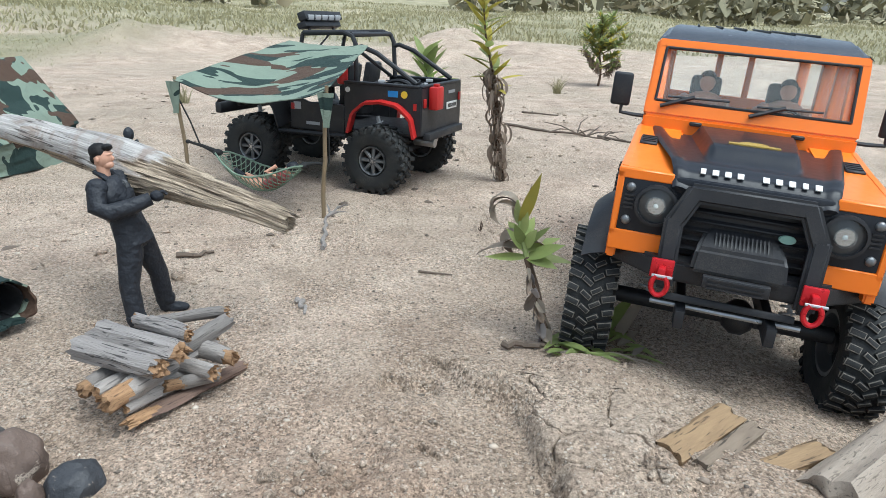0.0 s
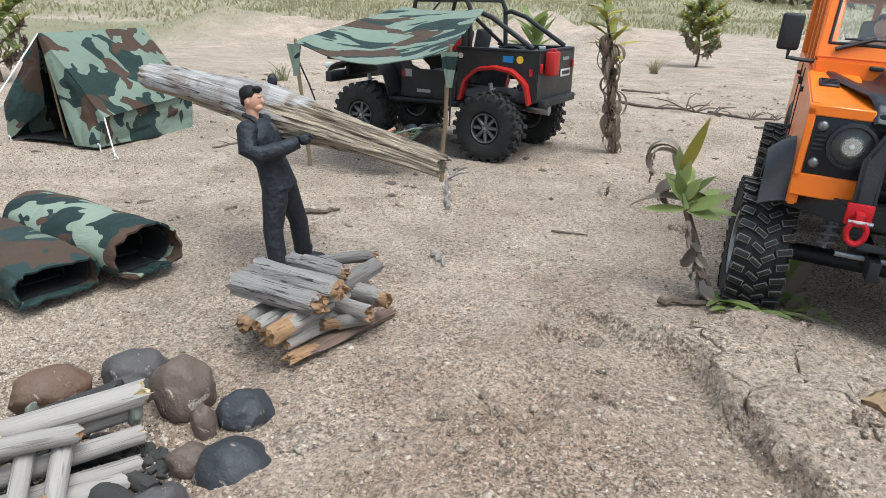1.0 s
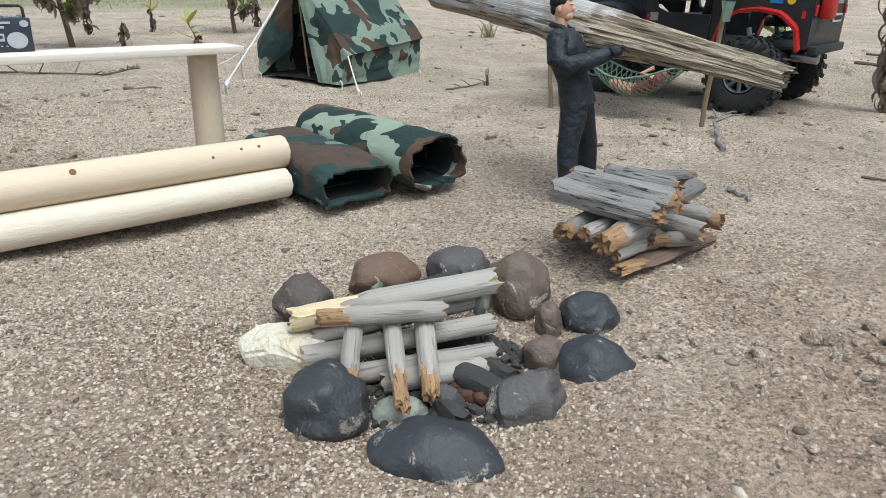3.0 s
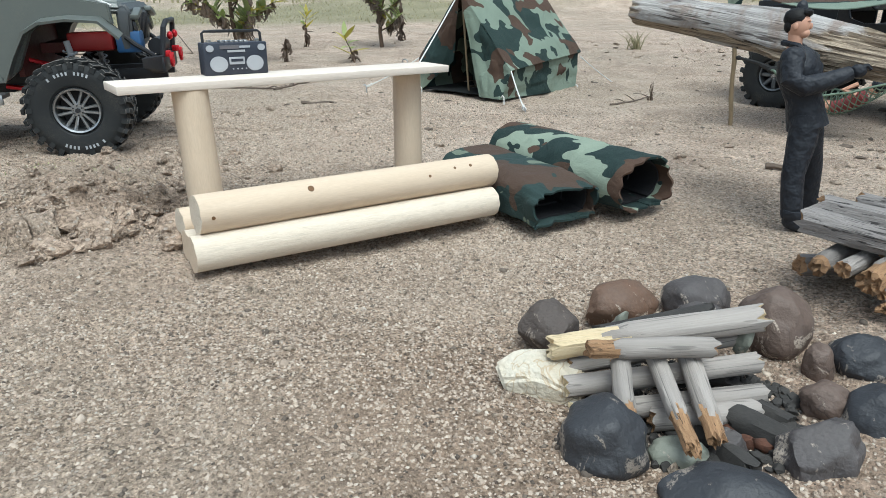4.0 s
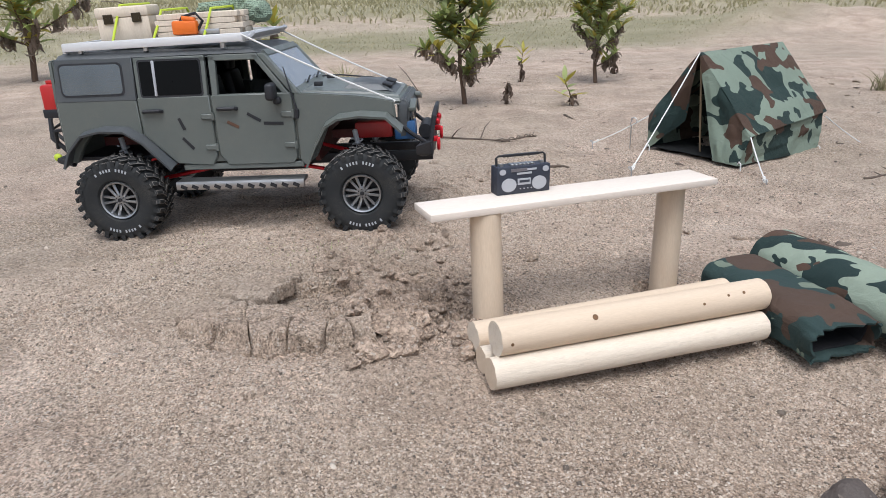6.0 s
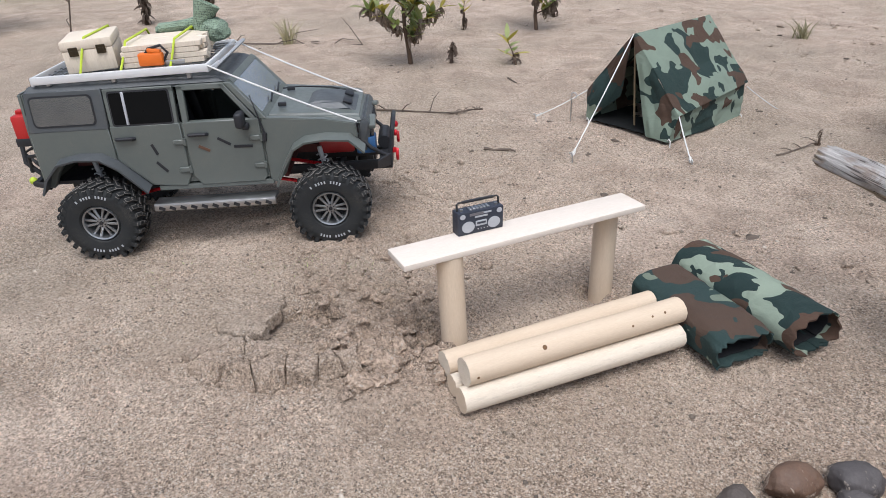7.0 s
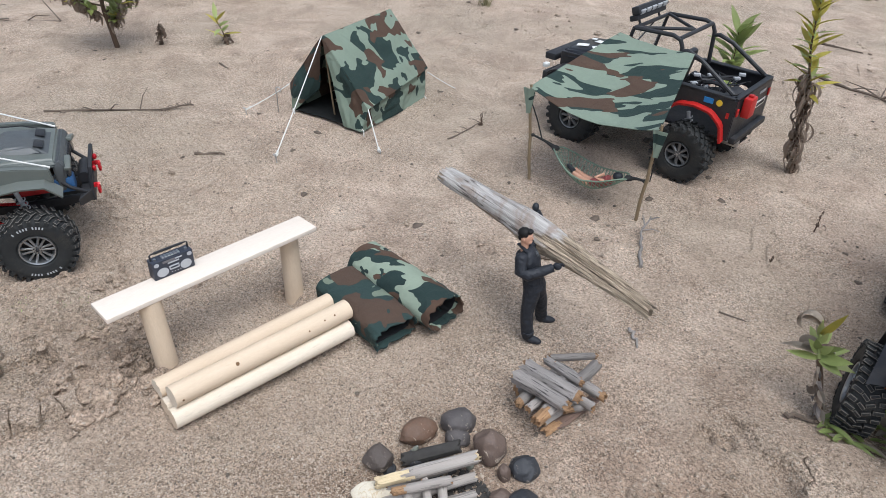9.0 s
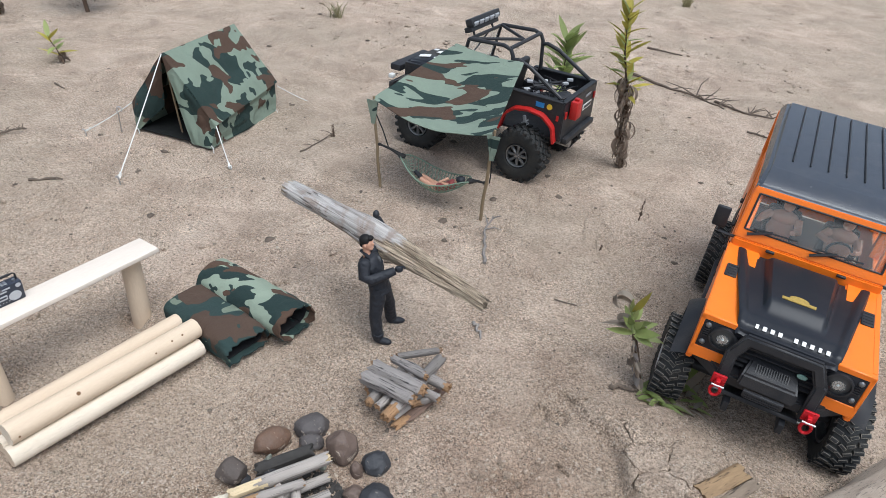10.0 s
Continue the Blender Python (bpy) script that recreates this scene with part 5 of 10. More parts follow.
# ---- grey-green station-wagon model car ----
def grey_car():
    car = thing("model_car", "dark olive four-door off-road model car with loaded white roof rack", "model car", pose(-1.270, 0.480, -0.010, 0, -1.0, 41), group="model cars")
    ax, R, W = 0.168, 0.059, 0.046
    for x in (ax, -ax):
        for s in (1, -1):
            wheel(car, (x, s * 0.110, R), R, W, 0.0265, s, rubber=TYRE, lugs=28, marks=s < 0, edge=EDGE_WORN)
    c = Shape()
    for s in (1, -1):
        c.box((0.01, s * 0.032, 0.088), (0.50, 0.008, 0.014), bev=0.001)
    c.box((0.0, 0, 0.085), (0.15, 0.06, 0.028), bev=0.004)
    part("chassis", c, BLACK, car)
    for x in (ax, -ax):
        a = Shape()
        a.rod((x, -0.10, R), (x, 0.10, R), 0.0075, n=10)
        a.ball((x, 0.015, R), (0.017, 0.016, 0.017), 2)
        part("axle", a, BLACK, car)
        for s in (1, -1):
            spring(car, (x - 0.014, s * 0.066, R + 0.075), (x - 0.002, s * 0.070, R + 0.006), 0.0075)
            lk = Shape()
            lk.rod((x, s * 0.05, R + 0.004), (x - math.copysign(0.10, x), s * 0.04, 0.080), 0.003, n=6)
            lk.rod((x, s * 0.03, R + 0.03), (x - math.copysign(0.07, x), s * 0.055, 0.115), 0.0028, n=6)
            part("link_rod", lk, REDMETAL if s < 0 else BLACK, car)
    inner = Shape()
    for x in (ax, -ax):
        inner.box((x, 0, 0.125), (0.10, 0.09, 0.012))
        inner.box((x - math.copysign(0.066, x), 0, 0.125), (0.006, 0.16, 0.06))
    part("inner_arch", inner, plain("dark_red_chassis", (0.10, 0.012, 0.010), rough=0.6, dust=0.1), car)
    rb = Shape()
    rb.box((ax + 0.012, -0.052, 0.132), (0.052, 0.024, 0.022), bev=0.003)
    part("battery_box", rb, plain("dark_red_box", (0.30, 0.012, 0.012), rough=0.45, dust=0.08), car)
    bb = Shape()
    bb.box((ax + 0.056, -0.050, 0.130), (0.030, 0.026, 0.026), bev=0.003)
    part("control_box", bb, BLUE, car)
    # sides
    HB = 0.095
    for s in (1, -1):
        b = Shape()
        rear = [(-0.244, 0.190), (-0.244, 0.104), (-0.232, 0.104)] + [(x, z) for x, z in wheel_arch(-ax, 0.100, 0.062, 11)[::-1] if z > 0.102] + [(-0.105, 0.100)]
        # rear quarter below the window line
        b.prism([(-0.135, 0.190), (-0.246, 0.190), (-0.248, 0.108), (-0.236, 0.104), (-0.222, 0.128), (-0.206, 0.146), (-0.150, 0.148), (-0.135, 0.140)], s * (HB - 0.010), s * HB, bev=0.0012, seg=1)
        quarter = part("rear_quarter", b, OLIVE, car)
        d1 = Shape()
        d1.prism([(-0.133, 0.192), (-0.133, 0.142), (-0.092, 0.100), (-0.042, 0.096), (-0.034, 0.110), (-0.034, 0.192)], s * (HB - 0.010), s * (HB + 0.0008), bev=0.0014, seg=1)
        rear_door = part("rear_door", d1, OLIVE, car)
        d2 = Shape()
        d2.prism([(-0.031, 0.192), (-0.031, 0.112), (-0.020, 0.096), (0.072, 0.096), (0.078, 0.104), (0.078, 0.192)], s * (HB - 0.010), s * (HB + 0.0008), bev=0.0014, seg=1)
        front_door = part("front_door", d2, OLIVE, car)
        for dr, x in ((rear_door, -0.115), (front_door, -0.012)):
            h = Shape()
            h.tube([(x - 0.012, s * (HB + 0.001), 0.173), (x - 0.010, s * (HB + 0.005), 0.174), (x + 0.012, s * (HB + 0.005), 0.174), (x + 0.014, s * (HB + 0.001), 0.173)], 0.0026, 8)
            part("door_handle", h, BLACK, dr)
        for dr, x in ((rear_door, -0.040), (front_door, 0.070)):
            for z in (0.164, 0.122):
                h = Shape()
                h.box((x, s * (HB + 0.002), z), (0.016, 0.004, 0.007), bev=0.001, seg=1)
                h.rod((x + 0.008, s * (HB + 0.002), z - 0.005), (x + 0.008, s * (HB + 0.002), z + 0.005), 0.0024, n=8)
                part("hinge", h, OLIVE, dr)
        # rubbed marks and stickers
        for dr, x, z, l, a, mt in ((rear_door, -0.077, 0.155, 0.020, 70, BLACK), (rear_door, -0.072, 0.128, 0.024, 50, BLACK), (front_door, -0.006, 0.152, 0.020, 28, plain("brown_sticker", (0.12, 0.06, 0.035), rough=0.6)), (front_door, 0.024, 0.161, 0.024, 32, BLACK), (front_door, 0.050, 0.152, 0.032, 2, BLACK)):
            k = Shape()
            k.box((x, s * (HB + 0.0012), z), (l * 0.85, 0.0008, 0.0042), (0, a, 0), bev=0.0002, seg=1)
            part("sticker", k, mt, dr)
        sill = Shape()
        sill.prism([(-0.085, 0.090), (0.085, 0.090), (0.085, 0.098), (-0.085, 0.098)], s * (HB - 0.012), s * (HB - 0.001), bev=0.001, seg=1)
        part("sill", sill, OLIVE, car)
        inner_layer = Shape()
        inner_layer.prism([(-0.136, 0.190), (-0.136, 0.142), (-0.094, 0.101), (0.080, 0.101), (0.080, 0.190)], s * (HB - 0.009), s * (HB - 0.0035))
        part("door_lining", inner_layer, OLIVE, car)
        # fender behind and above the front wheel
        f = Shape()
        f.prism([(0.081, 0.192), (0.081, 0.100), (0.088, 0.092), (0.104, 0.104), (0.124, 0.146), (0.140, 0.158), (0.205, 0.160), (0.216, 0.152), (0.214, 0.176), (0.170, 0.184)], s * (HB - 0.012), s * HB, bev=0.0014, seg=2)
        fender = part("front_fender", f, OLIVE, car)
        arch = [(0.092, 0.098), (0.106, 0.126), (0.122, 0.152), (0.140, 0.162), (0.170, 0.165), (0.205, 0.162), (0.226, 0.142)]
        fl = Shape()
        fl.sheet(lambda u, v, s=s: (lambda p: (p[0], s * (HB - 0.004 + 0.026 * v), p[1] - 0.004 * v * v))((np.interp(u * 6, range(7), [q[0] for q in arch]), np.interp(u * 6, range(7), [q[1] for q in arch]))), 18, 4, 0.003)
        part("wheel_flare", fl, OLIVE, fender)
        arch2 = [(-0.246, 0.106), (-0.236, 0.128), (-0.214, 0.150), (-0.185, 0.156), (-0.152, 0.154), (-0.128, 0.138), (-0.094, 0.100)]
        fl2 = Shape()
        fl2.sheet(lambda u, v, s=s: (lambda p: (p[0], s * (HB - 0.004 + 0.024 * v), p[1] - 0.004 * v * v))((np.interp(u * 6, range(7), [q[0] for q in arch2]), np.interp(u * 6, range(7), [q[1] for q in arch2]))), 18, 4, 0.003)
        part("wheel_flare", fl2, OLIVE_DARK, quarter)
        # window band: pillars lean in slightly
        lean = Matrix.Translation((0, s * HB, 0.19)) @ Matrix.Rotation(radians(s * 6), 4, "X") @ Matrix.Translation((0, -s * HB, -0.19))

        def upright(name, pts, mat, parent, t0=0.007, t1=0.0, smooth=True):
            q = Shape()
            q.prism(pts, s * (HB - t0), s * (HB - t1), bev=0.0010 if smooth else 0, seg=1, m=lean)
            return part(name, q, mat, parent, smooth=smooth)
        side_top = upright("hard_top_side", [(-0.247, 0.1885), (-0.1335, 0.1885), (-0.1335, 0.2455), (-0.240, 0.2455)], OLIVE_DARK, car, 0.007, -0.0004)
        # door frames
        for dr, x0, x1, slope in ((rear_door, -0.132, -0.035, 0.0), (front_door, -0.030, 0.076, 0.040)):
            upright("window_frame", [(x0, 0.190), (x0 + 0.009, 0.190), (x0 + 0.009, 0.243), (x0, 0.243)], OLIVE, dr)
            upright("window_frame", [(x1 - 0.009, 0.190), (x1, 0.190), (x1 - slope, 0.243), (x1 - 0.009 - slope, 0.243)], OLIVE, dr)
            upright("window_frame", [(x0, 0.236), (x1 - slope * 0.9, 0.236), (x1 - slope, 0.244), (x0, 0.244)], OLIVE, dr, 0.0072)
        upright("window_seal", rounded(-0.236, -0.1475, 0.1955, 0.2395, 0.007), BLACK, side_top, 0.004, -0.0010, False)
        upright("side_window", rounded(-0.2335, -0.150, 0.198, 0.237, 0.006), GLASS_DARK, side_top, 0.003, -0.0016, False)
        upright("window_seal", rounded(-0.1268, -0.0402, 0.1915, 0.2410, 0.004), BLACK, rear_door, 0.004, -0.0006, False)
        # near-black panes fill the open window; cabin shade is in their colour
        upright("side_window", rounded(-0.1245, -0.107, 0.194, 0.2385, 0.003), WINDOW_SHADE, rear_door, 0.003, -0.0011, False)
        upright("window_divider", [(-0.1072, 0.193), (-0.1032, 0.193), (-0.1032, 0.2395), (-0.1072, 0.2395)], GREYPART, rear_door, 0.003, -0.0018)
        upright("side_window", rounded(-0.1030, -0.0425, 0.194, 0.2385, 0.003), WINDOW_SHADE, rear_door, 0.003, -0.0011, False)
        if s > 0:
            upright("side_window", [(-0.022, 0.191), (0.067, 0.191), (0.030, 0.238), (-0.022, 0.238)], GLASS_DARK, car, 0.0065, 0.005, False)
        upright("a_pillar", [(0.078, 0.190), (0.090, 0.190), (0.046, 0.244), (0.036, 0.244)], OLIVE, car, 0.012)
        # rock slider
        st = Shape()
        st.box((0.0, s * 0.108, 0.0775), (0.178, 0.026, 0.005), bev=0.001)
        st.box((0.0, s * 0.120, 0.0735), (0.178, 0.003, 0.010), bev=0.001)
        step_ = part("side_step", st, STEEL, car, "bare metal side step")
        hole = Shape()
        for k in range(11):
            hole.box((-0.078 + k * 0.0156, s * 0.1205, 0.0725), (0.009, 0.003, 0.005), (0, 25, 0))
        part("step_slot", hole, BLACK, step_)
        mir = Shape()
        mir.box((0.056, s * 0.112, 0.196), (0.012, 0.022, 0.022), bev=0.004, seg=3)
        mir.box((0.060, s * 0.102, 0.183), (0.010, 0.012, 0.010), bev=0.003)
        part("mirror", mir, BLACK, car, "black door mirror")
    # hard top
    rf = Shape()
    rf.hull([(0.050, y, 0.241) for y in (0.088, -0.088)] + [(-0.243, y, 0.241) for y in (0.090, -0.090)] + [(0.030, y, 0.251) for y in (0.078, -0.078)] + [(-0.236, y, 0.253) for y in (0.080, -0.080)], bev=0.004, seg=3)
    part("roof", rf, OLIVE_DARK, car, "grey-black hard top")
    bk = Shape()
    bk.prism([(-0.093, 0.104), (0.093, 0.104), (0.093, 0.192), (0.088, 0.244), (-0.088, 0.244), (-0.093, 0.192)], -0.250, -0.243, plane="yz", bev=0.002)
    part("tailgate", bk, OLIVE, car)
    fl = Shape()
    fl.box((-0.08, 0, 0.108), (0.32, 0.165, 0.005))
    fl.box((0.078, 0, 0.150), (0.005, 0.165, 0.085))
    part("cabin_floor", fl, BLACK, car)
    for x in (-0.02, -0.105):
        for s in (1, -1):
            st = Shape()
            st.box((x, s * 0.042, 0.135), (0.045, 0.046, 0.03), bev=0.006)
            st.box((x - 0.022, s * 0.042, 0.178), (0.016, 0.046, 0.07), (0, -10, 0), bev=0.006)
            st.box((x - 0.028, s * 0.042, 0.222), (0.012, 0.028, 0.020), bev=0.005)
            part("seat", st, BLACK, car)
    # windscreen and bonnet
    tilt = Matrix.Translation((0.086, 0, 0.192)) @ Matrix.Rotation(radians(-39), 4, "Y")
    wsf = Shape()
    wsf.prism([(-0.088, -0.004), (0.088, -0.004), (0.088, 0.006), (-0.088, 0.006)], -0.004, 0.002, plane="yz", bev=0.001, m=tilt)
    wsf.prism([(-0.082, 0.060), (0.082, 0.060), (0.082, 0.070), (-0.082, 0.070)], -0.004, 0.002, plane="yz", bev=0.001, m=tilt)
    part("windscreen_frame", wsf, OLIVE, car)
    ws = Shape()
    ws.prism([(-0.083, 0.005), (0.083, 0.005), (0.079, 0.062), (-0.079, 0.062)], -0.0010, 0.0004, plane="yz", m=tilt)
    part("windscreen", ws, plain("reflecting_glass", (0.42, 0.44, 0.47), rough=0.06, metal=0.7, spread=0.03), car, "sky-reflecting windscreen", smooth=False)
    bn = Shape()
    bn.hull([(0.084, y, 0.178) for y in (0.088, -0.088)] + [(0.086, y, 0.192) for y in (0.082, -0.082)] + [(0.226, y, 0.166) for y in (0.070, -0.070)] + [(0.222, y, 0.178) for y in (0.062, -0.062)] + [(0.16, y, 0.187) for y in (0.072, -0.072)], bev=0.004, seg=3)
    bonnet = part("bonnet", bn, OLIVE, car)
    sc = Shape()
    sc.hull([(0.135, y, 0.186) for y in (0.045, -0.045)] + [(0.150, y, 0.195) for y in (0.038, -0.038)] + [(0.190, y, 0.193) for y in (0.034, -0.034)] + [(0.215, y, 0.178) for y in (0.046, -0.046)], bev=0.003)
    part("bonnet_scoop", sc, OLIVE_DARK, bonnet)
    for y in (0.022, -0.022):
        v = Shape()
        v.box((0.200, y, 0.190), (0.014, 0.026, 0.003), (0, 18, 0), bev=0.001)
        part("bonnet_vent", v, BLACK, bonnet)
    ba = Shape()
    ba.tube([(0.225, 0.064, 0.168), (0.170, 0.060, 0.190), (0.120, 0.050, 0.197), (0.092, 0.044, 0.197)], 0.0012, 5)
    ba.box((0.105, 0.045, 0.196), (0.012, 0.006, 0.006), bev=0.001)
    part("bonnet_catch", ba, BLACK, bonnet)
    ba = Shape()
    ba.box((0.105, -0.045, 0.196), (0.012, 0.006, 0.006), bev=0.001)
    part("bonnet_catch", ba, BLACK, bonnet)
    for y in (0.03, -0.03):
        wp = Shape()
        wp.tube([tilt @ Vector((0.004, y, 0.004)), tilt @ Vector((0.005, y + 0.03, 0.010))], 0.0014, 5)
        part("wiper", wp, BLACK, car)
    gr = Shape()
    gr.hull([(0.214, y, 0.118) for y in (0.064, -0.064)] + [(0.228, y, 0.120) for y in (0.062, -0.062)] + [(0.234, y, 0.166) for y in (0.068, -0.068)] + [(0.226, y, 0.177) for y in (0.064, -0.064)] + [(0.216, y, 0.172) for y in (0.068, -0.068)], bev=0.003)
    grille = part("grille", gr, OLIVE_DARK, car)
    for k in range(7):
        sl = Shape()
        sl.box((0.2318, -0.030 + 0.010 * k, 0.146), (0.004, 0.004, 0.034), (0, 8, 0), bev=0.0006, seg=1)
        part("grille_slot", sl, BLACK, grille)
    for s in (1, -1):
        hl = Shape()
        hl.lathe([(0, 0.003), (0.010, 0.002), (0.0125, -0.001)], 24, Matrix.Translation((0.234, s * 0.050, 0.150)) @ Matrix.Rotation(radians(82), 4, "Y"))
        part("headlight", hl, DARKLENS, grille)
        ey = Shape()
        ey.box((0.236, s * 0.050, 0.163), (0.010, 0.034, 0.007), (s * -14, 0, 0), bev=0.002)
        part("headlight_brow", ey, OLIVE, grille)
    # front bumper
    fb = Shape()
    fb.box((0.252, 0, 0.100), (0.020, 0.110, 0.020), bev=0.003)
    fb.tube([(0.258, 0.046, 0.105), (0.264, 0.040, 0.145), (0.266, 0.030, 0.152), (0.266, -0.030, 0.152), (0.264, -0.040, 0.145), (0.258, -0.046, 0.105)], 0.0034, 8)
    for s in (1, -1):
        fb.hull([(0.245, s * 0.055, 0.112), (0.262, s * 0.050, 0.112), (0.262, s * 0.050, 0.092), (0.240, s * 0.085, 0.112), (0.240, s * 0.085, 0.100), (0.246, s * 0.055, 0.090)], bev=0.001, seg=1)
        fb.tube([(0.205, s * 0.055, 0.150), (0.232, s * 0.068, 0.128), (0.252, s * 0.060, 0.112)], 0.003, 8)
    bumper = part("bumper", fb, BLACK, car, "black tube front bumper")
    wnc = Shape()
    wnc.rod((0.250, -0.028, 0.122), (0.250, 0.028, 0.122), 0.010, n=14)
    part("winch", wnc, BLACK, bumper)
    for s in (1, -1):
        k = Shape()
        k.tube([(0.268 + 0.0015, s * 0.042 + 0.006 * math.sin(t), 0.106 - 0.008 * math.cos(t)) for t in [radians(a) for a in range(-150, 151, 25)]], 0.0024, 7)
        k.box((0.264, s * 0.042, 0.113), (0.010, 0.005, 0.008), bev=0.001)
        part("shackle", k, REDMETAL, bumper)
    for y in (0.022, -0.022):
        lt = Shape()
        lt.ball((0.268, y, 0.134), (0.004, 0.0055, 0.0055), 2)
        part("spot_lamp", lt, REDMETAL, bumper)
    # antenna and guy wires
    an = Shape()
    an.tube([(0.082, -0.097, 0.158), (0.084, -0.097, 0.170)], 0.0032, 8)
    an.tube([(0.084, -0.097, 0.168), (0.072, -0.098, 0.226)], [0.0016, 0.0006], 6)
    part("aerial", an, BLACK, car)
    for s in (1, -1):
        wr = Shape()
        a, b2 = Vector((0.018, s * 0.086, 0.268)), Vector((0.205, s * 0.080, 0.178))
        wr.tube([a.lerp(b2, k / 12) + Vector((0, 0, -0.002 * math.sin(math.pi * k / 12))) for k in range(13)], 0.0013, 6)
        wr.rod(b2, b2 + Vector((0.010, 0, -0.005)), 0.0020, n=6)
        part("limb_riser", wr, ROPE, car, "pale braided wire from rack to wing")
    # tail: tyre carrier, jerrycan, lamps
    tc = Shape()
    tc.tube([(-0.262, -0.06, 0.110), (-0.285, -0.06, 0.135), (-0.288, -0.05, 0.165), (-0.288, 0.05, 0.165), (-0.285, 0.06, 0.135), (-0.262, 0.06, 0.110)], 0.0035, 8)
    tc.tube([(-0.252, -0.075, 0.100), (-0.275, -0.07, 0.104), (-0.275, 0.07, 0.104), (-0.252, 0.075, 0.100)], 0.005, 8)
    tc.tube([(-0.262, -0.055, 0.12), (-0.292, -0.045, 0.145), (-0.262, -0.05, 0.160)], 0.003, 7)
    tc.tube([(-0.246, -0.072, 0.150), (-0.275, -0.066, 0.146), (-0.280, -0.060, 0.120)], 0.003, 7)
    rack = part("tail_carrier", tc, BLACK, car)
    lm = Shape()
    lm.ball((-0.280, -0.066, 0.108), (0.006, 0.005, 0.006), 2)
    part("marker_lamp", lm, LIME, rack)
    jc = Shape()
    jc.box((-0.263, -0.066, 0.190), (0.022, 0.034, 0.044), bev=0.004)
    jc.box((-0.263, -0.066, 0.2145), (0.014, 0.010, 0.005), bev=0.001)
    can = part("jerrycan", jc, RED, car, "small red jerrycan on the tailgate")
    jb = Shape()
    jb.box((-0.263, -0.066, 0.173), (0.024, 0.036, 0.012), bev=0.001)
    part("can_holder", jb, BLACK, can)
    return car


def roof_load(m):
    """White rack on the grey car's roof, and what lies on it."""
    r = thing("roof_rack", "white metal roof rack with a mesh floor on the grey car", "roof rack", m)
    z = 0.262
    for s in (1, -1):
        p = Shape()
        p.box((-0.103, s * 0.085, z), (0.245, 0.004, 0.011), (0, -1.2, 0), bev=0.001)
        part("side_rail", p, ALU, r)
        for x in (-0.205, -0.115, -0.010):
            f = Shape()
            f.rod((x, s * 0.080, 0.2515), (x, s * 0.080, z), 0.0035, n=8)
            part("foot", f, STEEL, r)
    for x, zz in ((-0.225, z - 0.004), (0.018, z + 0.002)):
        p = Shape()
        p.box((x, 0, zz), (0.004, 0.172, 0.012), bev=0.001)
        part("end_rail", p, ALU, r)
    mesh = Shape()
    for k in range(13):
        mesh.box((-0.215 + k * 0.0185, 0, z - 0.004 + 0.0006 * k), (0.0018, 0.168, 0.0018))
    for k in range(9):
        mesh.box((-0.103, -0.076 + k * 0.019, z), (0.24, 0.0018, 0.0018), (0, -2.2, 0))
    part("rack_mesh", mesh, STEEL, r)
    bar = Shape()
    bar.box((0.032, 0.0, 0.2665), (0.004, 0.168, 0.011), (0, 48, 0), bev=0.001)
    bar.rod((0.022, 0.075, 0.262), (0.036, 0.075, 0.270), 0.003, n=6)
    bar.rod((0.022, -0.075, 0.262), (0.036, -0.075, 0.270), 0.003, n=6)
    part("wind_deflector", bar, GREYPART, r)
    base = 0.2645
    # chest
    ch = thing("wooden_chest", "small pale pine chest with dark hasps on the rack", "chest", m @ pose(-0.156, -0.022, base, 0, -2.0, 14))
    b = Shape()
    b.box((0, 0, 0.015), (0.066, 0.088, 0.030), bev=0.001)
    part("box_body", b, PINE_PALE, ch)
    l = Shape()
    l.box((0, 0, 0.0370), (0.068, 0.090, 0.014), bev=0.003)
    part("lid", l, PINE_PALE, ch)
    for x in (-0.018, 0.018):
        h = Shape()
        h.box((x, -0.0455, 0.029), (0.012, 0.0018, 0.012), bev=0.0005, seg=1)
        h.box((x, -0.0468, 0.029), (0.006, 0.0012, 0.004))
        part("hasp", h, plain("bronze_hasp", (0.07, 0.055, 0.035), rough=0.4, metal=0.8), ch)
    # planks
    st = thing("plank_bundle", "bundle of pale pine planks strapped on the rack", "plank bundle", m @ pose(-0.050, -0.020, base + 0.002, 0, -1.0, 6))
    k = 0
    for j in range(4):
        for i in range(5):
            q = Shape()
            q.box((0.003 * math.sin(k * 1.7), -0.036 + i * 0.0185, 0.004 + j * 0.0075), (0.110 + 0.006 * math.sin(k * 2.9), 0.0178, 0.0070), bev=0.0006, seg=1)
            part("plank", q, PINE_PALE, st)
            k += 1
    # straps
    for x in (-0.153, -0.098, -0.030):
        top = base + (0.0455 if x < -0.12 else 0.037)
        s = Shape()
        s.tube([(x - 0.004, -0.084, base - 0.002), (x, -0.068, top - 0.018), (x + 0.004, -0.060, top), (x + 0.004, 0.028, top + 0.001), (x, 0.074, base)], 0.0017, 6)
        solo("strap", s, LIME, "thin lime-yellow elastic strap over the load", "strap", m, group="load straps")
    # chainsaw
    cs = thing("toy_chainsaw", "tiny orange toy chainsaw tied beside the planks", "chainsaw", m @ pose(-0.058, -0.0755, base + 0.004, 0, 0, 0))
    b = Shape()
    b.box((0, 0, 0.010), (0.034, 0.012, 0.018), bev=0.003)
    b.box((0.006, 0, 0.021), (0.018, 0.010, 0.006), (0, 10, 0), bev=0.002)
    part("engine_body", b, plain("orange_toy_plastic", (0.80, 0.17, 0.015), rough=0.4), cs)
    g = Shape()
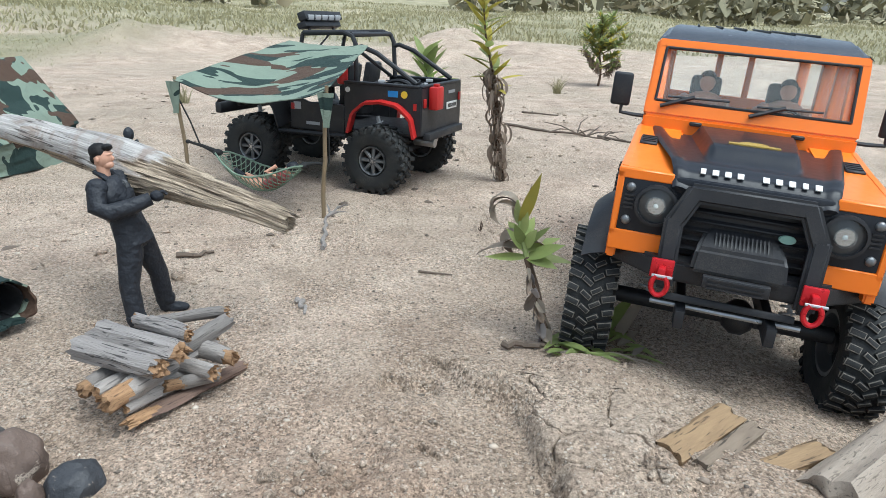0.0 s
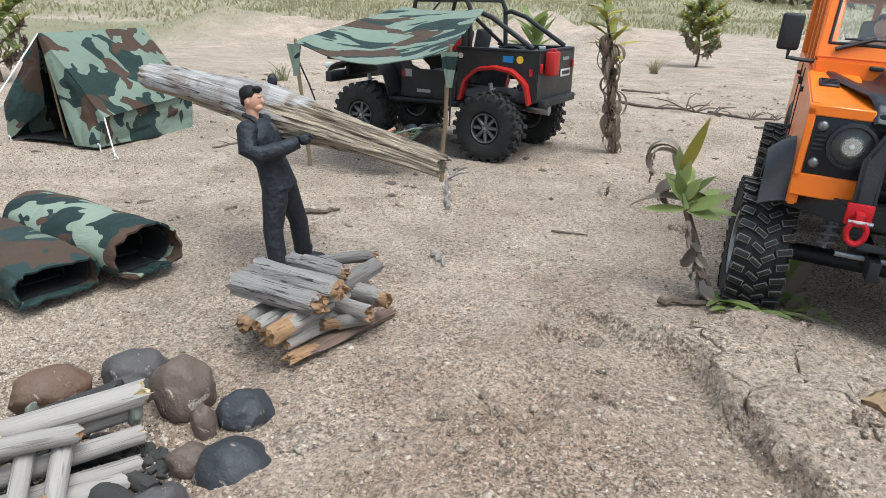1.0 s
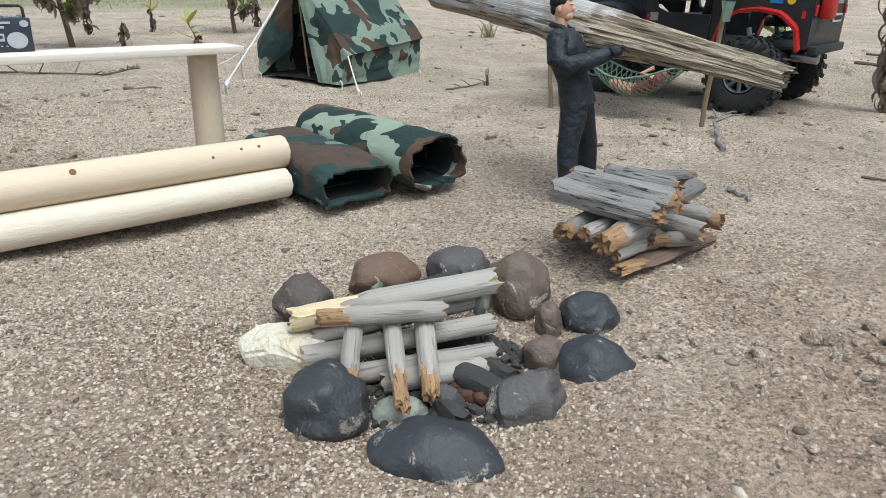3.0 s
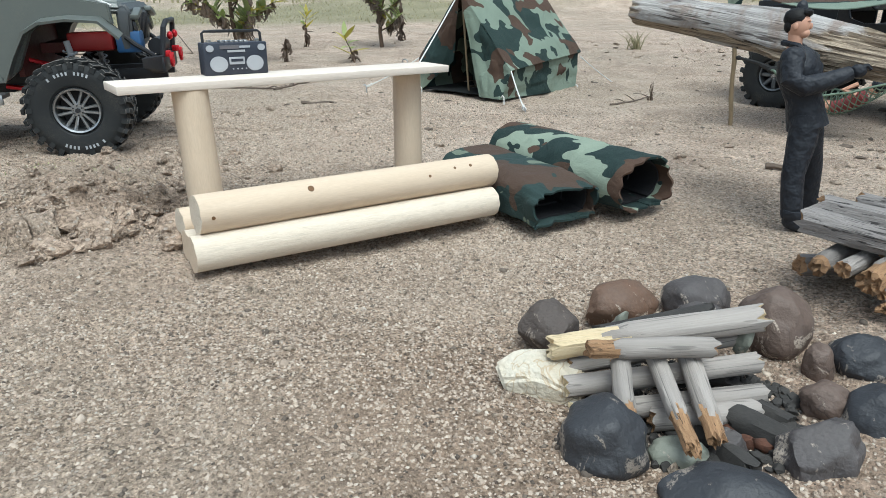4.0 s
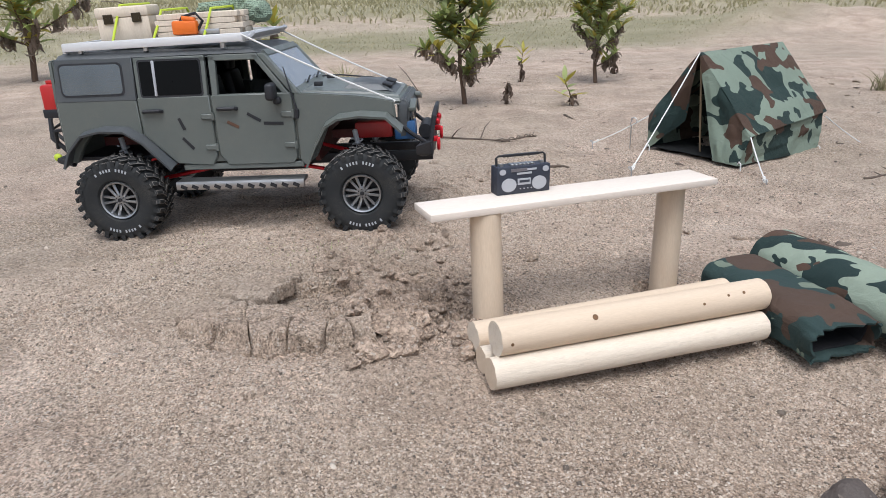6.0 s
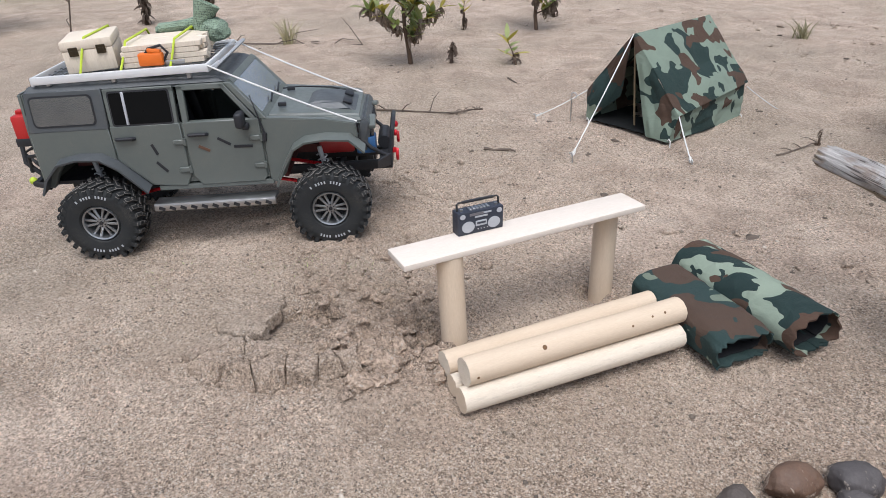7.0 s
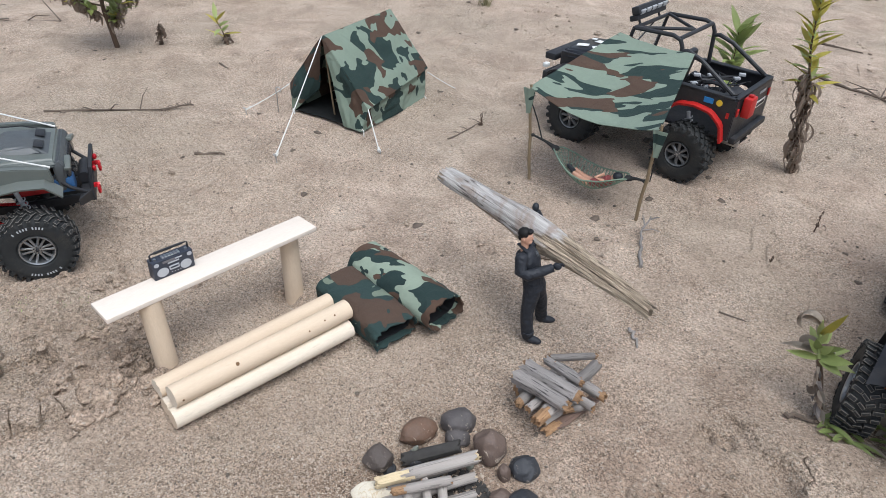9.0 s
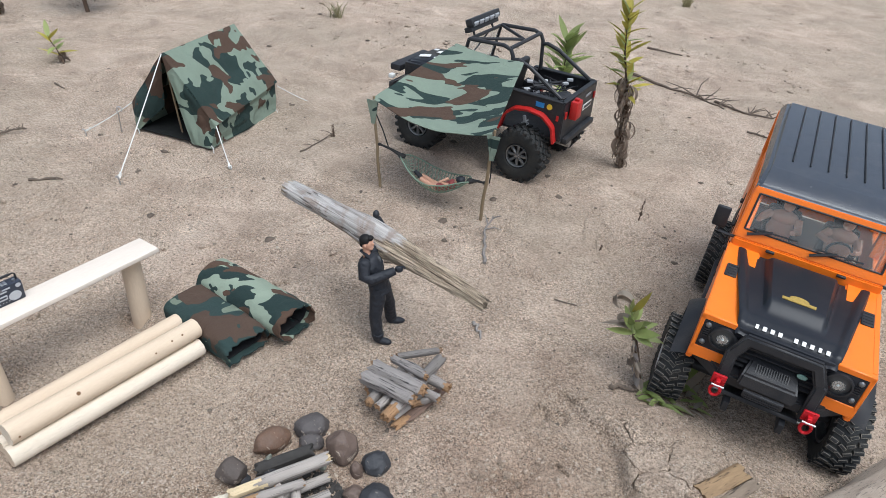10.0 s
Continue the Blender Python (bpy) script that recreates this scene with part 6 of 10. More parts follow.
    g.tube([(0.016, 0, 0.006), (0.024, 0, 0.018), (0.016, 0, 0.028), (-0.002, 0, 0.024), (-0.012, 0, 0.010)], 0.0020, 6)
    part("grip", g, BLACK, cs)
    bl = Shape()
    bl.box((0.030, 0, 0.004), (0.030, 0.002, 0.007), bev=0.0008)
    part("guide_bar", bl, STEEL, cs)
    # rolled netting
    nt = Shape()
    random.seed(8)
    for j in range(9):
        a = j * 0.7
        nt.tube([(-0.075 + 0.012 * math.sin(a), 0.038 + 0.004 * j - 0.012, base + 0.034 + 0.004 * math.cos(a * 2)), (-0.02, 0.040 + 0.003 * math.cos(a), base + 0.040 + 0.004 * math.sin(a)), (0.004 + 0.005 * math.cos(a), 0.036 + 0.006 * math.sin(a), base + 0.030)], [0.006, 0.008, 0.005], 7)
    nt.lathe([(0.006, -0.018), (0.012, 0.0), (0.020, 0.026), (0.018, 0.027), (0.008, 0.004)], 18, pose(-0.010, 0.030, base + 0.046, 0, 28, 20))
    nt.ball((0.006, 0.034, base + 0.030), (0.022, 0.026, 0.018), 3, 0.25, 2.5, 4)
    n = Net("loose_green_net")
    w = n.mix(n.ramp(n.voro(420, "Distance", 0.35), [(0.25, (0, 0, 0)), (0.45, (1, 1, 1))]), (0.06, 0.085, 0.065), (0.26, 0.34, 0.25))
    solo("rolled_net", nt, n.finish(w, 0.9, 0, n.voro(420, "Distance", 0.35), 0.002), "bunched green camouflage netting on the rack", "netting", m)


# ---- black open model car ----
def black_car():
    car = thing("model_car", "dusty black open-top off-road model car with red arches and roll cage", "model car", pose(-0.196, 1.453, -0.028, 0, 0, 157), group="model cars")
    ax, R, W = 0.137, 0.064, 0.052
    for x in (ax, -ax):
        for s in (1, -1):
            wheel(car, (x, s * 0.108, R), R, W, 0.0275, s, rubber=TYRE, lugs=22, spokes=8, double=False, rim_mat=RIM_DARK)
    c = Shape()
    for s in (1, -1):
        c.box((0.0, s * 0.036, 0.098), (0.42, 0.008, 0.014), bev=0.001)
    c.box((0.0, 0, 0.094), (0.15, 0.06, 0.026), bev=0.004)
    part("chassis", c, BLACK, car)
    for x in (ax, -ax):
        a = Shape()
        a.rod((x, -0.10, R), (x, 0.10, R), 0.008, n=10)
        a.ball((x, 0.015, R), (0.018, 0.017, 0.018), 2)
        part("axle", a, BLACK, car)
        for s in (1, -1):
            spring(car, (x + 0.02, s * 0.07, R + 0.075), (x, s * 0.075, R + 0.004), 0.008)
    ex = Shape()
    ex.rod((-0.19, 0.055, 0.098), (-0.232, 0.055, 0.096), 0.009, n=12)
    ex.rod((-0.15, 0.02, 0.090), (-0.20, -0.03, 0.090), 0.006, n=10)
    part("exhaust", ex, STEEL, car)
    HB = 0.098
    for s in (1, -1):
        b = Shape()
        b.prism([(-0.215, 0.200), (-0.215, 0.112), (-0.208, 0.110), (-0.200, 0.150), (-0.170, 0.168), (-0.105, 0.168), (-0.082, 0.150), (-0.076, 0.110), (-0.060, 0.104), (-0.060, 0.200)], s * (HB - 0.008), s * HB, bev=0.0014, seg=1)
        side = part("tub_side", b, TUBBLACK, car)
        d = Shape()
        d.prism([(-0.060, 0.158), (-0.060, 0.104), (0.062, 0.104), (0.062, 0.195), (0.050, 0.195), (0.040, 0.165), (0.020, 0.158)], s * (HB - 0.008), s * HB, bev=0.0014, seg=1)
        part("door_opening", d, TUBBLACK, car)
        f = Shape()
        f.prism([(0.062, 0.195), (0.062, 0.110), (0.078, 0.108), (0.090, 0.150), (0.110, 0.166), (0.205, 0.162), (0.210, 0.150), (0.218, 0.150), (0.218, 0.190)], s * 0.062, s * 0.072, bev=0.0014, seg=1)
        part("cowl_side", f, TUBBLACK, car)
        arch = [(-0.213, 0.112), (-0.204, 0.148), (-0.176, 0.170), (-0.140, 0.175), (-0.104, 0.170), (-0.080, 0.150), (-0.070, 0.112)]
        fl = Shape()
        fl.sheet(lambda u, v, s=s, arch=arch: (np.interp(u * 6, range(7), [q[0] for q in arch]), s * (HB - 0.004 + 0.018 * v), np.interp(u * 6, range(7), [q[1] for q in arch]) - 0.003 * v * v), 20, 3, 0.005)
        part("wheel_flare", fl, RED, side, "red rear wheel arch")
        arch2 = [(0.074, 0.110), (0.086, 0.150), (0.108, 0.168), (0.150, 0.172), (0.196, 0.166), (0.214, 0.158), (0.222, 0.148)]
        fl = Shape()
        fl.sheet(lambda u, v, s=s, arch2=arch2: (np.interp(u * 6, range(7), [q[0] for q in arch2]), s * (0.068 + 0.055 * v), np.interp(u * 6, range(7), [q[1] for q in arch2]) - 0.003 * v * v), 20, 4, 0.003)
        part("front_fender", fl, TUBBLACK, car)
        # stickers
        for x, z, sx, sz, mt in ((-0.163, 0.186, 0.020, 0.011, STICKER_BLUE), (-0.186, 0.186, 0.013, 0.014, YELLOW), (0.045, 0.150, 0.016, 0.014, GREYPART), (0.055, 0.148, 0.008, 0.012, RED), (-0.068, 0.188, 0.010, 0.010, WHITE), (0.010, 0.118, 0.030, 0.006, GREYPART), (-0.208, 0.165, 0.006, 0.012, RED)):
            k = Shape()
            if abs(sx - sz) < 0.0015:
                k.rod((x, s * (HB - 0.001), z), (x, s * (HB + 0.0012), z), sx / 2, n=20)
            else:
                k.box((x, s * (HB + 0.0006), z), (sx, 0.0012, sz))
            part("sticker", k, mt, side)
        ro = Shape()
        ro.rod((-0.070, s * 0.112, 0.102), (0.080, s * 0.112, 0.100), 0.004, n=8)
        for x in (-0.05, 0.06):
            ro.rod((x, s * 0.112, 0.101), (x, s * 0.05, 0.100), 0.003, n=8)
        part("rock_slider", ro, BLACK, car)
    fl = Shape()
    fl.box((-0.07, 0, 0.112), (0.28, 0.185, 0.005))
    part("tub_floor", fl, BLACK, car)
    tg = Shape()
    tg.prism([(-HB, 0.112), (HB, 0.112), (HB, 0.200), (-HB, 0.200)], -0.221, -0.212, plane="yz", bev=0.0016)
    tail = part("tailgate", tg, TUBBLACK, car)
    cap = Shape()
    for s in (1, -1):
        cap.box((-0.137, s * (HB - 0.007), 0.2015), (0.156, 0.016, 0.004), bev=0.001)
    cap.box((-0.2155, 0, 0.2015), (0.012, 0.19, 0.004), bev=0.001)
    part("tub_rim", cap, BLACK, car)
    pl = Shape()
    pl.box((-0.2225, -0.045, 0.158), (0.0016, 0.052, 0.014), bev=0.0004, seg=1)
    plate = part("number_plate", pl, WHITE, tail, "white plate with unreadable dark marks")
    mk = Shape()
    for k in range(7):
        mk.box((-0.2236, -0.064 + k * 0.0064, 0.158), (0.0008, 0.0036, 0.007))
    part("plate_mark", mk, BLACK, plate)
    dc = Shape()
    for k in range(6):
        dc.box((-0.2222, -0.030 - k * 0.006, 0.184), (0.0010, 0.0036, 0.006))
    part("tail_marks", dc, GREYPART, tail)
    jc = Shape()
    jc.box((-0.232, 0.056, 0.180), (0.018, 0.032, 0.042), bev=0.003)
    jc.box((-0.232, 0.056, 0.2035), (0.010, 0.010, 0.005), bev=0.001)
    part("jerrycan", jc, RED, car, "red jerrycan on the tailgate")
    fe = Shape()
    fe.rod((-0.050, HB - 0.012, 0.196), (-0.050, HB - 0.012, 0.242), 0.0105, n=16, bev=0.002)
    part("extinguisher", fe, RED, car, "small red cylinder by the seats")
    for s in (1, -1):
        tl = Shape()
        tl.box((-0.2225, s * 0.086, 0.172), (0.003, 0.010, 0.016), bev=0.001)
        part("tail_lamp", tl, RED, tail)
    bp = Shape()
    bp.box((-0.226, 0, 0.110), (0.014, 0.17, 0.014), bev=0.002)
    part("rear_bumper", bp, BLACK, car)
    # bonnet, grille, front bumper
    bn = Shape()
    bn.hull([(0.058, y, 0.182) for y in (0.082, -0.082)] + [(0.058, y, 0.208) for y in (0.066, -0.066)] + [(0.220, y, 0.174) for y in (0.074, -0.074)] + [(0.212, y, 0.196) for y in (0.058, -0.058)] + [(0.135, y, 0.2045) for y in (0.064, -0.064)] + [(0.222, y, 0.186) for y in (0.070, -0.070)], bev=0.006, seg=4)
    bonnet = part("bonnet", bn, GLOSSBLACK, car, "dusty black bonnet with pale stickers")
    random.seed(5)
    for x, y, l, w, a, mt in ((0.186, 0.030, 0.028, 0.018, 20, WHITE), (0.160, -0.014, 0.034, 0.018, -15, WHITE), (0.150, 0.030, 0.018, 0.013, 40, WHITE), (0.118, -0.030, 0.026, 0.013, 10, plain("mint_sticker", (0.35, 0.62, 0.58), rough=0.6)), (0.130, 0.010, 0.020, 0.014, 60, plain("pink_sticker", (0.6, 0.35, 0.38), rough=0.6)), (0.190, -0.030, 0.012, 0.010, 5, WHITE)):
        k = Shape()
        k.box((x, y, 0.2090 - (x - 0.06) * (0.045 if x < 0.135 else 0.065) + (0.0 if x < 0.135 else 0.0015)), (l, w, 0.0012), (0, 4.2, a))
        part("sticker", k, mt, bonnet)
    g = Shape()
    g.box((0.217, 0, 0.160), (0.010, 0.125, 0.056), bev=0.003)
    grille = part("grille", g, BLACK, car)
    for s in (1, -1):
        hl = Shape()
        hl.ball((0.223, s * 0.046, 0.166), (0.004, 0.012, 0.012), 2)
        part("headlight", hl, LAMPGLASS, grille)
    fb = Shape()
    fb.box((0.238, 0, 0.130), (0.016, 0.20, 0.022), bev=0.003)
    fb.box((0.245, 0, 0.170), (0.030, 0.150, 0.016), bev=0.003)
    part("bumper", fb, BLACK, car)
    mk = Shape()
    mk.box((0.246, 0.086, 0.152), (0.012, 0.016, 0.010), bev=0.002)
    part("front_marker", mk, WHITE, car)
    # windscreen frame and cage
    wf = Shape()
    for s in (1, -1):
        wf.rod((0.058, s * 0.080, 0.200), (0.040, s * 0.080, 0.284), 0.0042, n=8)
    wf.rod((0.040, 0.080, 0.284), (0.040, -0.080, 0.284), 0.0042, n=8)
    wf.rod((0.057, 0.080, 0.206), (0.057, -0.080, 0.206), 0.0042, n=8)
    wf.rod((0.050, 0.030, 0.245), (0.040, -0.02, 0.284), 0.002, n=6)
    part("windscreen_frame", wf, BLACK, car)
    ws = Shape()
    ws.hull([(0.0565, y, 0.208) for y in (0.076, -0.076)] + [(0.0412, y, 0.281) for y in (0.076, -0.076)] + [(0.0560, y, 0.208) for y in (0.076, -0.076)] + [(0.0407, y, 0.281) for y in (0.076, -0.076)])
    g2 = part("windscreen", ws, GLASS, car, smooth=False)
    g2.visible_shadow = False
    cg = Shape()
    r = 0.0046
    for s in (1, -1):
        cg.tube([(0.038, s * 0.080, 0.286), (-0.050, s * 0.080, 0.290), (-0.068, s * 0.080, 0.284), (-0.075, s * 0.080, 0.270), (-0.078, s * 0.082, 0.200)], r, 9)
        cg.tube([(-0.074, s * 0.080, 0.262), (-0.088, s * 0.080, 0.266), (-0.120, s * 0.081, 0.256), (-0.204, s * 0.084, 0.205)], r, 9)
    cg.rod((-0.066, 0.080, 0.286), (-0.066, -0.080, 0.286), r, n=9)
    cg.rod((0.036, 0.076, 0.286), (-0.060, 0.0, 0.288), r * 0.8, n=8)
    cg.rod((0.036, -0.076, 0.286), (-0.060, 0.0, 0.288), r * 0.8, n=8)
    cg.rod((-0.076, 0.080, 0.262), (-0.078, -0.06, 0.205), r * 0.8, n=8)
    part("roll_cage", cg, BLACK, car, "black tubular roll cage")
    lb = Shape()
    lb.box((0.052, 0, 0.299), (0.020, 0.132, 0.012), (0, 22, 0), bev=0.002)
    lb.box((0.050, 0, 0.3155), (0.018, 0.136, 0.017), (0, 22, 0), bev=0.002)
    lb.rod((0.044, 0.045, 0.284), (0.050, 0.045, 0.296), 0.003, n=6)
    lb.rod((0.044, -0.045, 0.284), (0.050, -0.045, 0.296), 0.003, n=6)
    bar = part("light_bar", lb, BLACK, car, "black roof light bar")
    for k in range(5):
        q = Shape()
        q.box((0.0405, -0.050 + 0.025 * k, 0.3135), (0.004, 0.019, 0.010), (0, -12, 0), bev=0.001)
        part("lamp", q, GREYPART, bar)
    # seats, wheel, gear in the bed
    for s in (1, -1):
        st = Shape()
        st.box((-0.010, s * 0.042, 0.140), (0.050, 0.052, 0.034), bev=0.006)
        st.box((-0.042, s * 0.042, 0.190), (0.016, 0.052, 0.085), (0, -10, 0), bev=0.006)
        part("seat", st, BLACK, car)
    sw = Shape()
    sw.tube([(0.030 + 0.006 * math.sin(a), 0.042 + 0.019 * math.cos(a), 0.196 + 0.017 * math.sin(a)) for a in [radians(k * 24) for k in range(16)]], 0.0022, 6)
    sw.box((0.050, 0, 0.190), (0.02, 0.18, 0.03), bev=0.004)
    part("dashboard", sw, BLACK, car)
    random.seed(12)
    cl = Shape()
    for k in range(10):
        cl.box((random.uniform(-0.19, -0.09), random.uniform(-0.07, 0.07), random.uniform(0.135, 0.190)), (random.uniform(0.015, 0.045), random.uniform(0.015, 0.04), random.uniform(0.012, 0.022)), (random.uniform(-15, 15), random.uniform(-15, 15), random.uniform(0, 90)), bev=0.002)
    for k in range(9):
        a = [Vector((random.uniform(-0.195, -0.085), random.uniform(-0.08, 0.08), random.uniform(0.180, 0.204))) for _ in range(4)]
        cl.tube(a, 0.0016, 5)
    part("control_unit", cl, BLACK, car)
    for k in range(7):
        cm = Shape()
        cm.box((random.uniform(-0.19, -0.09), random.uniform(-0.07, 0.07), random.uniform(0.190, 0.202)), (0.014, 0.009, 0.006), (0, 0, random.uniform(0, 90)), bev=0.001)
        part("plug", cm, GREYPART, car)
    sp = Shape()
    sp.tube([(-0.15 + 0.024 * math.cos(a) , 0.048, 0.196 + 0.010 * math.sin(a)) for a in [radians(k * 20) for k in range(19)]], 0.004, 6)
    part("cable_chain", sp, BLACK, car)
    return car


orange = orange_car()
seated_doll(orange.matrix_basis, -0.042, 0.042, 0.155, False)
seated_doll(orange.matrix_basis, -0.042, -0.042, 0.155, True)
grey = grey_car()
roof_load(grey.matrix_basis)
black_car()


# ---- bench and radio ----
def along(a, b, k):
    return Vector(a).lerp(Vector(b), k)


def bench():
    b = thing("plank_bench", "pale planed plank on two round pine posts set in the sand", "bench", pose(-0.729, 0.496, -0.02))
    t = Shape()
    ax, n = Vector((0.139, 0.294, -0.004)), Vector((0.041, -0.019, 0)).normalized()
    ln = ax.length
    t.box((0, 0, 0), (0.046, 0.007, ln), bev=0.0008)
    z = ax.normalized()
    m = Matrix.Identity(4)
    up = n.cross(z) * -1
    if up.z < 0:
        up = -up
    for i, v in enumerate((n, up, z)):
        for j in range(3):
            m[j][i] = v[j]
    m.translation = Vector((-0.729, 0.4965, 0.1140)) - up * 0.0035
    top = part("plank_top", t, PLANK, b)
    top.matrix_basis = b.matrix_basis.inverted() @ m
    for (x, y), h in (((-0.758, 0.398), 0.1080), ((-0.684, 0.622), 0.1050)):
        p = Shape()
        low = ground_at(x, y) - 0.02
        p.rod((0, 0, 0), (0, 0, h - low), 0.0155, 0.0150, n=28, bev=0.0008)
        post = part("post", p, PINE, b)
        post.matrix_basis = b.matrix_basis.inverted() @ pose(x, y, low, -1.2, -3.2 if y < 0.5 else -0.8, 0)
    return b


def radio():
    l, r = Vector((-0.771, 0.427, 0)), Vector((-0.745, 0.479, 0))
    mid, d = (l + r) / 2, (r - l)
    yaw = math.degrees(math.atan2(d.y, d.x))
    m = pose(mid.x - 0.009, mid.y + 0.0045, 0.1146, 0, 0.7, yaw) @ Matrix.Diagonal((1, 1, 0.85, 1))
    b = thing("toy_radio", "tiny navy-black toy cassette radio standing on the bench", "radio", m)
    w, h, dp = 0.058, 0.033, 0.016
    s = Shape()
    s.box((0, 0, h / 2), (w, dp, h), bev=0.0012)
    part("radio_case", s, RADIO_BODY, b)
    for x in (-0.0165, 0.0165):
        s = Shape()
        s.rod((x, -dp / 2 + 0.001, 0.0115), (x, -dp / 2 - 0.0010, 0.0115), 0.0080, n=28, bev=0.0003)
        part("speaker", s, GREYPART, b, "pale grey round speaker")
        s = Shape()
        x2 = x * 1.42
        s.rod((x2, -dp / 2 + 0.001, 0.0275), (x2, -dp / 2 - 0.0008, 0.0275), 0.0034, n=20)
        part("tweeter", s, GREYPART, b)
    s = Shape()
    s.box((0, -dp / 2 - 0.0003, 0.0145), (0.014, 0.0014, 0.0075), bev=0.0003, seg=1)
    deck = part("cassette_door", s, GREYPART, b)
    s = Shape()
    for x in (-0.003, 0.003):
        s.rod((x, -dp / 2 - 0.0008, 0.015), (x, -dp / 2 - 0.0014, 0.015), 0.0011, n=10)
    s.box((0, -dp / 2 - 0.001, 0.0150), (0.011, 0.0005, 0.0028))
    part("cassette_reel", s, RADIO_BODY, deck)
    s = Shape()
    s.box((-0.006, -dp / 2 - 0.0002, 0.0285), (0.017, 0.0012, 0.0035))
    part("tuning_scale", s, plain("grey_dial", (0.16, 0.15, 0.16), rough=0.4), b)
    for x, ww in ((0.008, 0.010), (0.0, 0.016)):
        s = Shape()
        s.box((x, -dp / 2 - 0.0002, 0.0243 if ww > 0.012 else 0.0285), (ww, 0.0012, 0.0022))
        part("label_strip", s, GREYPART, b)
    for k in range(6):
        s = Shape()
        s.box((-0.011 + k * 0.0044, -0.001, h + 0.0006), (0.0034, 0.008, 0.0024), bev=0.0004, seg=1)
        part("key", s, STEEL, b)
    for x in (-0.022, 0.022):
        s = Shape()
        s.rod((x, -0.002, h), (x, -0.002, h + 0.0028), 0.0020, n=12)
        part("knob", s, STEEL, b)
    s = Shape()
    s.tube([(-0.0265, 0, h - 0.003), (-0.0265, 0.001, h + 0.009), (-0.0245, 0.001, h + 0.011), (0.0245, 0.001, h + 0.011), (0.0265, 0.001, h + 0.009), (0.0265, 0, h - 0.003)], 0.0013, 6)
    s.box((0, 0.001, h + 0.011), (0.040, 0.0036, 0.0030), bev=0.0006)
    part("grip", s, BLACK, b)
    for k in range(5):
        s = Shape()
        s.rod((-0.004 + 0.004 * k, -dp / 2, 0.0062), (-0.004 + 0.004 * k, -dp / 2 - 0.001, 0.0062), 0.0007, n=6)
        part("socket", s, GREYPART, b)


# ---- logs, sticks, driftwood ----
def log_shape(length, r, n=28, rough=0.03, seed=0, broken=0.0, rings=18, taper=1.0, bend=0.0, flat=1.0, raw=0.0):
    """A log along z from 0 to length: slot 0 the bark or side, slot 1 the ends. broken: how ragged the ends are;
    raw: the share at the start that is torn down to bare wood (below 0: at the far end)."""
    s = Shape()
    rows = []

    def bare(k, c):
        k = k if raw > 0 else 1 - k
        return raw != 0 and k < abs(raw) * (1 + 0.55 * noise.noise(Vector((c.x * 1.4 + seed, c.y * 1.4, seed))))
    for i in range(rings + 1):
        k = i / rings
        rr = r * (1 + (taper - 1) * k)
        ring = []
        for j in range(n):
            a = 2 * math.pi * j / n
            c = Vector((math.cos(a), math.sin(a), 0))
            q = 1 + rough * (noise.noise(Vector((c.x * 2.2, c.y * 2.2, k * length / r * 0.22 + seed * 3.3))) + 0.6 * noise.noise(Vector((c.x * 7, c.y * 7, k * 1.1 + seed))))
            z = k * length
            if bare(k, c):
                q *= 0.80 + 0.16 * noise.noise(Vector((c.x * 3.5 + seed, c.y * 3.5, k * 9)))
            if broken and i in (0, rings):
                z += broken * r * noise.noise(Vector((c.x * 2.5 + seed, c.y * 2.5, i))) * (1.5 if i else 1.2)
            off = bend * math.sin(k * math.pi) + 0.25 * bend * math.sin(k * 7 + seed)
            ring.append((Vector((c.x * rr * q + off, c.y * rr * q * flat, z)), bare(k, c)))
        rows.append(ring)
    for slot in (0, 1):
        tmp, made = bmesh.new(), {}

        def vert(i, j):
            if (i, j) not in made:
                made[i, j] = tmp.verts.new(rows[i][j][0])
            return made[i, j]
        for i in range(rings):
            for j in range(n):
                if int(rows[i][j][1] and rows[i + 1][j][1]) == slot:
                    tmp.faces.new((vert(i, j), vert(i, (j + 1) % n), vert(i + 1, (j + 1) % n), vert(i + 1, j)))
        s.mi = slot
        s.take(tmp)
    for i, flip in ((0, True), (rings, False)):
        cap = bmesh.new()
        zc = 0 if flip else length
        prev, outer = None, []
        shrink = 0.84 if bare(0 if flip else 1, Vector((0, 0, 0))) else 1.0
        for f in (1.0, 0.6, 0.25):
            cur = []
            for j in range(n):
                a = 2 * math.pi * j / n
                rr = r * shrink * (taper if not flip else 1)
                c = Vector((math.cos(a), math.sin(a), 0))
                q = 1 + rough * (noise.noise(Vector((c.x * 2.2, c.y * 2.2, (0 if flip else 1) * length / r * 0.22 + seed * 3.3))) + 0.6 * noise.noise(Vector((c.x * 7, c.y * 7, (0 if flip else 1) * 1.1 + seed))))
                z = zc + broken * r * (noise.noise(Vector((c.x * 2.5 * f + seed, c.y * 2.5 * f, 0 if flip else rings))) * (1.2 if flip else 1.5) + (1 - f) * 0.18 * noise.noise(Vector((c.x * 4 + seed, c.y * 7, 3))))
                off = 0.25 * bend * math.sin((0 if flip else 7) + seed)
                cur.append(cap.verts.new((c.x * rr * q * f + off, c.y * rr * q * f * flat, z)))
            if prev:
                for j in range(n):
                    fc = (prev[j], prev[(j + 1) % n], cur[(j + 1) % n], cur[j])
                    cap.faces.new(fc if not flip else fc[::-1])
            prev = cur
        cap.faces.new(prev if not flip else prev[::-1])
        s.take(cap)
    return s


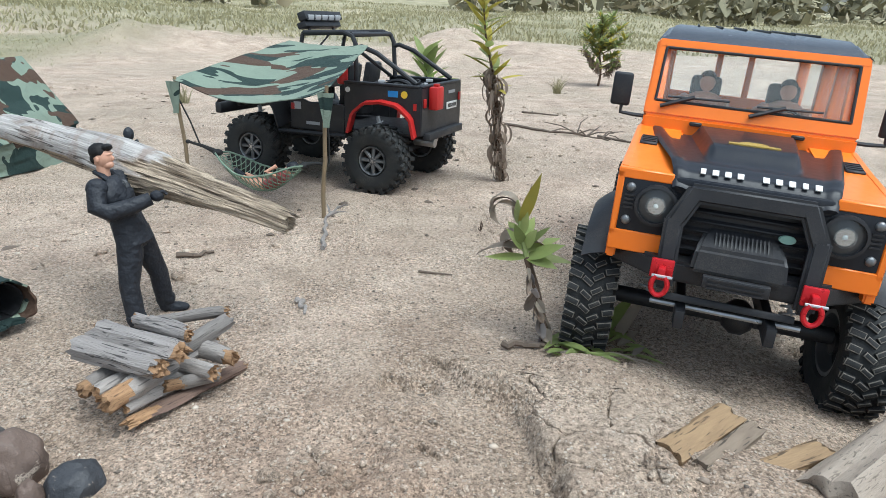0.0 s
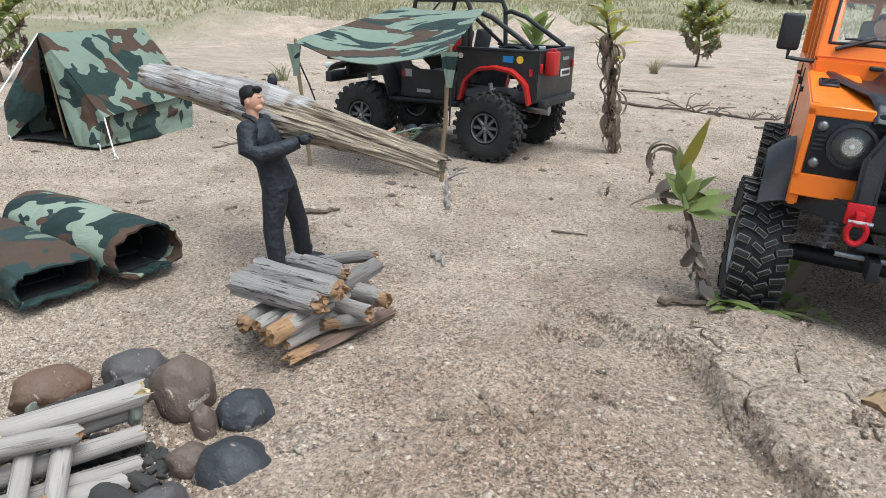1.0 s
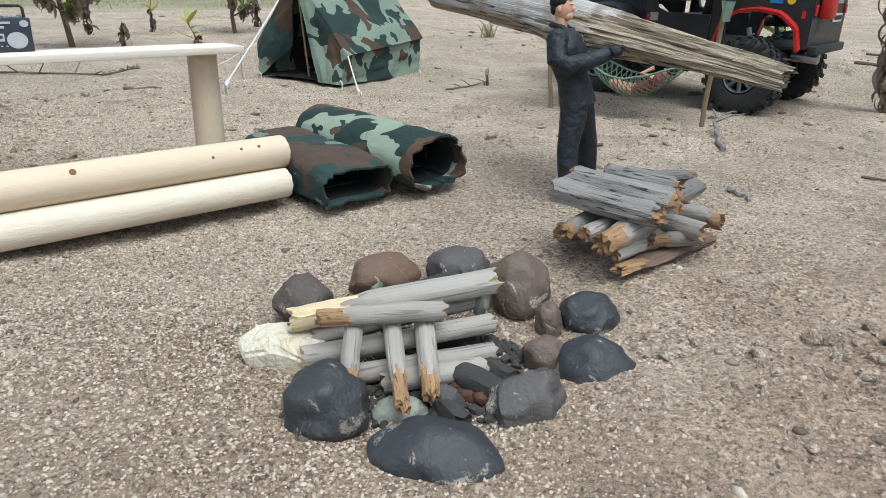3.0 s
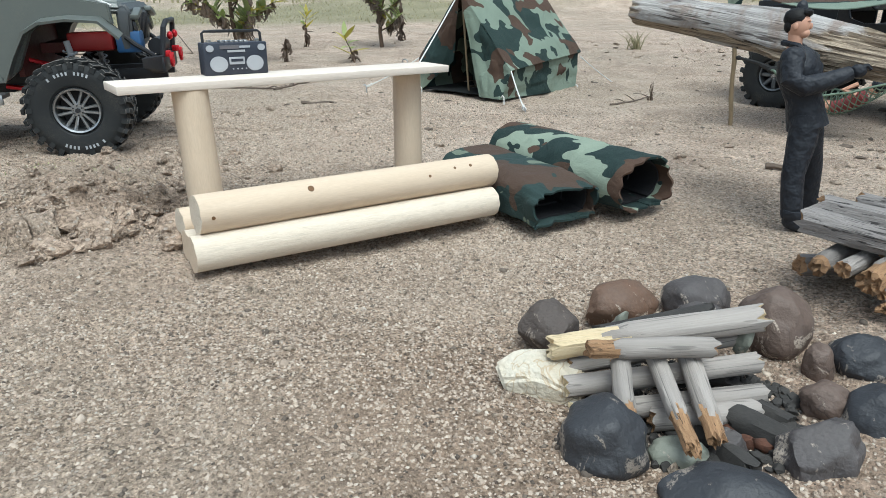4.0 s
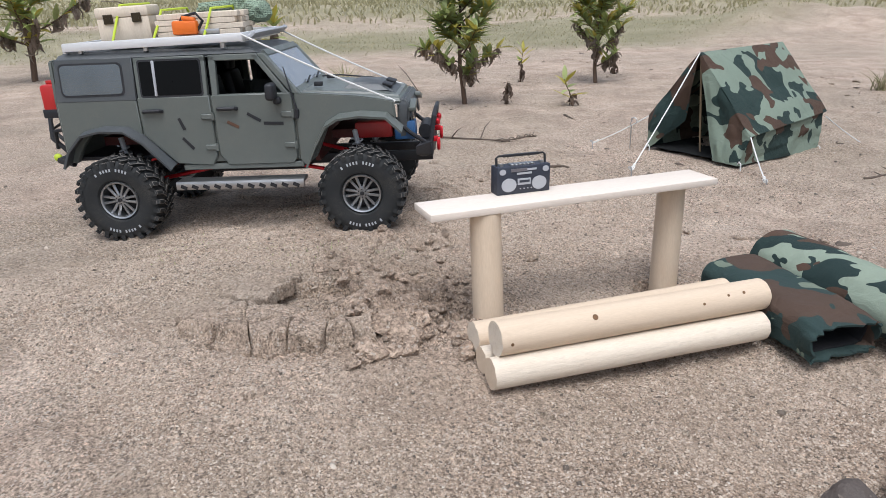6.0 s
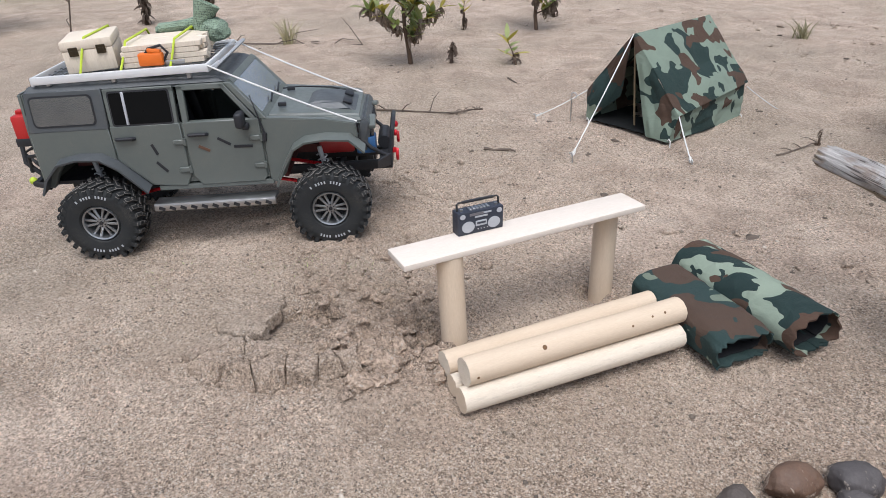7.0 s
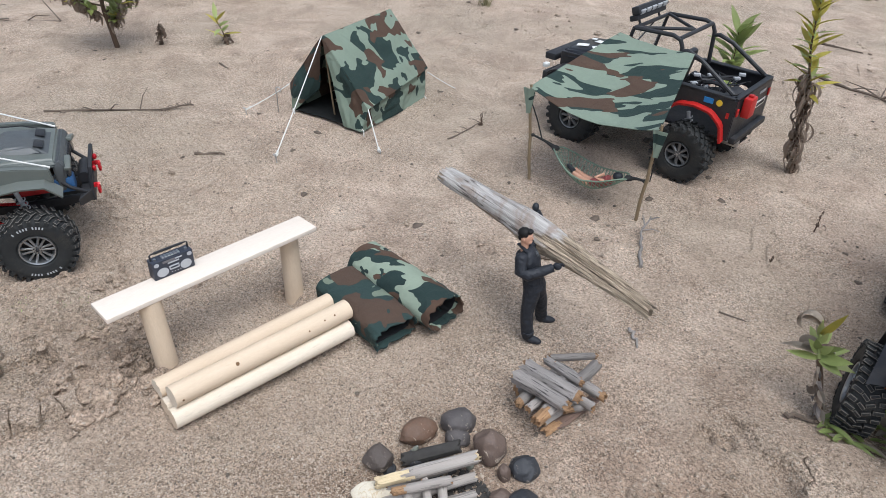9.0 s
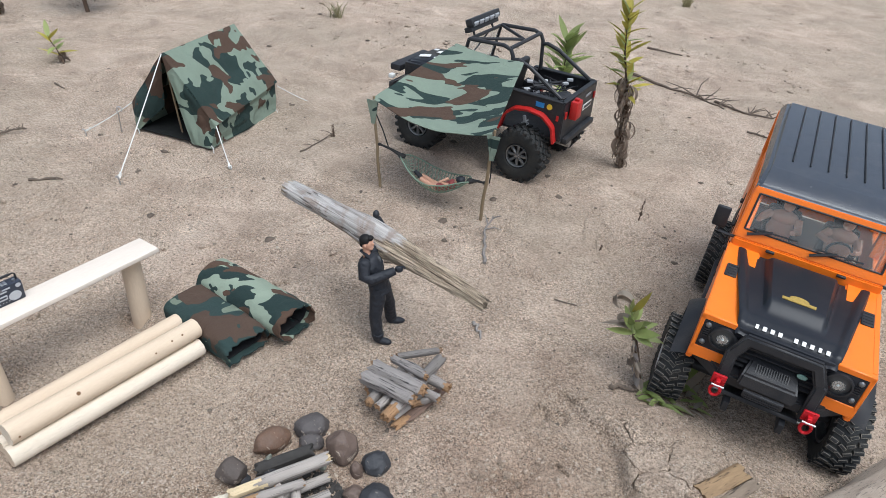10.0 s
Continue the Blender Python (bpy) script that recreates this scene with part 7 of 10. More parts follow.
def lay(a, b, roll=0.0):
    """The pose of a z-long thing from a to b."""
    a, b = Vector(a), Vector(b)
    return Matrix.Translation(a) @ (b - a).to_track_quat("Z", "Y").to_matrix().to_4x4() @ Matrix.Rotation(radians(roll), 4, "Z")


def bench_logs():
    rows = (((-0.6835, 0.3104, 0.0030), (-0.552, 0.5553, -0.0020), PINE_PALE, "pale peeled pine log lying on the sand"),
            ((-0.6878, 0.3221, 0.0300), (-0.5601, 0.5657, 0.0250), PINE, "yellowish planed pine log with knots on the stack"),
            ((-0.730, 0.342, 0.0090), (-0.604, 0.594, 0.0050), PINE, "yellowish planed pine log at the back of the stack"),
            ((-0.707, 0.326, 0.001), (-0.578, 0.574, -0.005), PINE_PALE, "pale pine log half sunk under the stack"))
    for i, (a, b, mt, label) in enumerate(rows):
        r = (0.0138, 0.0152, 0.0142, 0.012)[i]
        s = log_shape((Vector(b) - Vector(a)).length, r, 48, 0.014, i + 1, 0.05, 24)
        if i == 1:
            s.mi = 2
        ob = solo("pine_log", s, (mt, PINE_PALE if mt is PINE else PINE), label, "log", lay(a, b, 40 * i), group="stack of pine logs")
        if i == 1:
            inv = ob.matrix_basis.inverted()
            for k, (px, py, pz, kr) in enumerate(((-0.6375, 0.396, 0.0385, 0.0032), (-0.572, 0.519, 0.036, 0.0016), (-0.565, 0.535, 0.035, 0.0018), (-0.6775, 0.327, 0.030, 0.0018), (-0.585, 0.494, 0.032, 0.0016))):
                p = inv @ Vector((px, py, pz))
                side = Vector((p.x, p.y, 0)).normalized()
                kn = Shape()
                kn.rod(Vector((0, 0, p.z)) + side * (r * 0.9), Vector((0, 0, p.z)) + side * (r * 1.022), kr, kr * 0.8, n=12)
                part("knot", kn, KNOT, ob, "dark brown knot")


def stick(a, b, r, seed, mats=None, label="weathered grey stick with a broken end", group="firewood pile", broken=0.5, bend=0.0, taper=0.92, flat=1.0, name="stick", cat="firewood", raw=0.0, rough=0.15):
    s = log_shape((Vector(b) - Vector(a)).length, r, 20, rough, seed, broken, 22, taper, bend, flat, raw)
    return solo(name, s, mats or (GREYWOOD, RAWWOOD), label, cat, lay(a, b, seed * 57), group=group)


def firewood_pile():
    rows = (
        # the bark slab and the lowest layer
        ((-0.232, 0.466, -0.005), (-0.172, 0.560, -0.005), 0.0088, 0.50), ((-0.285, 0.522, -0.004), (-0.225, 0.560, -0.004), 0.0080, 1.0), ((-0.238, 0.474, 0.007), (-0.196, 0.530, 0.006), 0.0085, 0.45),
        ((-0.214, 0.496, 0.010), (-0.180, 0.522, 0.007), 0.0062, 0.8),
        # sticks whose broken ends look towards the fire
        ((-0.275, 0.484, 0.010), (-0.236, 0.556, 0.020), 0.0078, 1.0), ((-0.260, 0.478, 0.014), (-0.222, 0.552, 0.021), 0.0060, 1.0), ((-0.2455, 0.460, 0.014), (-0.198, 0.560, 0.021), 0.0098, 1.0),
        ((-0.232, 0.490, 0.022), (-0.1865, 0.575, 0.032), 0.0082, 1.0), ((-0.232, 0.552, 0.020), (-0.168, 0.5275, 0.0195), 0.0082, 1.0), ((-0.236, 0.532, 0.018), (-0.180, 0.508, 0.0165), 0.0078, 0.8),
        # top: two thick cracked logs, and split pieces behind them
        ((-0.2865, 0.5125, 0.0340), (-0.2105, 0.4815, 0.0330), 0.0099, 1.0), ((-0.2775, 0.5290, 0.0395), (-0.1995, 0.4990, 0.0385), 0.0112, 0.9), ((-0.254, 0.5450, 0.0440), (-0.200, 0.5175, 0.0440), 0.0068, 0.6), ((-0.250, 0.560, 0.034), (-0.190, 0.586, 0.036), 0.0066, 0.8),
        ((-0.240, 0.5385, 0.0495), (-0.204, 0.5215, 0.0490), 0.0036, 0.55))
    bark = wood_material("reddish_bark", (0.25, 0.165, 0.125), (0.11, 0.070, 0.055), cracks=0.7, along=(60, 60, 4))
    for i, (a, b, r, flat) in enumerate(rows):
        if i == 0:
            stick(a, b, r, 3, (bark, TORNWOOD), "split reddish bark slab under the woodpile", flat=flat, broken=1.0, raw=0.22, rough=0.3)
        else:
            raw = (0, 0, 0, 0.3, 0.10, 0, 0.20, 0, -0.14, 0, -0.05, -0.05, -0.06, -0.05, 0)[i]
            stick(a, b, r, i + 2, (CRACKEDWOOD if i in (10, 11, 12, 14) else GREYWOOD, TORNWOOD), "thick cracked grey log on top of the woodpile" if i in (10, 11) else "weathered grey stick in the crosswise woodpile", broken=0.55, bend=0.0018 * math.sin(i * 2.1), flat=flat, raw=raw, rough=0.20 if i in (10, 11) else 0.15)


def camp_fire():
    """A ring of stones round crossed half-burnt sticks."""
    pivot, near = Vector((-0.258, -0.005, 0.184)), 0.970

    def at(x, y, z, k=near):
        return pivot + (Vector((x, y, z)) - pivot) * k

    rows = ((-0.428, 0.378, -0.022, 0.0200, 0.018, 0.0180, STONE_MOTTLE, "mottled dark brown stone", 0.25), (-0.397, 0.439, -0.024, 0.0270, 0.017, 0.0185, STONE_RUST, "rust-stained brown stone", 0.2),
            (-0.350, 0.475, -0.024, 0.0250, 0.019, 0.0180, STONE_GREY, "grey rounded stone", 0.1), (-0.342, 0.452, -0.029, 0.018, 0.013, 0.013, STONE_GREY, "small grey stone", 0.1),
            (-0.295, 0.442, -0.018, 0.0215, 0.020, 0.0280, STONE_BROWN, "large upright brown stone with a pale patch", 0.08), (-0.2670, 0.4145, -0.026, 0.0088, 0.009, 0.0155, STONE_BROWN, "small upright brown pebble", 0.0),
            (-0.243, 0.429, -0.024, 0.0205, 0.018, 0.0180, STONE_DARK, "dark grey layered stone", 0.15), (-0.261, 0.378, -0.028, 0.0145, 0.011, 0.0120, STONE_BROWN, "small brown pebble", 0.0),
            (-0.234, 0.357, -0.021, 0.0240, 0.021, 0.0210, STONE_DARK, "dark slate stone with a sandy hollow", 0.1), (-0.261, 0.316, -0.023, 0.0225, 0.018, 0.0205, STONE_GREY, "angular grey-brown stone", 0.3),
            (-0.294, 0.264, -0.028, 0.0330, 0.021, 0.0170, STONE_DARK, "broad flat black slate stone", 0.15), (-0.326, 0.290, -0.029, 0.0155, 0.011, 0.0095, STONE_PALE, "pale green-grey oval pebble", 0.0),
            (-0.359, 0.274, -0.021, 0.0240, 0.021, 0.0225, STONE_DARK, "large black rounded slate stone", 0.1), (-0.406, 0.312, -0.024, 0.0240, 0.014, 0.0190, QUARTZ, "jagged white quartz stone", 0.38),
            (-0.408, 0.360, -0.030, 0.011, 0.010, 0.010, STONE_DARK, "small dark stone", 0.0), (-0.305, 0.305, -0.027, 0.010, 0.010, 0.0125, STONE_GREY, "small knobbly grey stone", 0.35), (-0.385, 0.400, -0.030, 0.014, 0.011, 0.012, STONE_DARK, "soot-dark stone", 0.1))
    for i, (x, y, z, a, b, c, mt, label, cut) in enumerate(rows):
        s = Shape()
        s.ball((0, 0, 0), (a * 0.99 * near, b * 1.05 * near, c * 1.0 * near), 4, 0.20 if cut < 0.3 else 0.30, 1.5, i * 2.7 + 1, flat=cut * 0.7)
        if mt is QUARTZ:
            # split along flat planes to a blunt wedge
            s = Shape()
            s.hull([Vector(p) * near for p in ((-0.031, 0.004, 0.010), (-0.026, -0.006, 0.004), (-0.018, 0.012, 0.017), (0.004, 0.014, 0.019), (0.022, 0.010, 0.013), (0.026, -0.004, 0.008), (0.020, -0.015, 0.004), (-0.004, -0.012, 0.013), (0.028, 0.006, -0.014), (0.022, -0.016, -0.016), (-0.016, -0.010, -0.014), (-0.020, 0.012, -0.014))], bev=0.0018)
        solo("stone", s, mt, label + " in the fire ring", "stone", pose(*at(x, y, z - 0.003, 1.0 if y < 0.365 else 0.95), 6 * math.sin(i), 7 * math.cos(i * 2), 26 + 18 * math.sin(i * 1.7)), group="fire ring stones")
    rows = (((-0.408, 0.328, -0.010), (-0.303, 0.397, 0.004), 0.0088, 0.9, "long cracked grey stick with pale end"), ((-0.383, 0.314, 0.002), (-0.323, 0.3575, -0.002), 0.0062, 0.5, "short grey stick with an orange broken end"),
            ((-0.368, 0.328, -0.008), (-0.352, 0.291, -0.020), 0.0056, 0.6, "slanting grey stick"), ((-0.355, 0.352, -0.010), (-0.319, 0.283, -0.021), 0.0056, 0.8, "slanting grey stick with a raw end"), ((-0.337, 0.362, -0.012), (-0.310, 0.302, -0.025), 0.0062, 0.7, "slanting grey stick with a raw end"),
            ((-0.395, 0.315, -0.026), (-0.300, 0.386, -0.020), 0.0066, 0.4, "grey stick at the bottom of the fire"), ((-0.385, 0.300, -0.032), (-0.294, 0.3685, -0.030), 0.0064, 0.4, "grey stick at the bottom of the fire"), ((-0.400, 0.335, -0.024), (-0.3125, 0.400, -0.012), 0.0062, 0.4, "grey stick at the bottom of the fire"),
            ((-0.346, 0.318, -0.034), (-0.296, 0.354, -0.033), 0.0070, 0.4, "thick grey stick end"))
    for i, (a, b, r, br, label) in enumerate(rows):
        raw = (0.30, 0.24, -0.20, -0.34, -0.24, 0, 0, 0, 0)[i]
        stick(at(*a), at(*b), r * near, 20 + i, (SMOOTHWOOD, PALEWOOD if i in (0, 5, 6) else TORNWOOD), label + " in the fire ring", "fire sticks", br, 0.001 * math.sin(i), 0.95, raw=raw, rough=0.09)
    for i, (a, b, r) in enumerate((((-0.396, 0.384, -0.028), (-0.332, 0.416, -0.010), 0.009), ((-0.304, 0.342, -0.034), (-0.262, 0.322, -0.032), 0.0085), ((-0.318, 0.322, -0.036), (-0.292, 0.300, -0.036), 0.007), ((-0.300, 0.362, -0.036), (-0.276, 0.352, -0.036), 0.0065), ((-0.355, 0.372, -0.036), (-0.315, 0.380, -0.030), 0.007))):
        stick(at(*a), at(*b), r * near, 40 + i, (CHAR, CHAR), "charred black stick end in the ash", "fire sticks", 0.7)
    for x, y, z, tall in ((-0.386, 0.398, -0.022, 0.020), (-0.309, 0.395, -0.012, 0.018)):
        s = Shape()
        s.ball((0, 0, 0), (0.005, 0.005, tall * 0.6), 3, 0.3, 2, 6, flat=0.2)
        solo("stone_chip", s, STONE_PALE, "small pale upright chip among the fire stones", "stone", pose(*at(x, y, z), 12, 10, 30), group="stone chips")
    s = Shape()
    random.seed(21)
    for k in range(520):
        a, q = random.uniform(0, 6.28), 0.062 * math.sqrt(random.random())
        x, y = -0.329 + q * math.cos(a), 0.335 + q * math.sin(a) * 0.9
        e = random.uniform(0.0012, 0.0055)
        s.ball((x, y, ground_at(x, y) + e * 0.3), (e, e * random.uniform(0.5, 1), e * 0.6), 1, 0.4, 2, k, (0, 0, random.uniform(0, 360)))
    solo("ash", s, CHAR, "black charcoal crumbs under the fire sticks", "charcoal", kind="stuff")
    s = Shape()
    for k in range(9):
        a = k * 2.4
        s.ball(at(-0.290 + 0.014 * math.cos(a), 0.338 + 0.012 * math.sin(a), -0.040 + 0.002 * (k % 3)), (0.006, 0.004, 0.004), 2, 0.4, 2, k)
    solo("charred_bits", s, RUSTCHAR, "rust-brown charred wood bits in the ash", "charred wood", kind="stuff")


def driftwood():
    a, b = Vector((-0.483, 0.778, 0.164)), Vector((-0.134, 0.606, 0.114))
    L = (b - a).length
    s = Shape()
    tmp, rows, skin, n, rings = bmesh.new(), [], [], 72, 150
    top = lay(a, b, -35).to_3x3().inverted() @ Vector((0, 0, 1))
    for i in range(rings + 1):
        k = i / rings
        ring = []
        # round at the far end, split and flat towards the near end
        r = 0.0132 + 0.0058 * math.sin(min(k, 0.60) / 0.60 * 1.45) - 0.0112 * (max(0, k - 0.45) / 0.55) ** 0.9
        for j in range(n):
            t = 2 * math.pi * j / n
            c = Vector((math.cos(t), math.sin(t), 0))
            up = c.dot(top)
            q = 1 + 0.15 * noise.noise(Vector((c.x * 1.6, c.y * 1.6, k * 5))) + 0.04 * noise.noise(Vector((c.x * 10, c.y * 10, k * 6)))
            # the silver skin ends in long splinters; below it the wood is torn into layers
            end = 0.50 + 0.10 * up + 0.11 * noise.noise(Vector((c.x * 3.2, c.y * 3.2, 2.0))) + 0.05 * noise.noise(Vector((c.x * 11, c.y * 11, 5.0)))
            left = 0.05 * noise.noise(Vector((c.x * 4, c.y * 4, 9.0))) + (0.20 if up < -0.45 else 0.0)
            pale = min(1.0, max(0.0, (end - k) / 0.012)) * min(1.0, max(0.0, (k - left) / 0.02))
            if up < -0.35:
                pale *= 0.0 if noise.noise(Vector((c.x * 5, c.y * 5, k * 9))) > -0.1 else 1.0
            layers_ = abs(noise.noise(Vector((c.x * 4.5, c.y * 4.5, k * 2.2)))) + 0.6 * abs(noise.noise(Vector((c.x * 11, c.y * 11, k * 3.5)))) + 0.35 * noise.noise(Vector((c.x * 24, c.y * 24, k * 5)))
            tear = min(1, max(0, (k - 0.30) / 0.2))
            q += 0.11 * pale + (1 - pale) * (0.34 * tear + 0.10) * (layers_ - 0.30)
            z = k * L
            if i == rings:
                z += 0.016 * noise.noise(Vector((c.x * 2.6, c.y * 2.6, 3))) - 0.004 * abs(noise.noise(Vector((c.x * 9, c.y * 9, 3))))
            if i == 0:
                z += 0.006 * noise.noise(Vector((c.x * 2, c.y * 2, 8)))
            bend = 0.006 * math.sin(k * math.pi)
            ring.append(tmp.verts.new((c.x * r * q * (1 - 0.25 * tear), c.y * r * q * (1 + 0.18 * tear) + bend, z)))
            skin.append(pale)
        rows.append(ring)
    for p, q in zip(rows, rows[1:]):
        for j in range(n):
            tmp.faces.new((p[j], p[(j + 1) % n], q[(j + 1) % n], q[j]))
    tmp.faces.new(rows[0][::-1])
    tmp.faces.new(rows[-1])
    s.take(tmp)
    n2 = Net("driftwood_trunk")
    g = n2.noise(7, 6, 0.68, 0.5, n2.stretch(22, 22, 1.6))
    fine = n2.noise(11, 5, 0.7, 0.2, n2.stretch(46, 46, 2.2))
    bark = n2.t.nodes.new("ShaderNodeAttribute")
    bark.attribute_name = "silver"
    silver = n2.mix(n2.ramp(g, [(0.30, (0, 0, 0)), (0.62, (1, 1, 1))]), (0.20, 0.182, 0.172), (0.55, 0.52, 0.495))
    silver = n2.mix(n2.ramp(n2.noise(26, 4, 0.6, 0.8), [(0.46, (0, 0, 0)), (0.60, (0.75, 0.75, 0.75))]), silver, (0.27, 0.205, 0.165))
    torn = n2.mix(n2.ramp(fine, [(0.34, (0, 0, 0)), (0.62, (1, 1, 1))]), (0.12, 0.088, 0.062), (0.52, 0.42, 0.31))
    col = n2.mix(bark.outputs["Fac"], torn, silver)
    split = n2.ramp(n2.noise(9, 2, 0.5, 0.7, n2.stretch(26, 26, 1.8)), [(0.33, (1, 1, 1)), (0.38, (0, 0, 0))])
    col = n2.mix(n2.math("MULTIPLY", split, 0.85), col, (0.045, 0.034, 0.028))
    log = solo("driftwood_log", s, n2.finish(col, 0.9, 0, n2.math("ADD", n2.math("MULTIPLY", g, 0.6), fine), 0.0035, 1.0), "long weathered driftwood log with torn brown end held by doll", "log", lay(a, b, -35))
    log.data.attributes.new("silver", "FLOAT", "POINT").data.foreach_set("value", np.array(skin, dtype=np.float32))


# ---- doll that carries the log ----
SHIRT = plain("grey_doll_shirt", (0.10, 0.105, 0.11), (0.07, 0.072, 0.076), rough=0.8)


def standing_doll():
    s = Shape()
    hip = Vector((-0.299, 0.660, 0.078))
    for fx, fy, gz, toe in ((-0.296, 0.640, -0.015, -8), (-0.286, 0.690, -0.014, 12)):
        side = -1 if fy < 0.66 else 1
        top = hip + Vector((0, side * 0.0095, 0))
        knee = Vector((fx - 0.006 + (0.003 if side > 0 else 0), fy * 0.7 + top.y * 0.3, 0.034))
        s.tube([top + Vector((-0.001, 0, 0.008)), top.lerp(knee, 0.3), top.lerp(knee, 0.65), knee, knee.lerp(Vector((fx, fy, gz)), 0.4), (fx - 0.001, fy, gz + 0.012)], [0.0120, 0.0125, 0.0108, 0.0096, 0.0094, 0.0086], 14)
        # trouser folds over the boot
        s.lathe([(0.0092, 0.004), (0.0100, 0.0), (0.0090, -0.004), (0.0084, -0.002)], 14, pose(fx - 0.001, fy, gz + 0.016, 6, 5, 0))
        s.ball((fx + 0.008, fy + 0.0008 * toe * 0.2, gz + 0.0055), (0.0145, 0.0066, 0.0058), 3, rot=(0, 0, toe))
        s.ball((fx, fy, gz + 0.009), (0.0088, 0.0076, 0.0085), 2)
    chest = Vector((-0.312, 0.656, 0.121))
    s.ball(hip + Vector((0, 0, 0.002)), (0.0140, 0.0180, 0.013), 3)
    s.tube([hip, hip.lerp(chest, 0.4), hip.lerp(chest, 0.8), chest, chest + Vector((-0.006, 0, 0.013))], [0.0140, 0.0138, 0.0170, 0.0185, 0.0140], 16)
    s.ball(chest + Vector((0, 0, 0.002)), (0.0150, 0.0220, 0.0190), 3, 0.08, 3)
    # open jacket: flared hem, collar and lapels
    s.lathe([(0.0155, 0.034), (0.0165, 0.018), (0.0185, 0.0), (0.0198, -0.010), (0.0186, -0.010), (0.0165, 0.004)], 24, Matrix.Translation(hip + Vector((-0.002, 0, 0.006))) @ pose(0, 0, 0, 0, -16, 0) @ Matrix.Diagonal((0.86, 1.12, 1, 1)))
    s.tube([chest + Vector((0.012, 0.006, -0.012)), chest + Vector((0.010, 0.008, 0.010)), chest + Vector((-0.004, 0.010, 0.022)), chest + Vector((-0.016, 0, 0.023)), chest + Vector((-0.004, -0.010, 0.022)), chest + Vector((0.010, -0.008, 0.010)), chest + Vector((0.012, -0.006, -0.012))], 0.0026, 6)
    # arms: near one reaches forward, far one is raised behind the log
    sh = chest + Vector((-0.006, -0.020, 0.012))
    s.ball(sh, (0.0102, 0.0096, 0.0104), 2)
    s.tube([sh, (-0.316, 0.628, 0.117), (-0.306, 0.630, 0.112), (-0.290, 0.640, 0.116), (-0.274, 0.648, 0.1225)], [0.0096, 0.0090, 0.0088, 0.0078, 0.0062], 12)
    s.ball((-0.269, 0.650, 0.1245), (0.0068, 0.0050, 0.0056), 2)
    s.tube([(-0.268, 0.650, 0.127), (-0.263, 0.651, 0.129), (-0.260, 0.652, 0.126)], [0.0022, 0.0020, 0.0016], 6)
    sf = chest + Vector((-0.004, 0.021, 0.012))
    s.ball(sf, (0.0098, 0.0092, 0.0100), 2)
    s.tube([sf, (-0.300, 0.700, 0.112), (-0.304, 0.726, 0.132), (-0.319, 0.724, 0.162)], [0.0092, 0.0084, 0.0076, 0.0056], 10)
    s.ball((-0.321, 0.722, 0.170), (0.0052, 0.0058, 0.0075), 2)
    s.mi = 1
    head = Vector((-0.319, 0.656, 0.159))
    s.rod(chest + Vector((-0.007, 0, 0.014)), head + Vector((-0.001, 0, -0.002)), 0.0058, n=12)
    s.ball(head, (0.0092, 0.0080, 0.0115), 3)
    s.ball(head + Vector((0.0045, 0, -0.0065)), (0.0056, 0.0058, 0.0046), 2)
    s.ball(head + Vector((0.0092, 0, -0.0008)), (0.0020, 0.0016, 0.0028), 2)
    s.ball(head + Vector((0.0072, 0, 0.0035)), (0.0022, 0.0055, 0.0012), 2)
    s.ball(head + Vector((-0.0015, -0.0080, -0.0012)), (0.0020, 0.0012, 0.0030), 2)
    s.mi = 2
    s.ball(head + Vector((-0.0024, 0.0004, 0.0050)), (0.0098, 0.0088, 0.0086), 3, 0.10, 5)
    s.ball(head + Vector((0.0052, 0, 0.0095)), (0.0048, 0.0064, 0.0036), 2, 0.15, 4)
    s.ball(head + Vector((-0.0065, 0, -0.001)), (0.0046, 0.0072, 0.0062), 2)
    s.mi = 3
    s.hull([chest + Vector(p) for p in ((0.0128, 0.004, 0.016), (0.0128, -0.004, 0.016), (0.0172, 0.005, -0.004), (0.0172, -0.005, -0.004), (0.0150, 0.004, -0.026), (0.0150, -0.004, -0.026), (0.004, 0.0, 0.018), (0.006, 0.0, -0.026))], bev=0.0012)
    solo("doll", s, (CLOTH, SKIN, HAIR, SHIRT), "standing doll in a black leather jacket holding up the log", "doll")


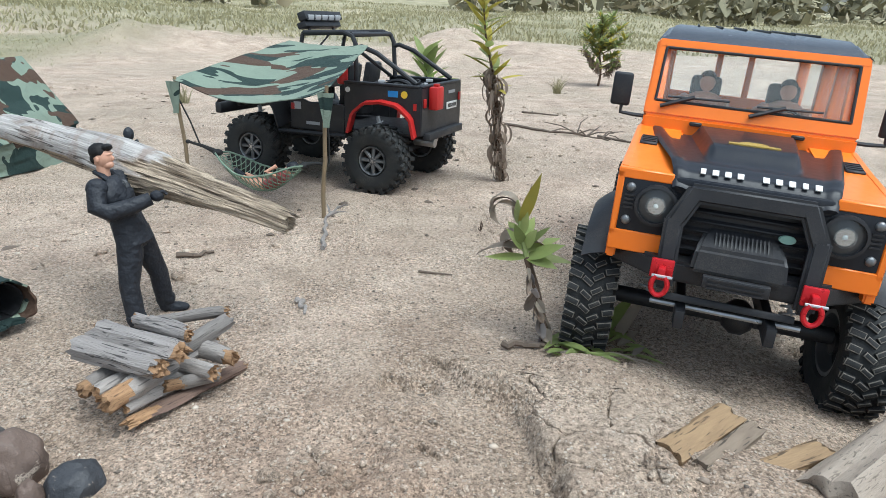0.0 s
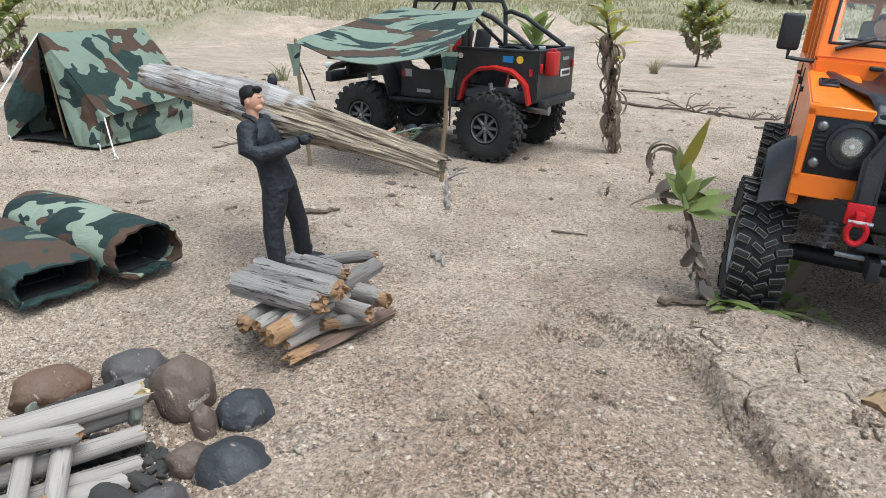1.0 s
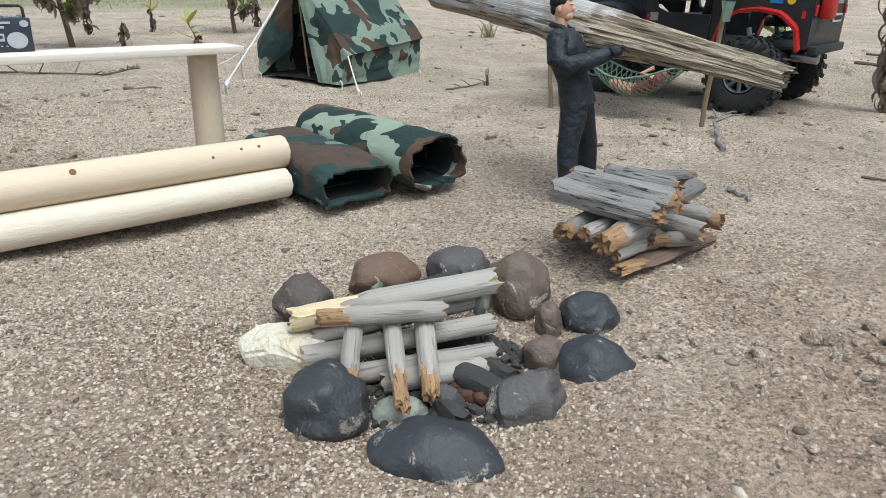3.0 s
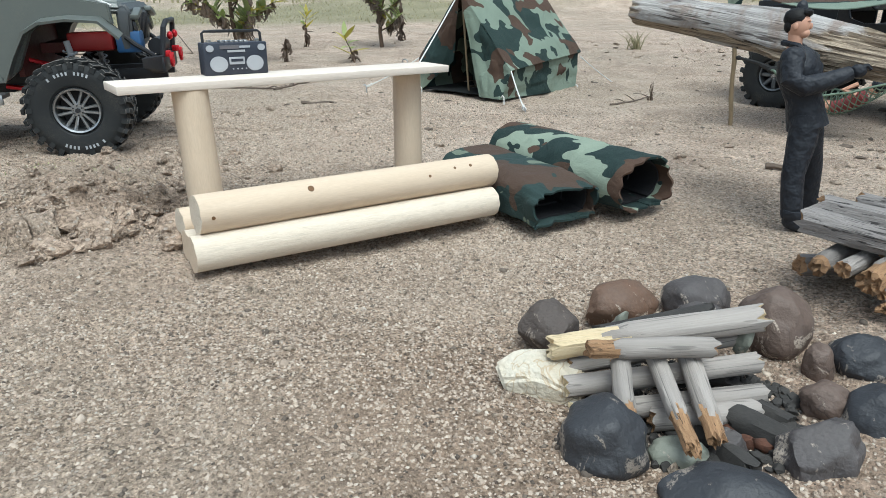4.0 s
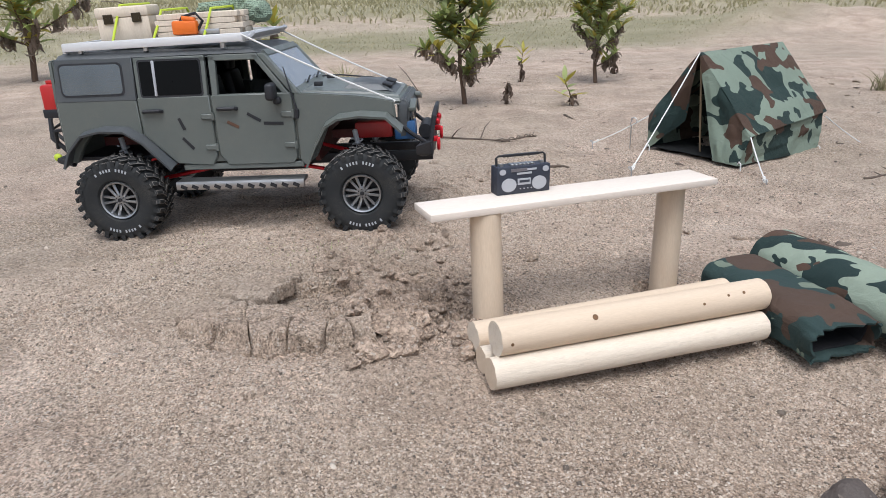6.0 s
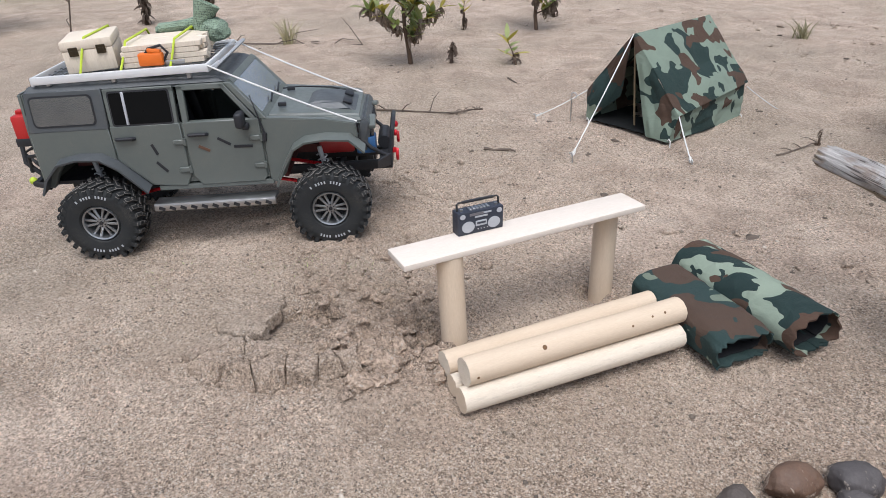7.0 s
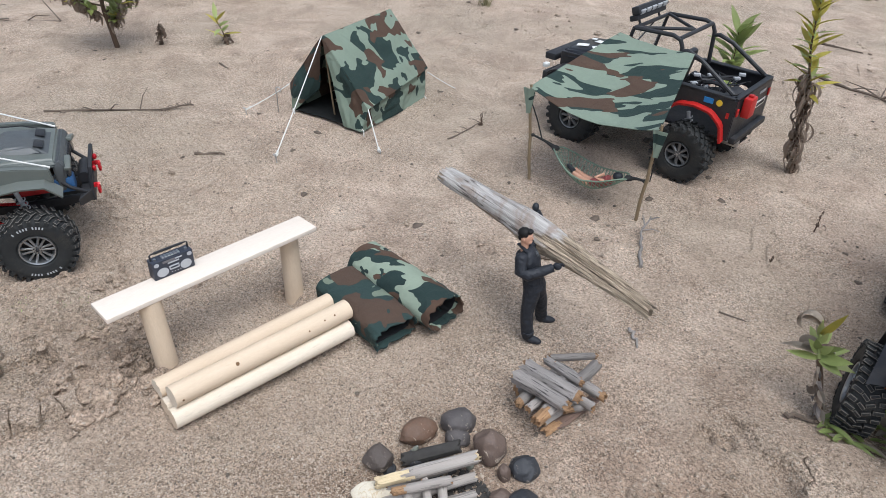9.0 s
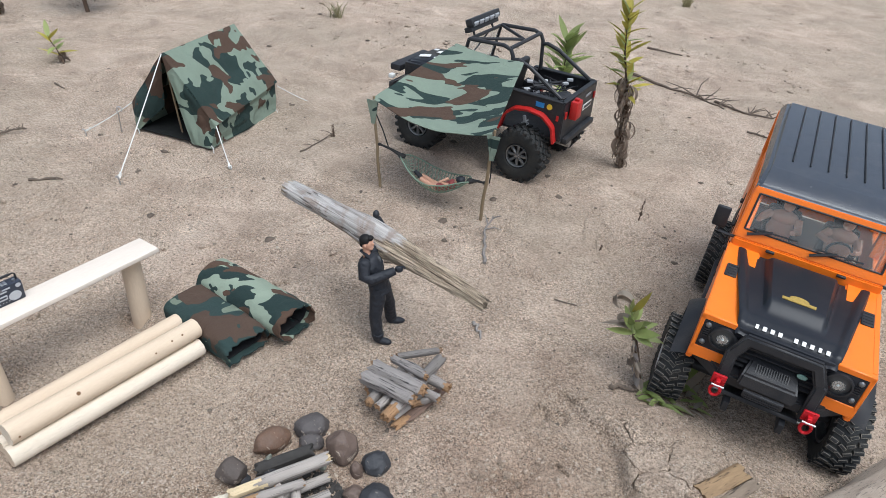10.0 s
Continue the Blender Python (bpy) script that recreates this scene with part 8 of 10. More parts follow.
# ---- bedrolls ----
def bedroll(back, front, w, h, mat, label, seed, droop, boxy=1.0):
    """A rolled cloth sleeve, open and ragged at its front end; near-black inner sheets stand for the shade inside."""
    back, front = Vector(back), Vector(front)
    ax = (front - back).normalized()
    side = ax.cross(Vector((0, 0, 1))).normalized()
    up = side.cross(ax)
    roll = thing("bedroll", label, "bedroll", Matrix.Translation((back + front) / 2), group="camouflage bedrolls")

    def skin(shrink, turns, u0, u1, fray):
        def fn(u, v):
            uu = u0 + (u1 - u0) * u
            a = -2.2 + v * turns * 2 * math.pi
            k = shrink * (1 + 0.06 * (1 - v))
            wr = 1 + 0.05 * noise.noise(Vector((uu * 4, v * 7, seed))) + 0.045 * noise.noise(Vector((uu * 12, v * 15, seed + 4)))
            mouth = max(0.0, (uu - 0.80) / 0.20)
            wr *= 1 + mouth * (0.10 * noise.noise(Vector((v * 11, seed, 2))) + 0.018 * math.sin(v * 40 + seed) + 0.03 * noise.noise(Vector((v * 30, seed, 7))))
            ca, sa = (math.copysign(abs(v_) ** boxy, v_) for v_ in (math.cos(a), math.sin(a)))
            lift = sa if sa > -0.60 else -0.60 + 0.15 * (sa + 0.60)
            lift *= 1 - droop * mouth * max(0, sa)
            c = back.lerp(front, uu) + ax * (fray * mouth * (0.006 * noise.noise(Vector((v * 9, seed, 7))) + 0.0018 * math.sin(v * 90)))
            return c + side * (ca * w / 2 * k * wr) + up * (lift * h / 2 * k * wr)
        return fn
    s = Shape()
    s.sheet(skin(1.0, 1.08, 0.0, 1.0, 1.0), 44, 110, 0.0022)
    part("cloth", s, mat, roll, world=True)
    # inner sleeve and fold: the shade deep in the mouth put into their colour
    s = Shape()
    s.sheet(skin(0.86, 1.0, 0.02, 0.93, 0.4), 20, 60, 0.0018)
    part("inner_layer", s, ROLL_SHADE, roll, "near-black inner layer with shade painted in", world=True)
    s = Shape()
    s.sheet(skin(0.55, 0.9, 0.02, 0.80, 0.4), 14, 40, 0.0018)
    part("inner_fold", s, ROLL_SHADE, roll, world=True)
    s = Shape()
    s.sheet(lambda u, v: back + ax * 0.004 + side * (math.cos(u * 6.283) * w / 2 * v) + up * (max(-0.60, math.sin(u * 6.283)) * h / 2 * v), 28, 5, 0.002)
    part("end_fold", s, mat, roll, world=True)
    return roll


# ---- tent ----
# floor cloth near-black: shade of the tent's inside put into its colour
TENT_SHADE = plain("tent_floor_shade", (0.012, 0.013, 0.013), rough=0.9, spec=0.2)


def tent():
    base = Vector((-0.925, 1.395, -0.022))
    t = thing("tent", "small camouflage ridge tent with open front flap, pegged in sand", "tent", Matrix.Translation(base))
    aF, aB = Vector((-0.958, 1.281, 0.179)), Vector((-0.894, 1.545, 0.184))
    eFR, eBR = Vector((-0.826, 1.242, 0.034)), Vector((-0.778, 1.520, 0.050))
    bFR, bBR = Vector((-0.838, 1.228, -0.020)), Vector((-0.778, 1.496, -0.026))
    eFL, eBL = Vector((-1.062, 1.296, 0.044)), Vector((-1.010, 1.560, 0.050))
    bFL, bBL = Vector((-1.050, 1.276, -0.022)), Vector((-1.000, 1.545, -0.026))

    def patch(name, a, b, c, d, sag, mat=CAMO_TENT, nu=26, nv=18, seed=1, label=""):
        """a-b along one edge, d-c along the other."""
        nrm = (b - a).cross(d - a).normalized()

        def fn(u, v):
            p = a.lerp(b, u).lerp(d.lerp(c, u), v)
            w = sag * math.sin(math.pi * u) * math.sin(math.pi * v) + (0.3 + 0.7 * math.sin(math.pi * u) ** 0.5 * math.sin(math.pi * v) ** 0.5) * (0.0085 * noise.noise(Vector((u * 3, v * 3, seed))) + 0.0040 * noise.noise(Vector((u * 7 + v * 3, v * 6, seed + 3))) + 0.0012 * noise.noise(Vector((u * 16, v * 14, seed + 5))))
            return p + nrm * w * (1 if 0 < v else 0.3)
        s = Shape()
        s.sheet(fn, nu, nv, 0.0012)
        return part(name, s, mat, t, label, world=True)
    rg = Vector((0, 0, -0.004))
    patch("roof_panel", aF, aB, eBR, eFR, -0.003)
    patch("roof_panel", aF + Vector((0, 0, 0.001)), aB + Vector((0, 0, 0.001)), eBL, eFL, 0.006, seed=2)
    out = Vector((0.004, -0.002, -0.006))
    patch("side_wall", eFR - Vector((0.006, 0, -0.002)), eBR - Vector((0.006, 0, -0.002)), bBR, bFR, 0.003, CAMO_TENT, seed=5)
    patch("side_wall", eFL + Vector((0.006, 0, 0.002)), eBL + Vector((0.006, 0, 0.002)), bBL, bFL, -0.003, CAMO_TENT, seed=6)
    mid = (bFR + bFL) / 2
    # front: right flap half open, left flap folded back, dark gap between
    ridge_in = Vector((0.004, 0.010, -0.002))
    patch("front_flap", aF + Vector((0.0, -0.001, 0)), eFR, bFR, Vector((-0.893, 1.243, -0.020)), 0.004, seed=8, label="drooping right front flap")
    # left flap takes the darker cloth: its shade is put into the colour
    patch("front_flap", eFL, aF + Vector((-0.001, -0.001, 0)), Vector((-0.985, 1.305, 0.040)), bFL, -0.008, CAMO_DARK_AND_SHADE, seed=9, label="left front flap folded back inside")
    patch("rear_panel", eBL, aB, eBR, (bBL + bBR) / 2 + Vector((0, 0, 0.001)), 0.003, seed=10)
    patch("ground_sheet", bFL + Vector((0.004, 0.006, 0.004)), bBL + Vector((0.004, -0.004, 0.004)), bBR + Vector((-0.004, -0.004, 0.004)), bFR + Vector((-0.004, 0.006, 0.004)), 0.002, TENT_SHADE, seed=12)
    p = Shape()
    p.rod((-0.940, 1.290, -0.022), (-0.955, 1.284, 0.172), 0.0022, n=8)
    part("tent_pole", p, BAMBOO, t, world=True)
    p = Shape()
    p.rod((-0.890, 1.535, -0.026), (-0.893, 1.540, 0.178), 0.0022, n=8)
    part("tent_pole", p, BAMBOO, t, world=True)
    # cords with knotted loops
    for a, b in ((aF, (-0.937, 1.000, 0.002)), (eFR, (-0.757, 1.148, -0.022)), (eBR + Vector((0, 0, -0.01)), (-0.702, 1.604, -0.034)), (eFL, (-1.156, 1.226, -0.016))):
        a, b = Vector(a), Vector(b)
        c = Shape()
        c.tube([a.lerp(b, k / 10) + Vector((0, 0, -0.003 * math.sin(math.pi * k / 10))) for k in range(11)], 0.0013, 6)
        d = (b - a).normalized()
        c.ball(b - d * 0.014, (0.0026, 0.0026, 0.0030), 2)
        c.tube([b - d * 0.012 + Vector((0.003 * math.sin(k * 1.05), 0.002 * math.sin(k * 1.05), 0)) - d * (-0.012 * (1 - math.cos(k * 1.05)) / 2) for k in range(7)], 0.0011, 5)
        part("guy_rope", c, ROPE, t, "white cord guy rope", world=True)
        h = Shape()
        h.tube([b + Vector((0.002, 0, -0.014)), b + Vector((0.001, 0, 0.002)), b + Vector((-0.001, 0, 0.006)), b + Vector((-0.004, 0, 0.006)), b + Vector((-0.005, 0, 0.003))], 0.0013, 6)
        part("peg", h, STEEL, t, "bent wire peg", world=True)
    for k, q in enumerate((bFR, bFL, bBR, bBL)):
        h = Shape()
        h.tube([q + Vector((0.008, -0.006, -0.010)), q + Vector((0.007, -0.005, 0.006)), q + Vector((0.002, -0.002, 0.009)), q + Vector((-0.001, 0, 0.004))], 0.0012, 6)
        part("peg", h, ROPE, t, world=True)
    hk = Shape()
    hk.tube([(-1.086, 1.266, -0.025), (-1.086, 1.266, 0.022), (-1.088, 1.265, 0.030), (-1.084, 1.264, 0.036)] + [(-1.079 + 0.007 * math.cos(radians(a)), 1.263, 0.036 + 0.007 * math.sin(radians(a))) for a in range(180, -90, -30)], 0.0012, 6)
    solo("wire_hook", hk, STEEL, "upright bent wire hook pushed in the sand", "hook")


# ---- awning and hammock ----
def awning():
    a = thing("awning", "striped camouflage cloth awning tied to car and two canes", "awning", pose(-0.26, 1.2, 0.0))
    FL, FR, BR, BL = Vector((-0.430, 1.150, 0.184)), Vector((-0.168, 1.040, 0.186)), Vector((-0.132, 1.318, 0.240)), Vector((-0.292, 1.402, 0.241))
    s = Shape()

    def fn(u, v):
        p = FL.lerp(FR, u).lerp(BL.lerp(BR, u), v)
        sag = -0.028 * math.sin(math.pi * u) * (1 - 0.55 * v) * (0.35 + 0.65 * math.sin(math.pi * min(1, 0.2 + v)))
        hem = 0.006 * (1 - v) ** 3 * math.sin(math.pi * u)
        w = 0.0035 * noise.noise(Vector((u * 5, v * 5, 3))) + 0.006 * math.sin(3.2 * math.pi * u + 1.4) * v * (1 - v)
        return p + Vector((0, -0.004 * math.sin(math.pi * u), sag + w - hem))
    s.sheet(fn, 48, 40, 0.0013)
    part("cloth", s, CAMO_AWN, a, world=True)
    for c, d in ((FL, Vector((0.008, -0.008, 0))), (FR, Vector((0.004, -0.010, 0)))):
        f = Shape()
        side = Vector((0.026, -0.010, 0))
        f.sheet(lambda u, v, c=c, d=d, side=side: c + Vector((0, 0, -0.002)) + side * ((u - 0.5) * (1 - 0.75 * v)) + d * 0.4 * v + Vector((0.002 * math.sin(u * 9), 0, -0.050 * v)), 8, 8, 0.0013)
        part("corner_flap", f, CAMO_AWN, a, world=True)
    for (bx, by, bz), (tx, ty, tz) in (((-0.409, 1.146, -0.03), (-0.428, 1.152, 0.190)), ((-0.1775, 1.049, -0.03), (-0.167, 1.044, 0.194))):
        p = Shape()
        pts = [Vector((bx, by, bz)).lerp(Vector((tx, ty, tz)), k / 8) + Vector((0.0010 * math.sin(k * 1.9), 0, 0)) for k in range(9)]
        p.tube(pts, [0.0034, 0.0033, 0.0036, 0.0032, 0.0035, 0.0031, 0.0033, 0.0030, 0.0028], 8)
        part("cane_post", p, BAMBOO, a, "thin weathered cane post", world=True)
    for p0, p1 in (((-0.425, 1.150, 0.160), (-0.392, 1.148, 0.078)), ((-0.168, 1.046, 0.150), (-0.166, 1.052, 0.076))):
        c = Shape()
        c.tube([Vector(p0), Vector(p0).lerp(Vector(p1), 0.5) + Vector((0.002, 0, 0)), Vector(p1)], 0.0014, 6)
        part("strap", c, CORD, a, world=True)


def hammock():
    h = thing("hammock", "green string-net hammock slung low between the cane posts", "hammock", pose(-0.28, 1.1, 0.0))
    L, Rr = Vector((-0.360, 1.133, 0.072)), Vector((-0.205, 1.063, 0.070))
    ax = (Rr - L)
    side = Vector((ax.y, -ax.x, 0)).normalized()

    def at(u, v):
        k = math.sin(math.pi * min(max(u, 0), 1)) ** 0.7
        w = 0.038 * (0.16 + 0.84 * k)
        return L.lerp(Rr, u) + side * (v * w) + Vector((0, 0, -0.052 * math.sin(math.pi * u) + 0.030 * v * v * k + 0.002 * noise.noise(Vector((u * 7, v * 5, 0)))))
    s = Shape()
    nv, nu = 12, 22
    for i in range(-nu, nu + 1):
        # two families of slanting strings make the mesh
        for sgn in (1, -1):
            pts = []
            for k in range(9):
                v = -1 + 2 * k / 8
                u = (i + 0.5) / nu + sgn * 0.10 * v
                if 0.02 <= u <= 0.98:
                    pts.append(at(u, v))
            if len(pts) > 1:
                s.tube(pts, 0.0008, 4, cap=False)
    for v in (-1, 1):
        s.tube([at(k / 20, v) for k in range(21)], 0.0016, 6)
    part("net", s, NET_GREEN, h, world=True)
    for a, b in ((L, Vector((-0.412, 1.147, 0.086))), (Rr, Vector((-0.176, 1.051, 0.076)))):
        c = Shape()
        c.tube([a, a.lerp(b, 0.5) + Vector((0, 0, 0.002)), b], [0.005, 0.0028, 0.0022], 7)
        c.ball(a, (0.008, 0.007, 0.006), 2, 0.25, 3, 2)
        c.ball(b, (0.0042, 0.0042, 0.0036), 2)
        part("end_cord", c, CORD, h, "knotted black end cord", world=True)
    # doll lying in it: plain
    d = Shape()
    ex = ax.normalized()

    def lying(u, v, up):
        return at(u, v) + Vector((0, 0, up))
    d.tube([lying(0.30, 0.10, 0.007), lying(0.42, 0.05, 0.010), lying(0.54, 0.1, 0.010)], [0.0045, 0.0060, 0.0075], 9)
    d.tube([lying(0.28, -0.25, 0.007), lying(0.42, -0.2, 0.010), lying(0.54, -0.12, 0.010)], [0.0045, 0.0060, 0.0075], 9)
    d.ball(lying(0.84, 0.05, 0.014), (0.0085, 0.008, 0.0085), 2)
    d.tube([lying(0.74, 0.45, 0.014), lying(0.66, 0.60, 0.022), lying(0.74, 0.4, 0.030)], [0.0045, 0.004, 0.0035], 8)
    d.mi = 1
    d.tube([lying(0.55, 0, 0.010), lying(0.66, 0, 0.012), lying(0.77, 0, 0.014)], [0.0085, 0.0095, 0.0105], 10)
    d.mi = 2
    d.ball(lying(0.87, 0.05, 0.015), (0.010, 0.010, 0.009), 2, 0.15)
    d.tube([lying(0.20, 0.0, 0.008), lying(0.30, 0.0, 0.009)], [0.004, 0.005], 8)
    solo("doll", d, (SKIN, plain("dusty_red_cloth", (0.30, 0.07, 0.07), rough=0.7), CLOTH), "small doll lying in the net hammock", "doll")


bench()
radio()
bench_logs()
firewood_pile()
camp_fire()
driftwood()
standing_doll()
# near-black for the shaded inside of the rolls
ROLL_SHADE = plain("bedroll_inner_shade", (0.010, 0.010, 0.012), rough=0.95, depth=0.0008)
bedroll((-0.595, 0.709, 0.014), (-0.422, 0.626, 0.011), 0.074, 0.060, CAMO_ROLL, "camouflage bedroll with an open ragged end on the sand", 2, 0.05)
bedroll((-0.616, 0.644, 0.004), (-0.481, 0.570, 0.000), 0.076, 0.046, CAMO_DARK_AND_SHADE, "flattened dark green and brown bedroll beside the logs", 6, 0.35, 0.62)
tent()
awning()
hammock()


# ---- plants ----
def leaf_into(shape, root, way, up, length, width, curl=0.3, fold=0.25, twist=0.0, n=6):
    """One lance-shaped leaf, folded along its midrib and curling at its tip."""
    way, up = Vector(way).normalized(), Vector(up)
    side = way.cross(up)
    side = side.normalized() if side.length > 1e-4 else way.orthogonal().normalized()
    up = side.cross(way).normalized()
    tmp, rows = bmesh.new(), []
    p, d, u = Vector(root), way.copy(), up.copy()
    for i in range(n + 1):
        k = i / n
        w = width / 2 * (math.sin(math.pi * min(1, 0.08 + k * 0.95)) ** 0.8) * (1 - 0.25 * k)
        s = Matrix.Rotation(twist * k, 3, d) @ side
        rows.append([tmp.verts.new(p - s * w + u * w * fold), tmp.verts.new(p), tmp.verts.new(p + s * w + u * w * fold)])
        turn = Matrix.Rotation(-curl / n, 3, side)
        d = turn @ d
        u = turn @ u
        p = p + d * (length / n)
    for a, b in zip(rows, rows[1:]):
        for j in range(2):
            tmp.faces.new((a[j], a[j + 1], b[j + 1], b[j]))
    bmesh.ops.solidify(tmp, geom=list(tmp.faces), thickness=0.0004)
    shape.take(tmp)


def weed(name, base, tip, label, dead, live, size, seed, live_from=0.5, mats=None, spread=1.0, each=False, stem_r=0.0035, dead_len=0.6, curls=False):
    """An upright weed: stem, hanging dead leaves below, green ones above."""
    rng = random.Random(seed)
    base, tip = Vector(base), Vector(tip)
    m = Matrix.Translation(base)
    w = thing(name, label, "plant", m)
    h = (tip - base).length
    pts = [base.lerp(tip, k / 8) + Vector((math.sin(k * 1.3 + seed), math.cos(k * 1.1 + seed), 0)) * 0.012 * h for k in range(9)]
    pts[0] = base + Vector((0, 0, -0.01))
    s = Shape()
    s.tube(pts, [stem_r * (1 - 0.8 * k / 8) for k in range(9)], 7)
    part("stem", s, STEM, w, world=True)

    def on(k):
        k = min(0.999, max(0, k)) * 8
        i = int(k)
        return pts[i].lerp(pts[i + 1], k - i)
    if dead:
        s = Shape()
        for i in range(dead):
            k = 0.06 + (live_from + 0.08) * rng.random()
            a = rng.uniform(0, 6.283)
            d = Vector((math.cos(a), math.sin(a), rng.uniform(-0.9, 0.5)))
            leaf_into(s, on(k), d, (0, 0, 1), size * dead_len * rng.uniform(0.5, 1.1), size * rng.uniform(0.13, 0.26) * (0.8 if curls else 1), rng.uniform(2.0, 5.5) if curls else rng.uniform(0.8, 4.0), 0.6, rng.uniform(-2, 2), 9 if curls else 5)
        part("dead_leaves", s, LEAF_BROWN if curls else LEAF_DEAD, w, "curled brown dead leaves", world=True)
    a = rng.uniform(0, 6)
    crown = {}
    for i in range(live):
        k = live_from + (1 - live_from) * (i + 0.5) / live
        a += 2.4 + rng.uniform(-0.7, 0.7)
        rise = rng.uniform(-0.1, 0.5) + 1.1 * ((k - live_from) / (1 - live_from)) ** 1.5
        d = Vector((math.cos(a) * spread, math.sin(a) * spread, rise * rng.uniform(0.7, 1.2)))
        mt = (mats or (LEAF, LEAF, LEAF_YELLOW))[rng.randrange(len(mats or (1, 1, 1)))]
        s = Shape() if each else crown.setdefault(mt, Shape())
        leaf_into(s, on(k), d, (0, 0, 1), size * rng.uniform(0.75, 1.15) * (1.1 - 0.35 * (k - live_from)), size * rng.uniform(0.22, 0.34), rng.uniform(-0.1, 0.55), 0.3, rng.uniform(-0.4, 0.4))
        if each:
            part("leaf", s, mt, w, world=True)
    for mt, s in crown.items():
        part("crown", s, mt, w, world=True)
    return w


def bush(base, height, width, label, seed, leaf, mats):
    """A shrub: main stem, rising branches set with many small leaves, dead leaves hanging below."""
    rng = random.Random(seed)
    base = Vector(base)
    w = thing("shrub", label, "plant", Matrix.Translation(base))
    s = Shape()
    s.tube([base + Vector((0.01 * math.sin(k + seed), 0.01 * math.cos(k * 1.3 + seed), height * k / 6 - 0.01)) for k in range(7)], [height * 0.022 * (1 - 0.12 * k) for k in range(7)], 7)
    crown = {m: Shape() for m in mats}
    dead = Shape()
    for i in range(17):
        k = 0.16 + 0.72 * i / 17
        a = i * 2.4 + rng.uniform(-0.4, 0.4)
        p = base + Vector((0, 0, height * k))
        reach = width * 0.5 * (0.45 + 0.85 * math.sin(math.pi * min(1, 0.15 + 0.8 * k))) * rng.uniform(0.6, 1.15)
        q = p + Vector((math.cos(a) * reach, math.sin(a) * reach, height * rng.uniform(0.12, 0.28)))
        mid = p.lerp(q, 0.5) + Vector((0, 0, -0.02 * height))
        s.tube([p, mid, q], [height * 0.008, height * 0.006, height * 0.003], 5)
        low = k < 0.36
        for j in range(54):
            f = 0.25 + 0.75 * rng.random()
            r = p.lerp(mid, f * 2) if f < 0.5 else mid.lerp(q, f * 2 - 1)
            b = rng.uniform(0, 6.283)
            if low and rng.random() < 0.7:
                leaf_into(dead, r, (math.cos(b), math.sin(b), rng.uniform(-1.2, 0.3)), (0, 0, 1), leaf * rng.uniform(0.4, 0.9), leaf * 0.22, rng.uniform(0.8, 3.5), 0.6, rng.uniform(-2, 2), 4)
            else:
                way = Vector((math.cos(b), math.sin(b), rng.uniform(-0.2, 1.4))) + 0.5 * Vector((math.cos(a), math.sin(a), 0.6))
                leaf_into(crown[mats[rng.randrange(len(mats))]], r, way, (0, 0, 1), leaf * rng.uniform(0.65, 1.25), leaf * rng.uniform(0.28, 0.40), rng.uniform(-0.1, 0.7), 0.3, rng.uniform(-0.5, 0.5), 4)
    tip = base + Vector((0.01 * math.sin(6 + seed), 0.01 * math.cos(7.8 + seed), height * 0.97))
    for j in range(80):
        b = rng.uniform(0, 6.283)
        leaf_into(crown[mats[rng.randrange(len(mats))]], tip - Vector((0, 0, height * 0.16 * rng.random())), (math.cos(b), math.sin(b), rng.uniform(0.3, 2.0)), (0, 0, 1), leaf * rng.uniform(0.6, 1.0), leaf * 0.24, rng.uniform(0, 0.5), 0.3, 0, 4)
    part("stem", s, STEM, w, world=True)
    part("dead_leaves", dead, LEAF_BROWN, w, "curled dead lower leaves", world=True)
    for m, sh in crown.items():
        part("crown", sh, m, w, world=True)


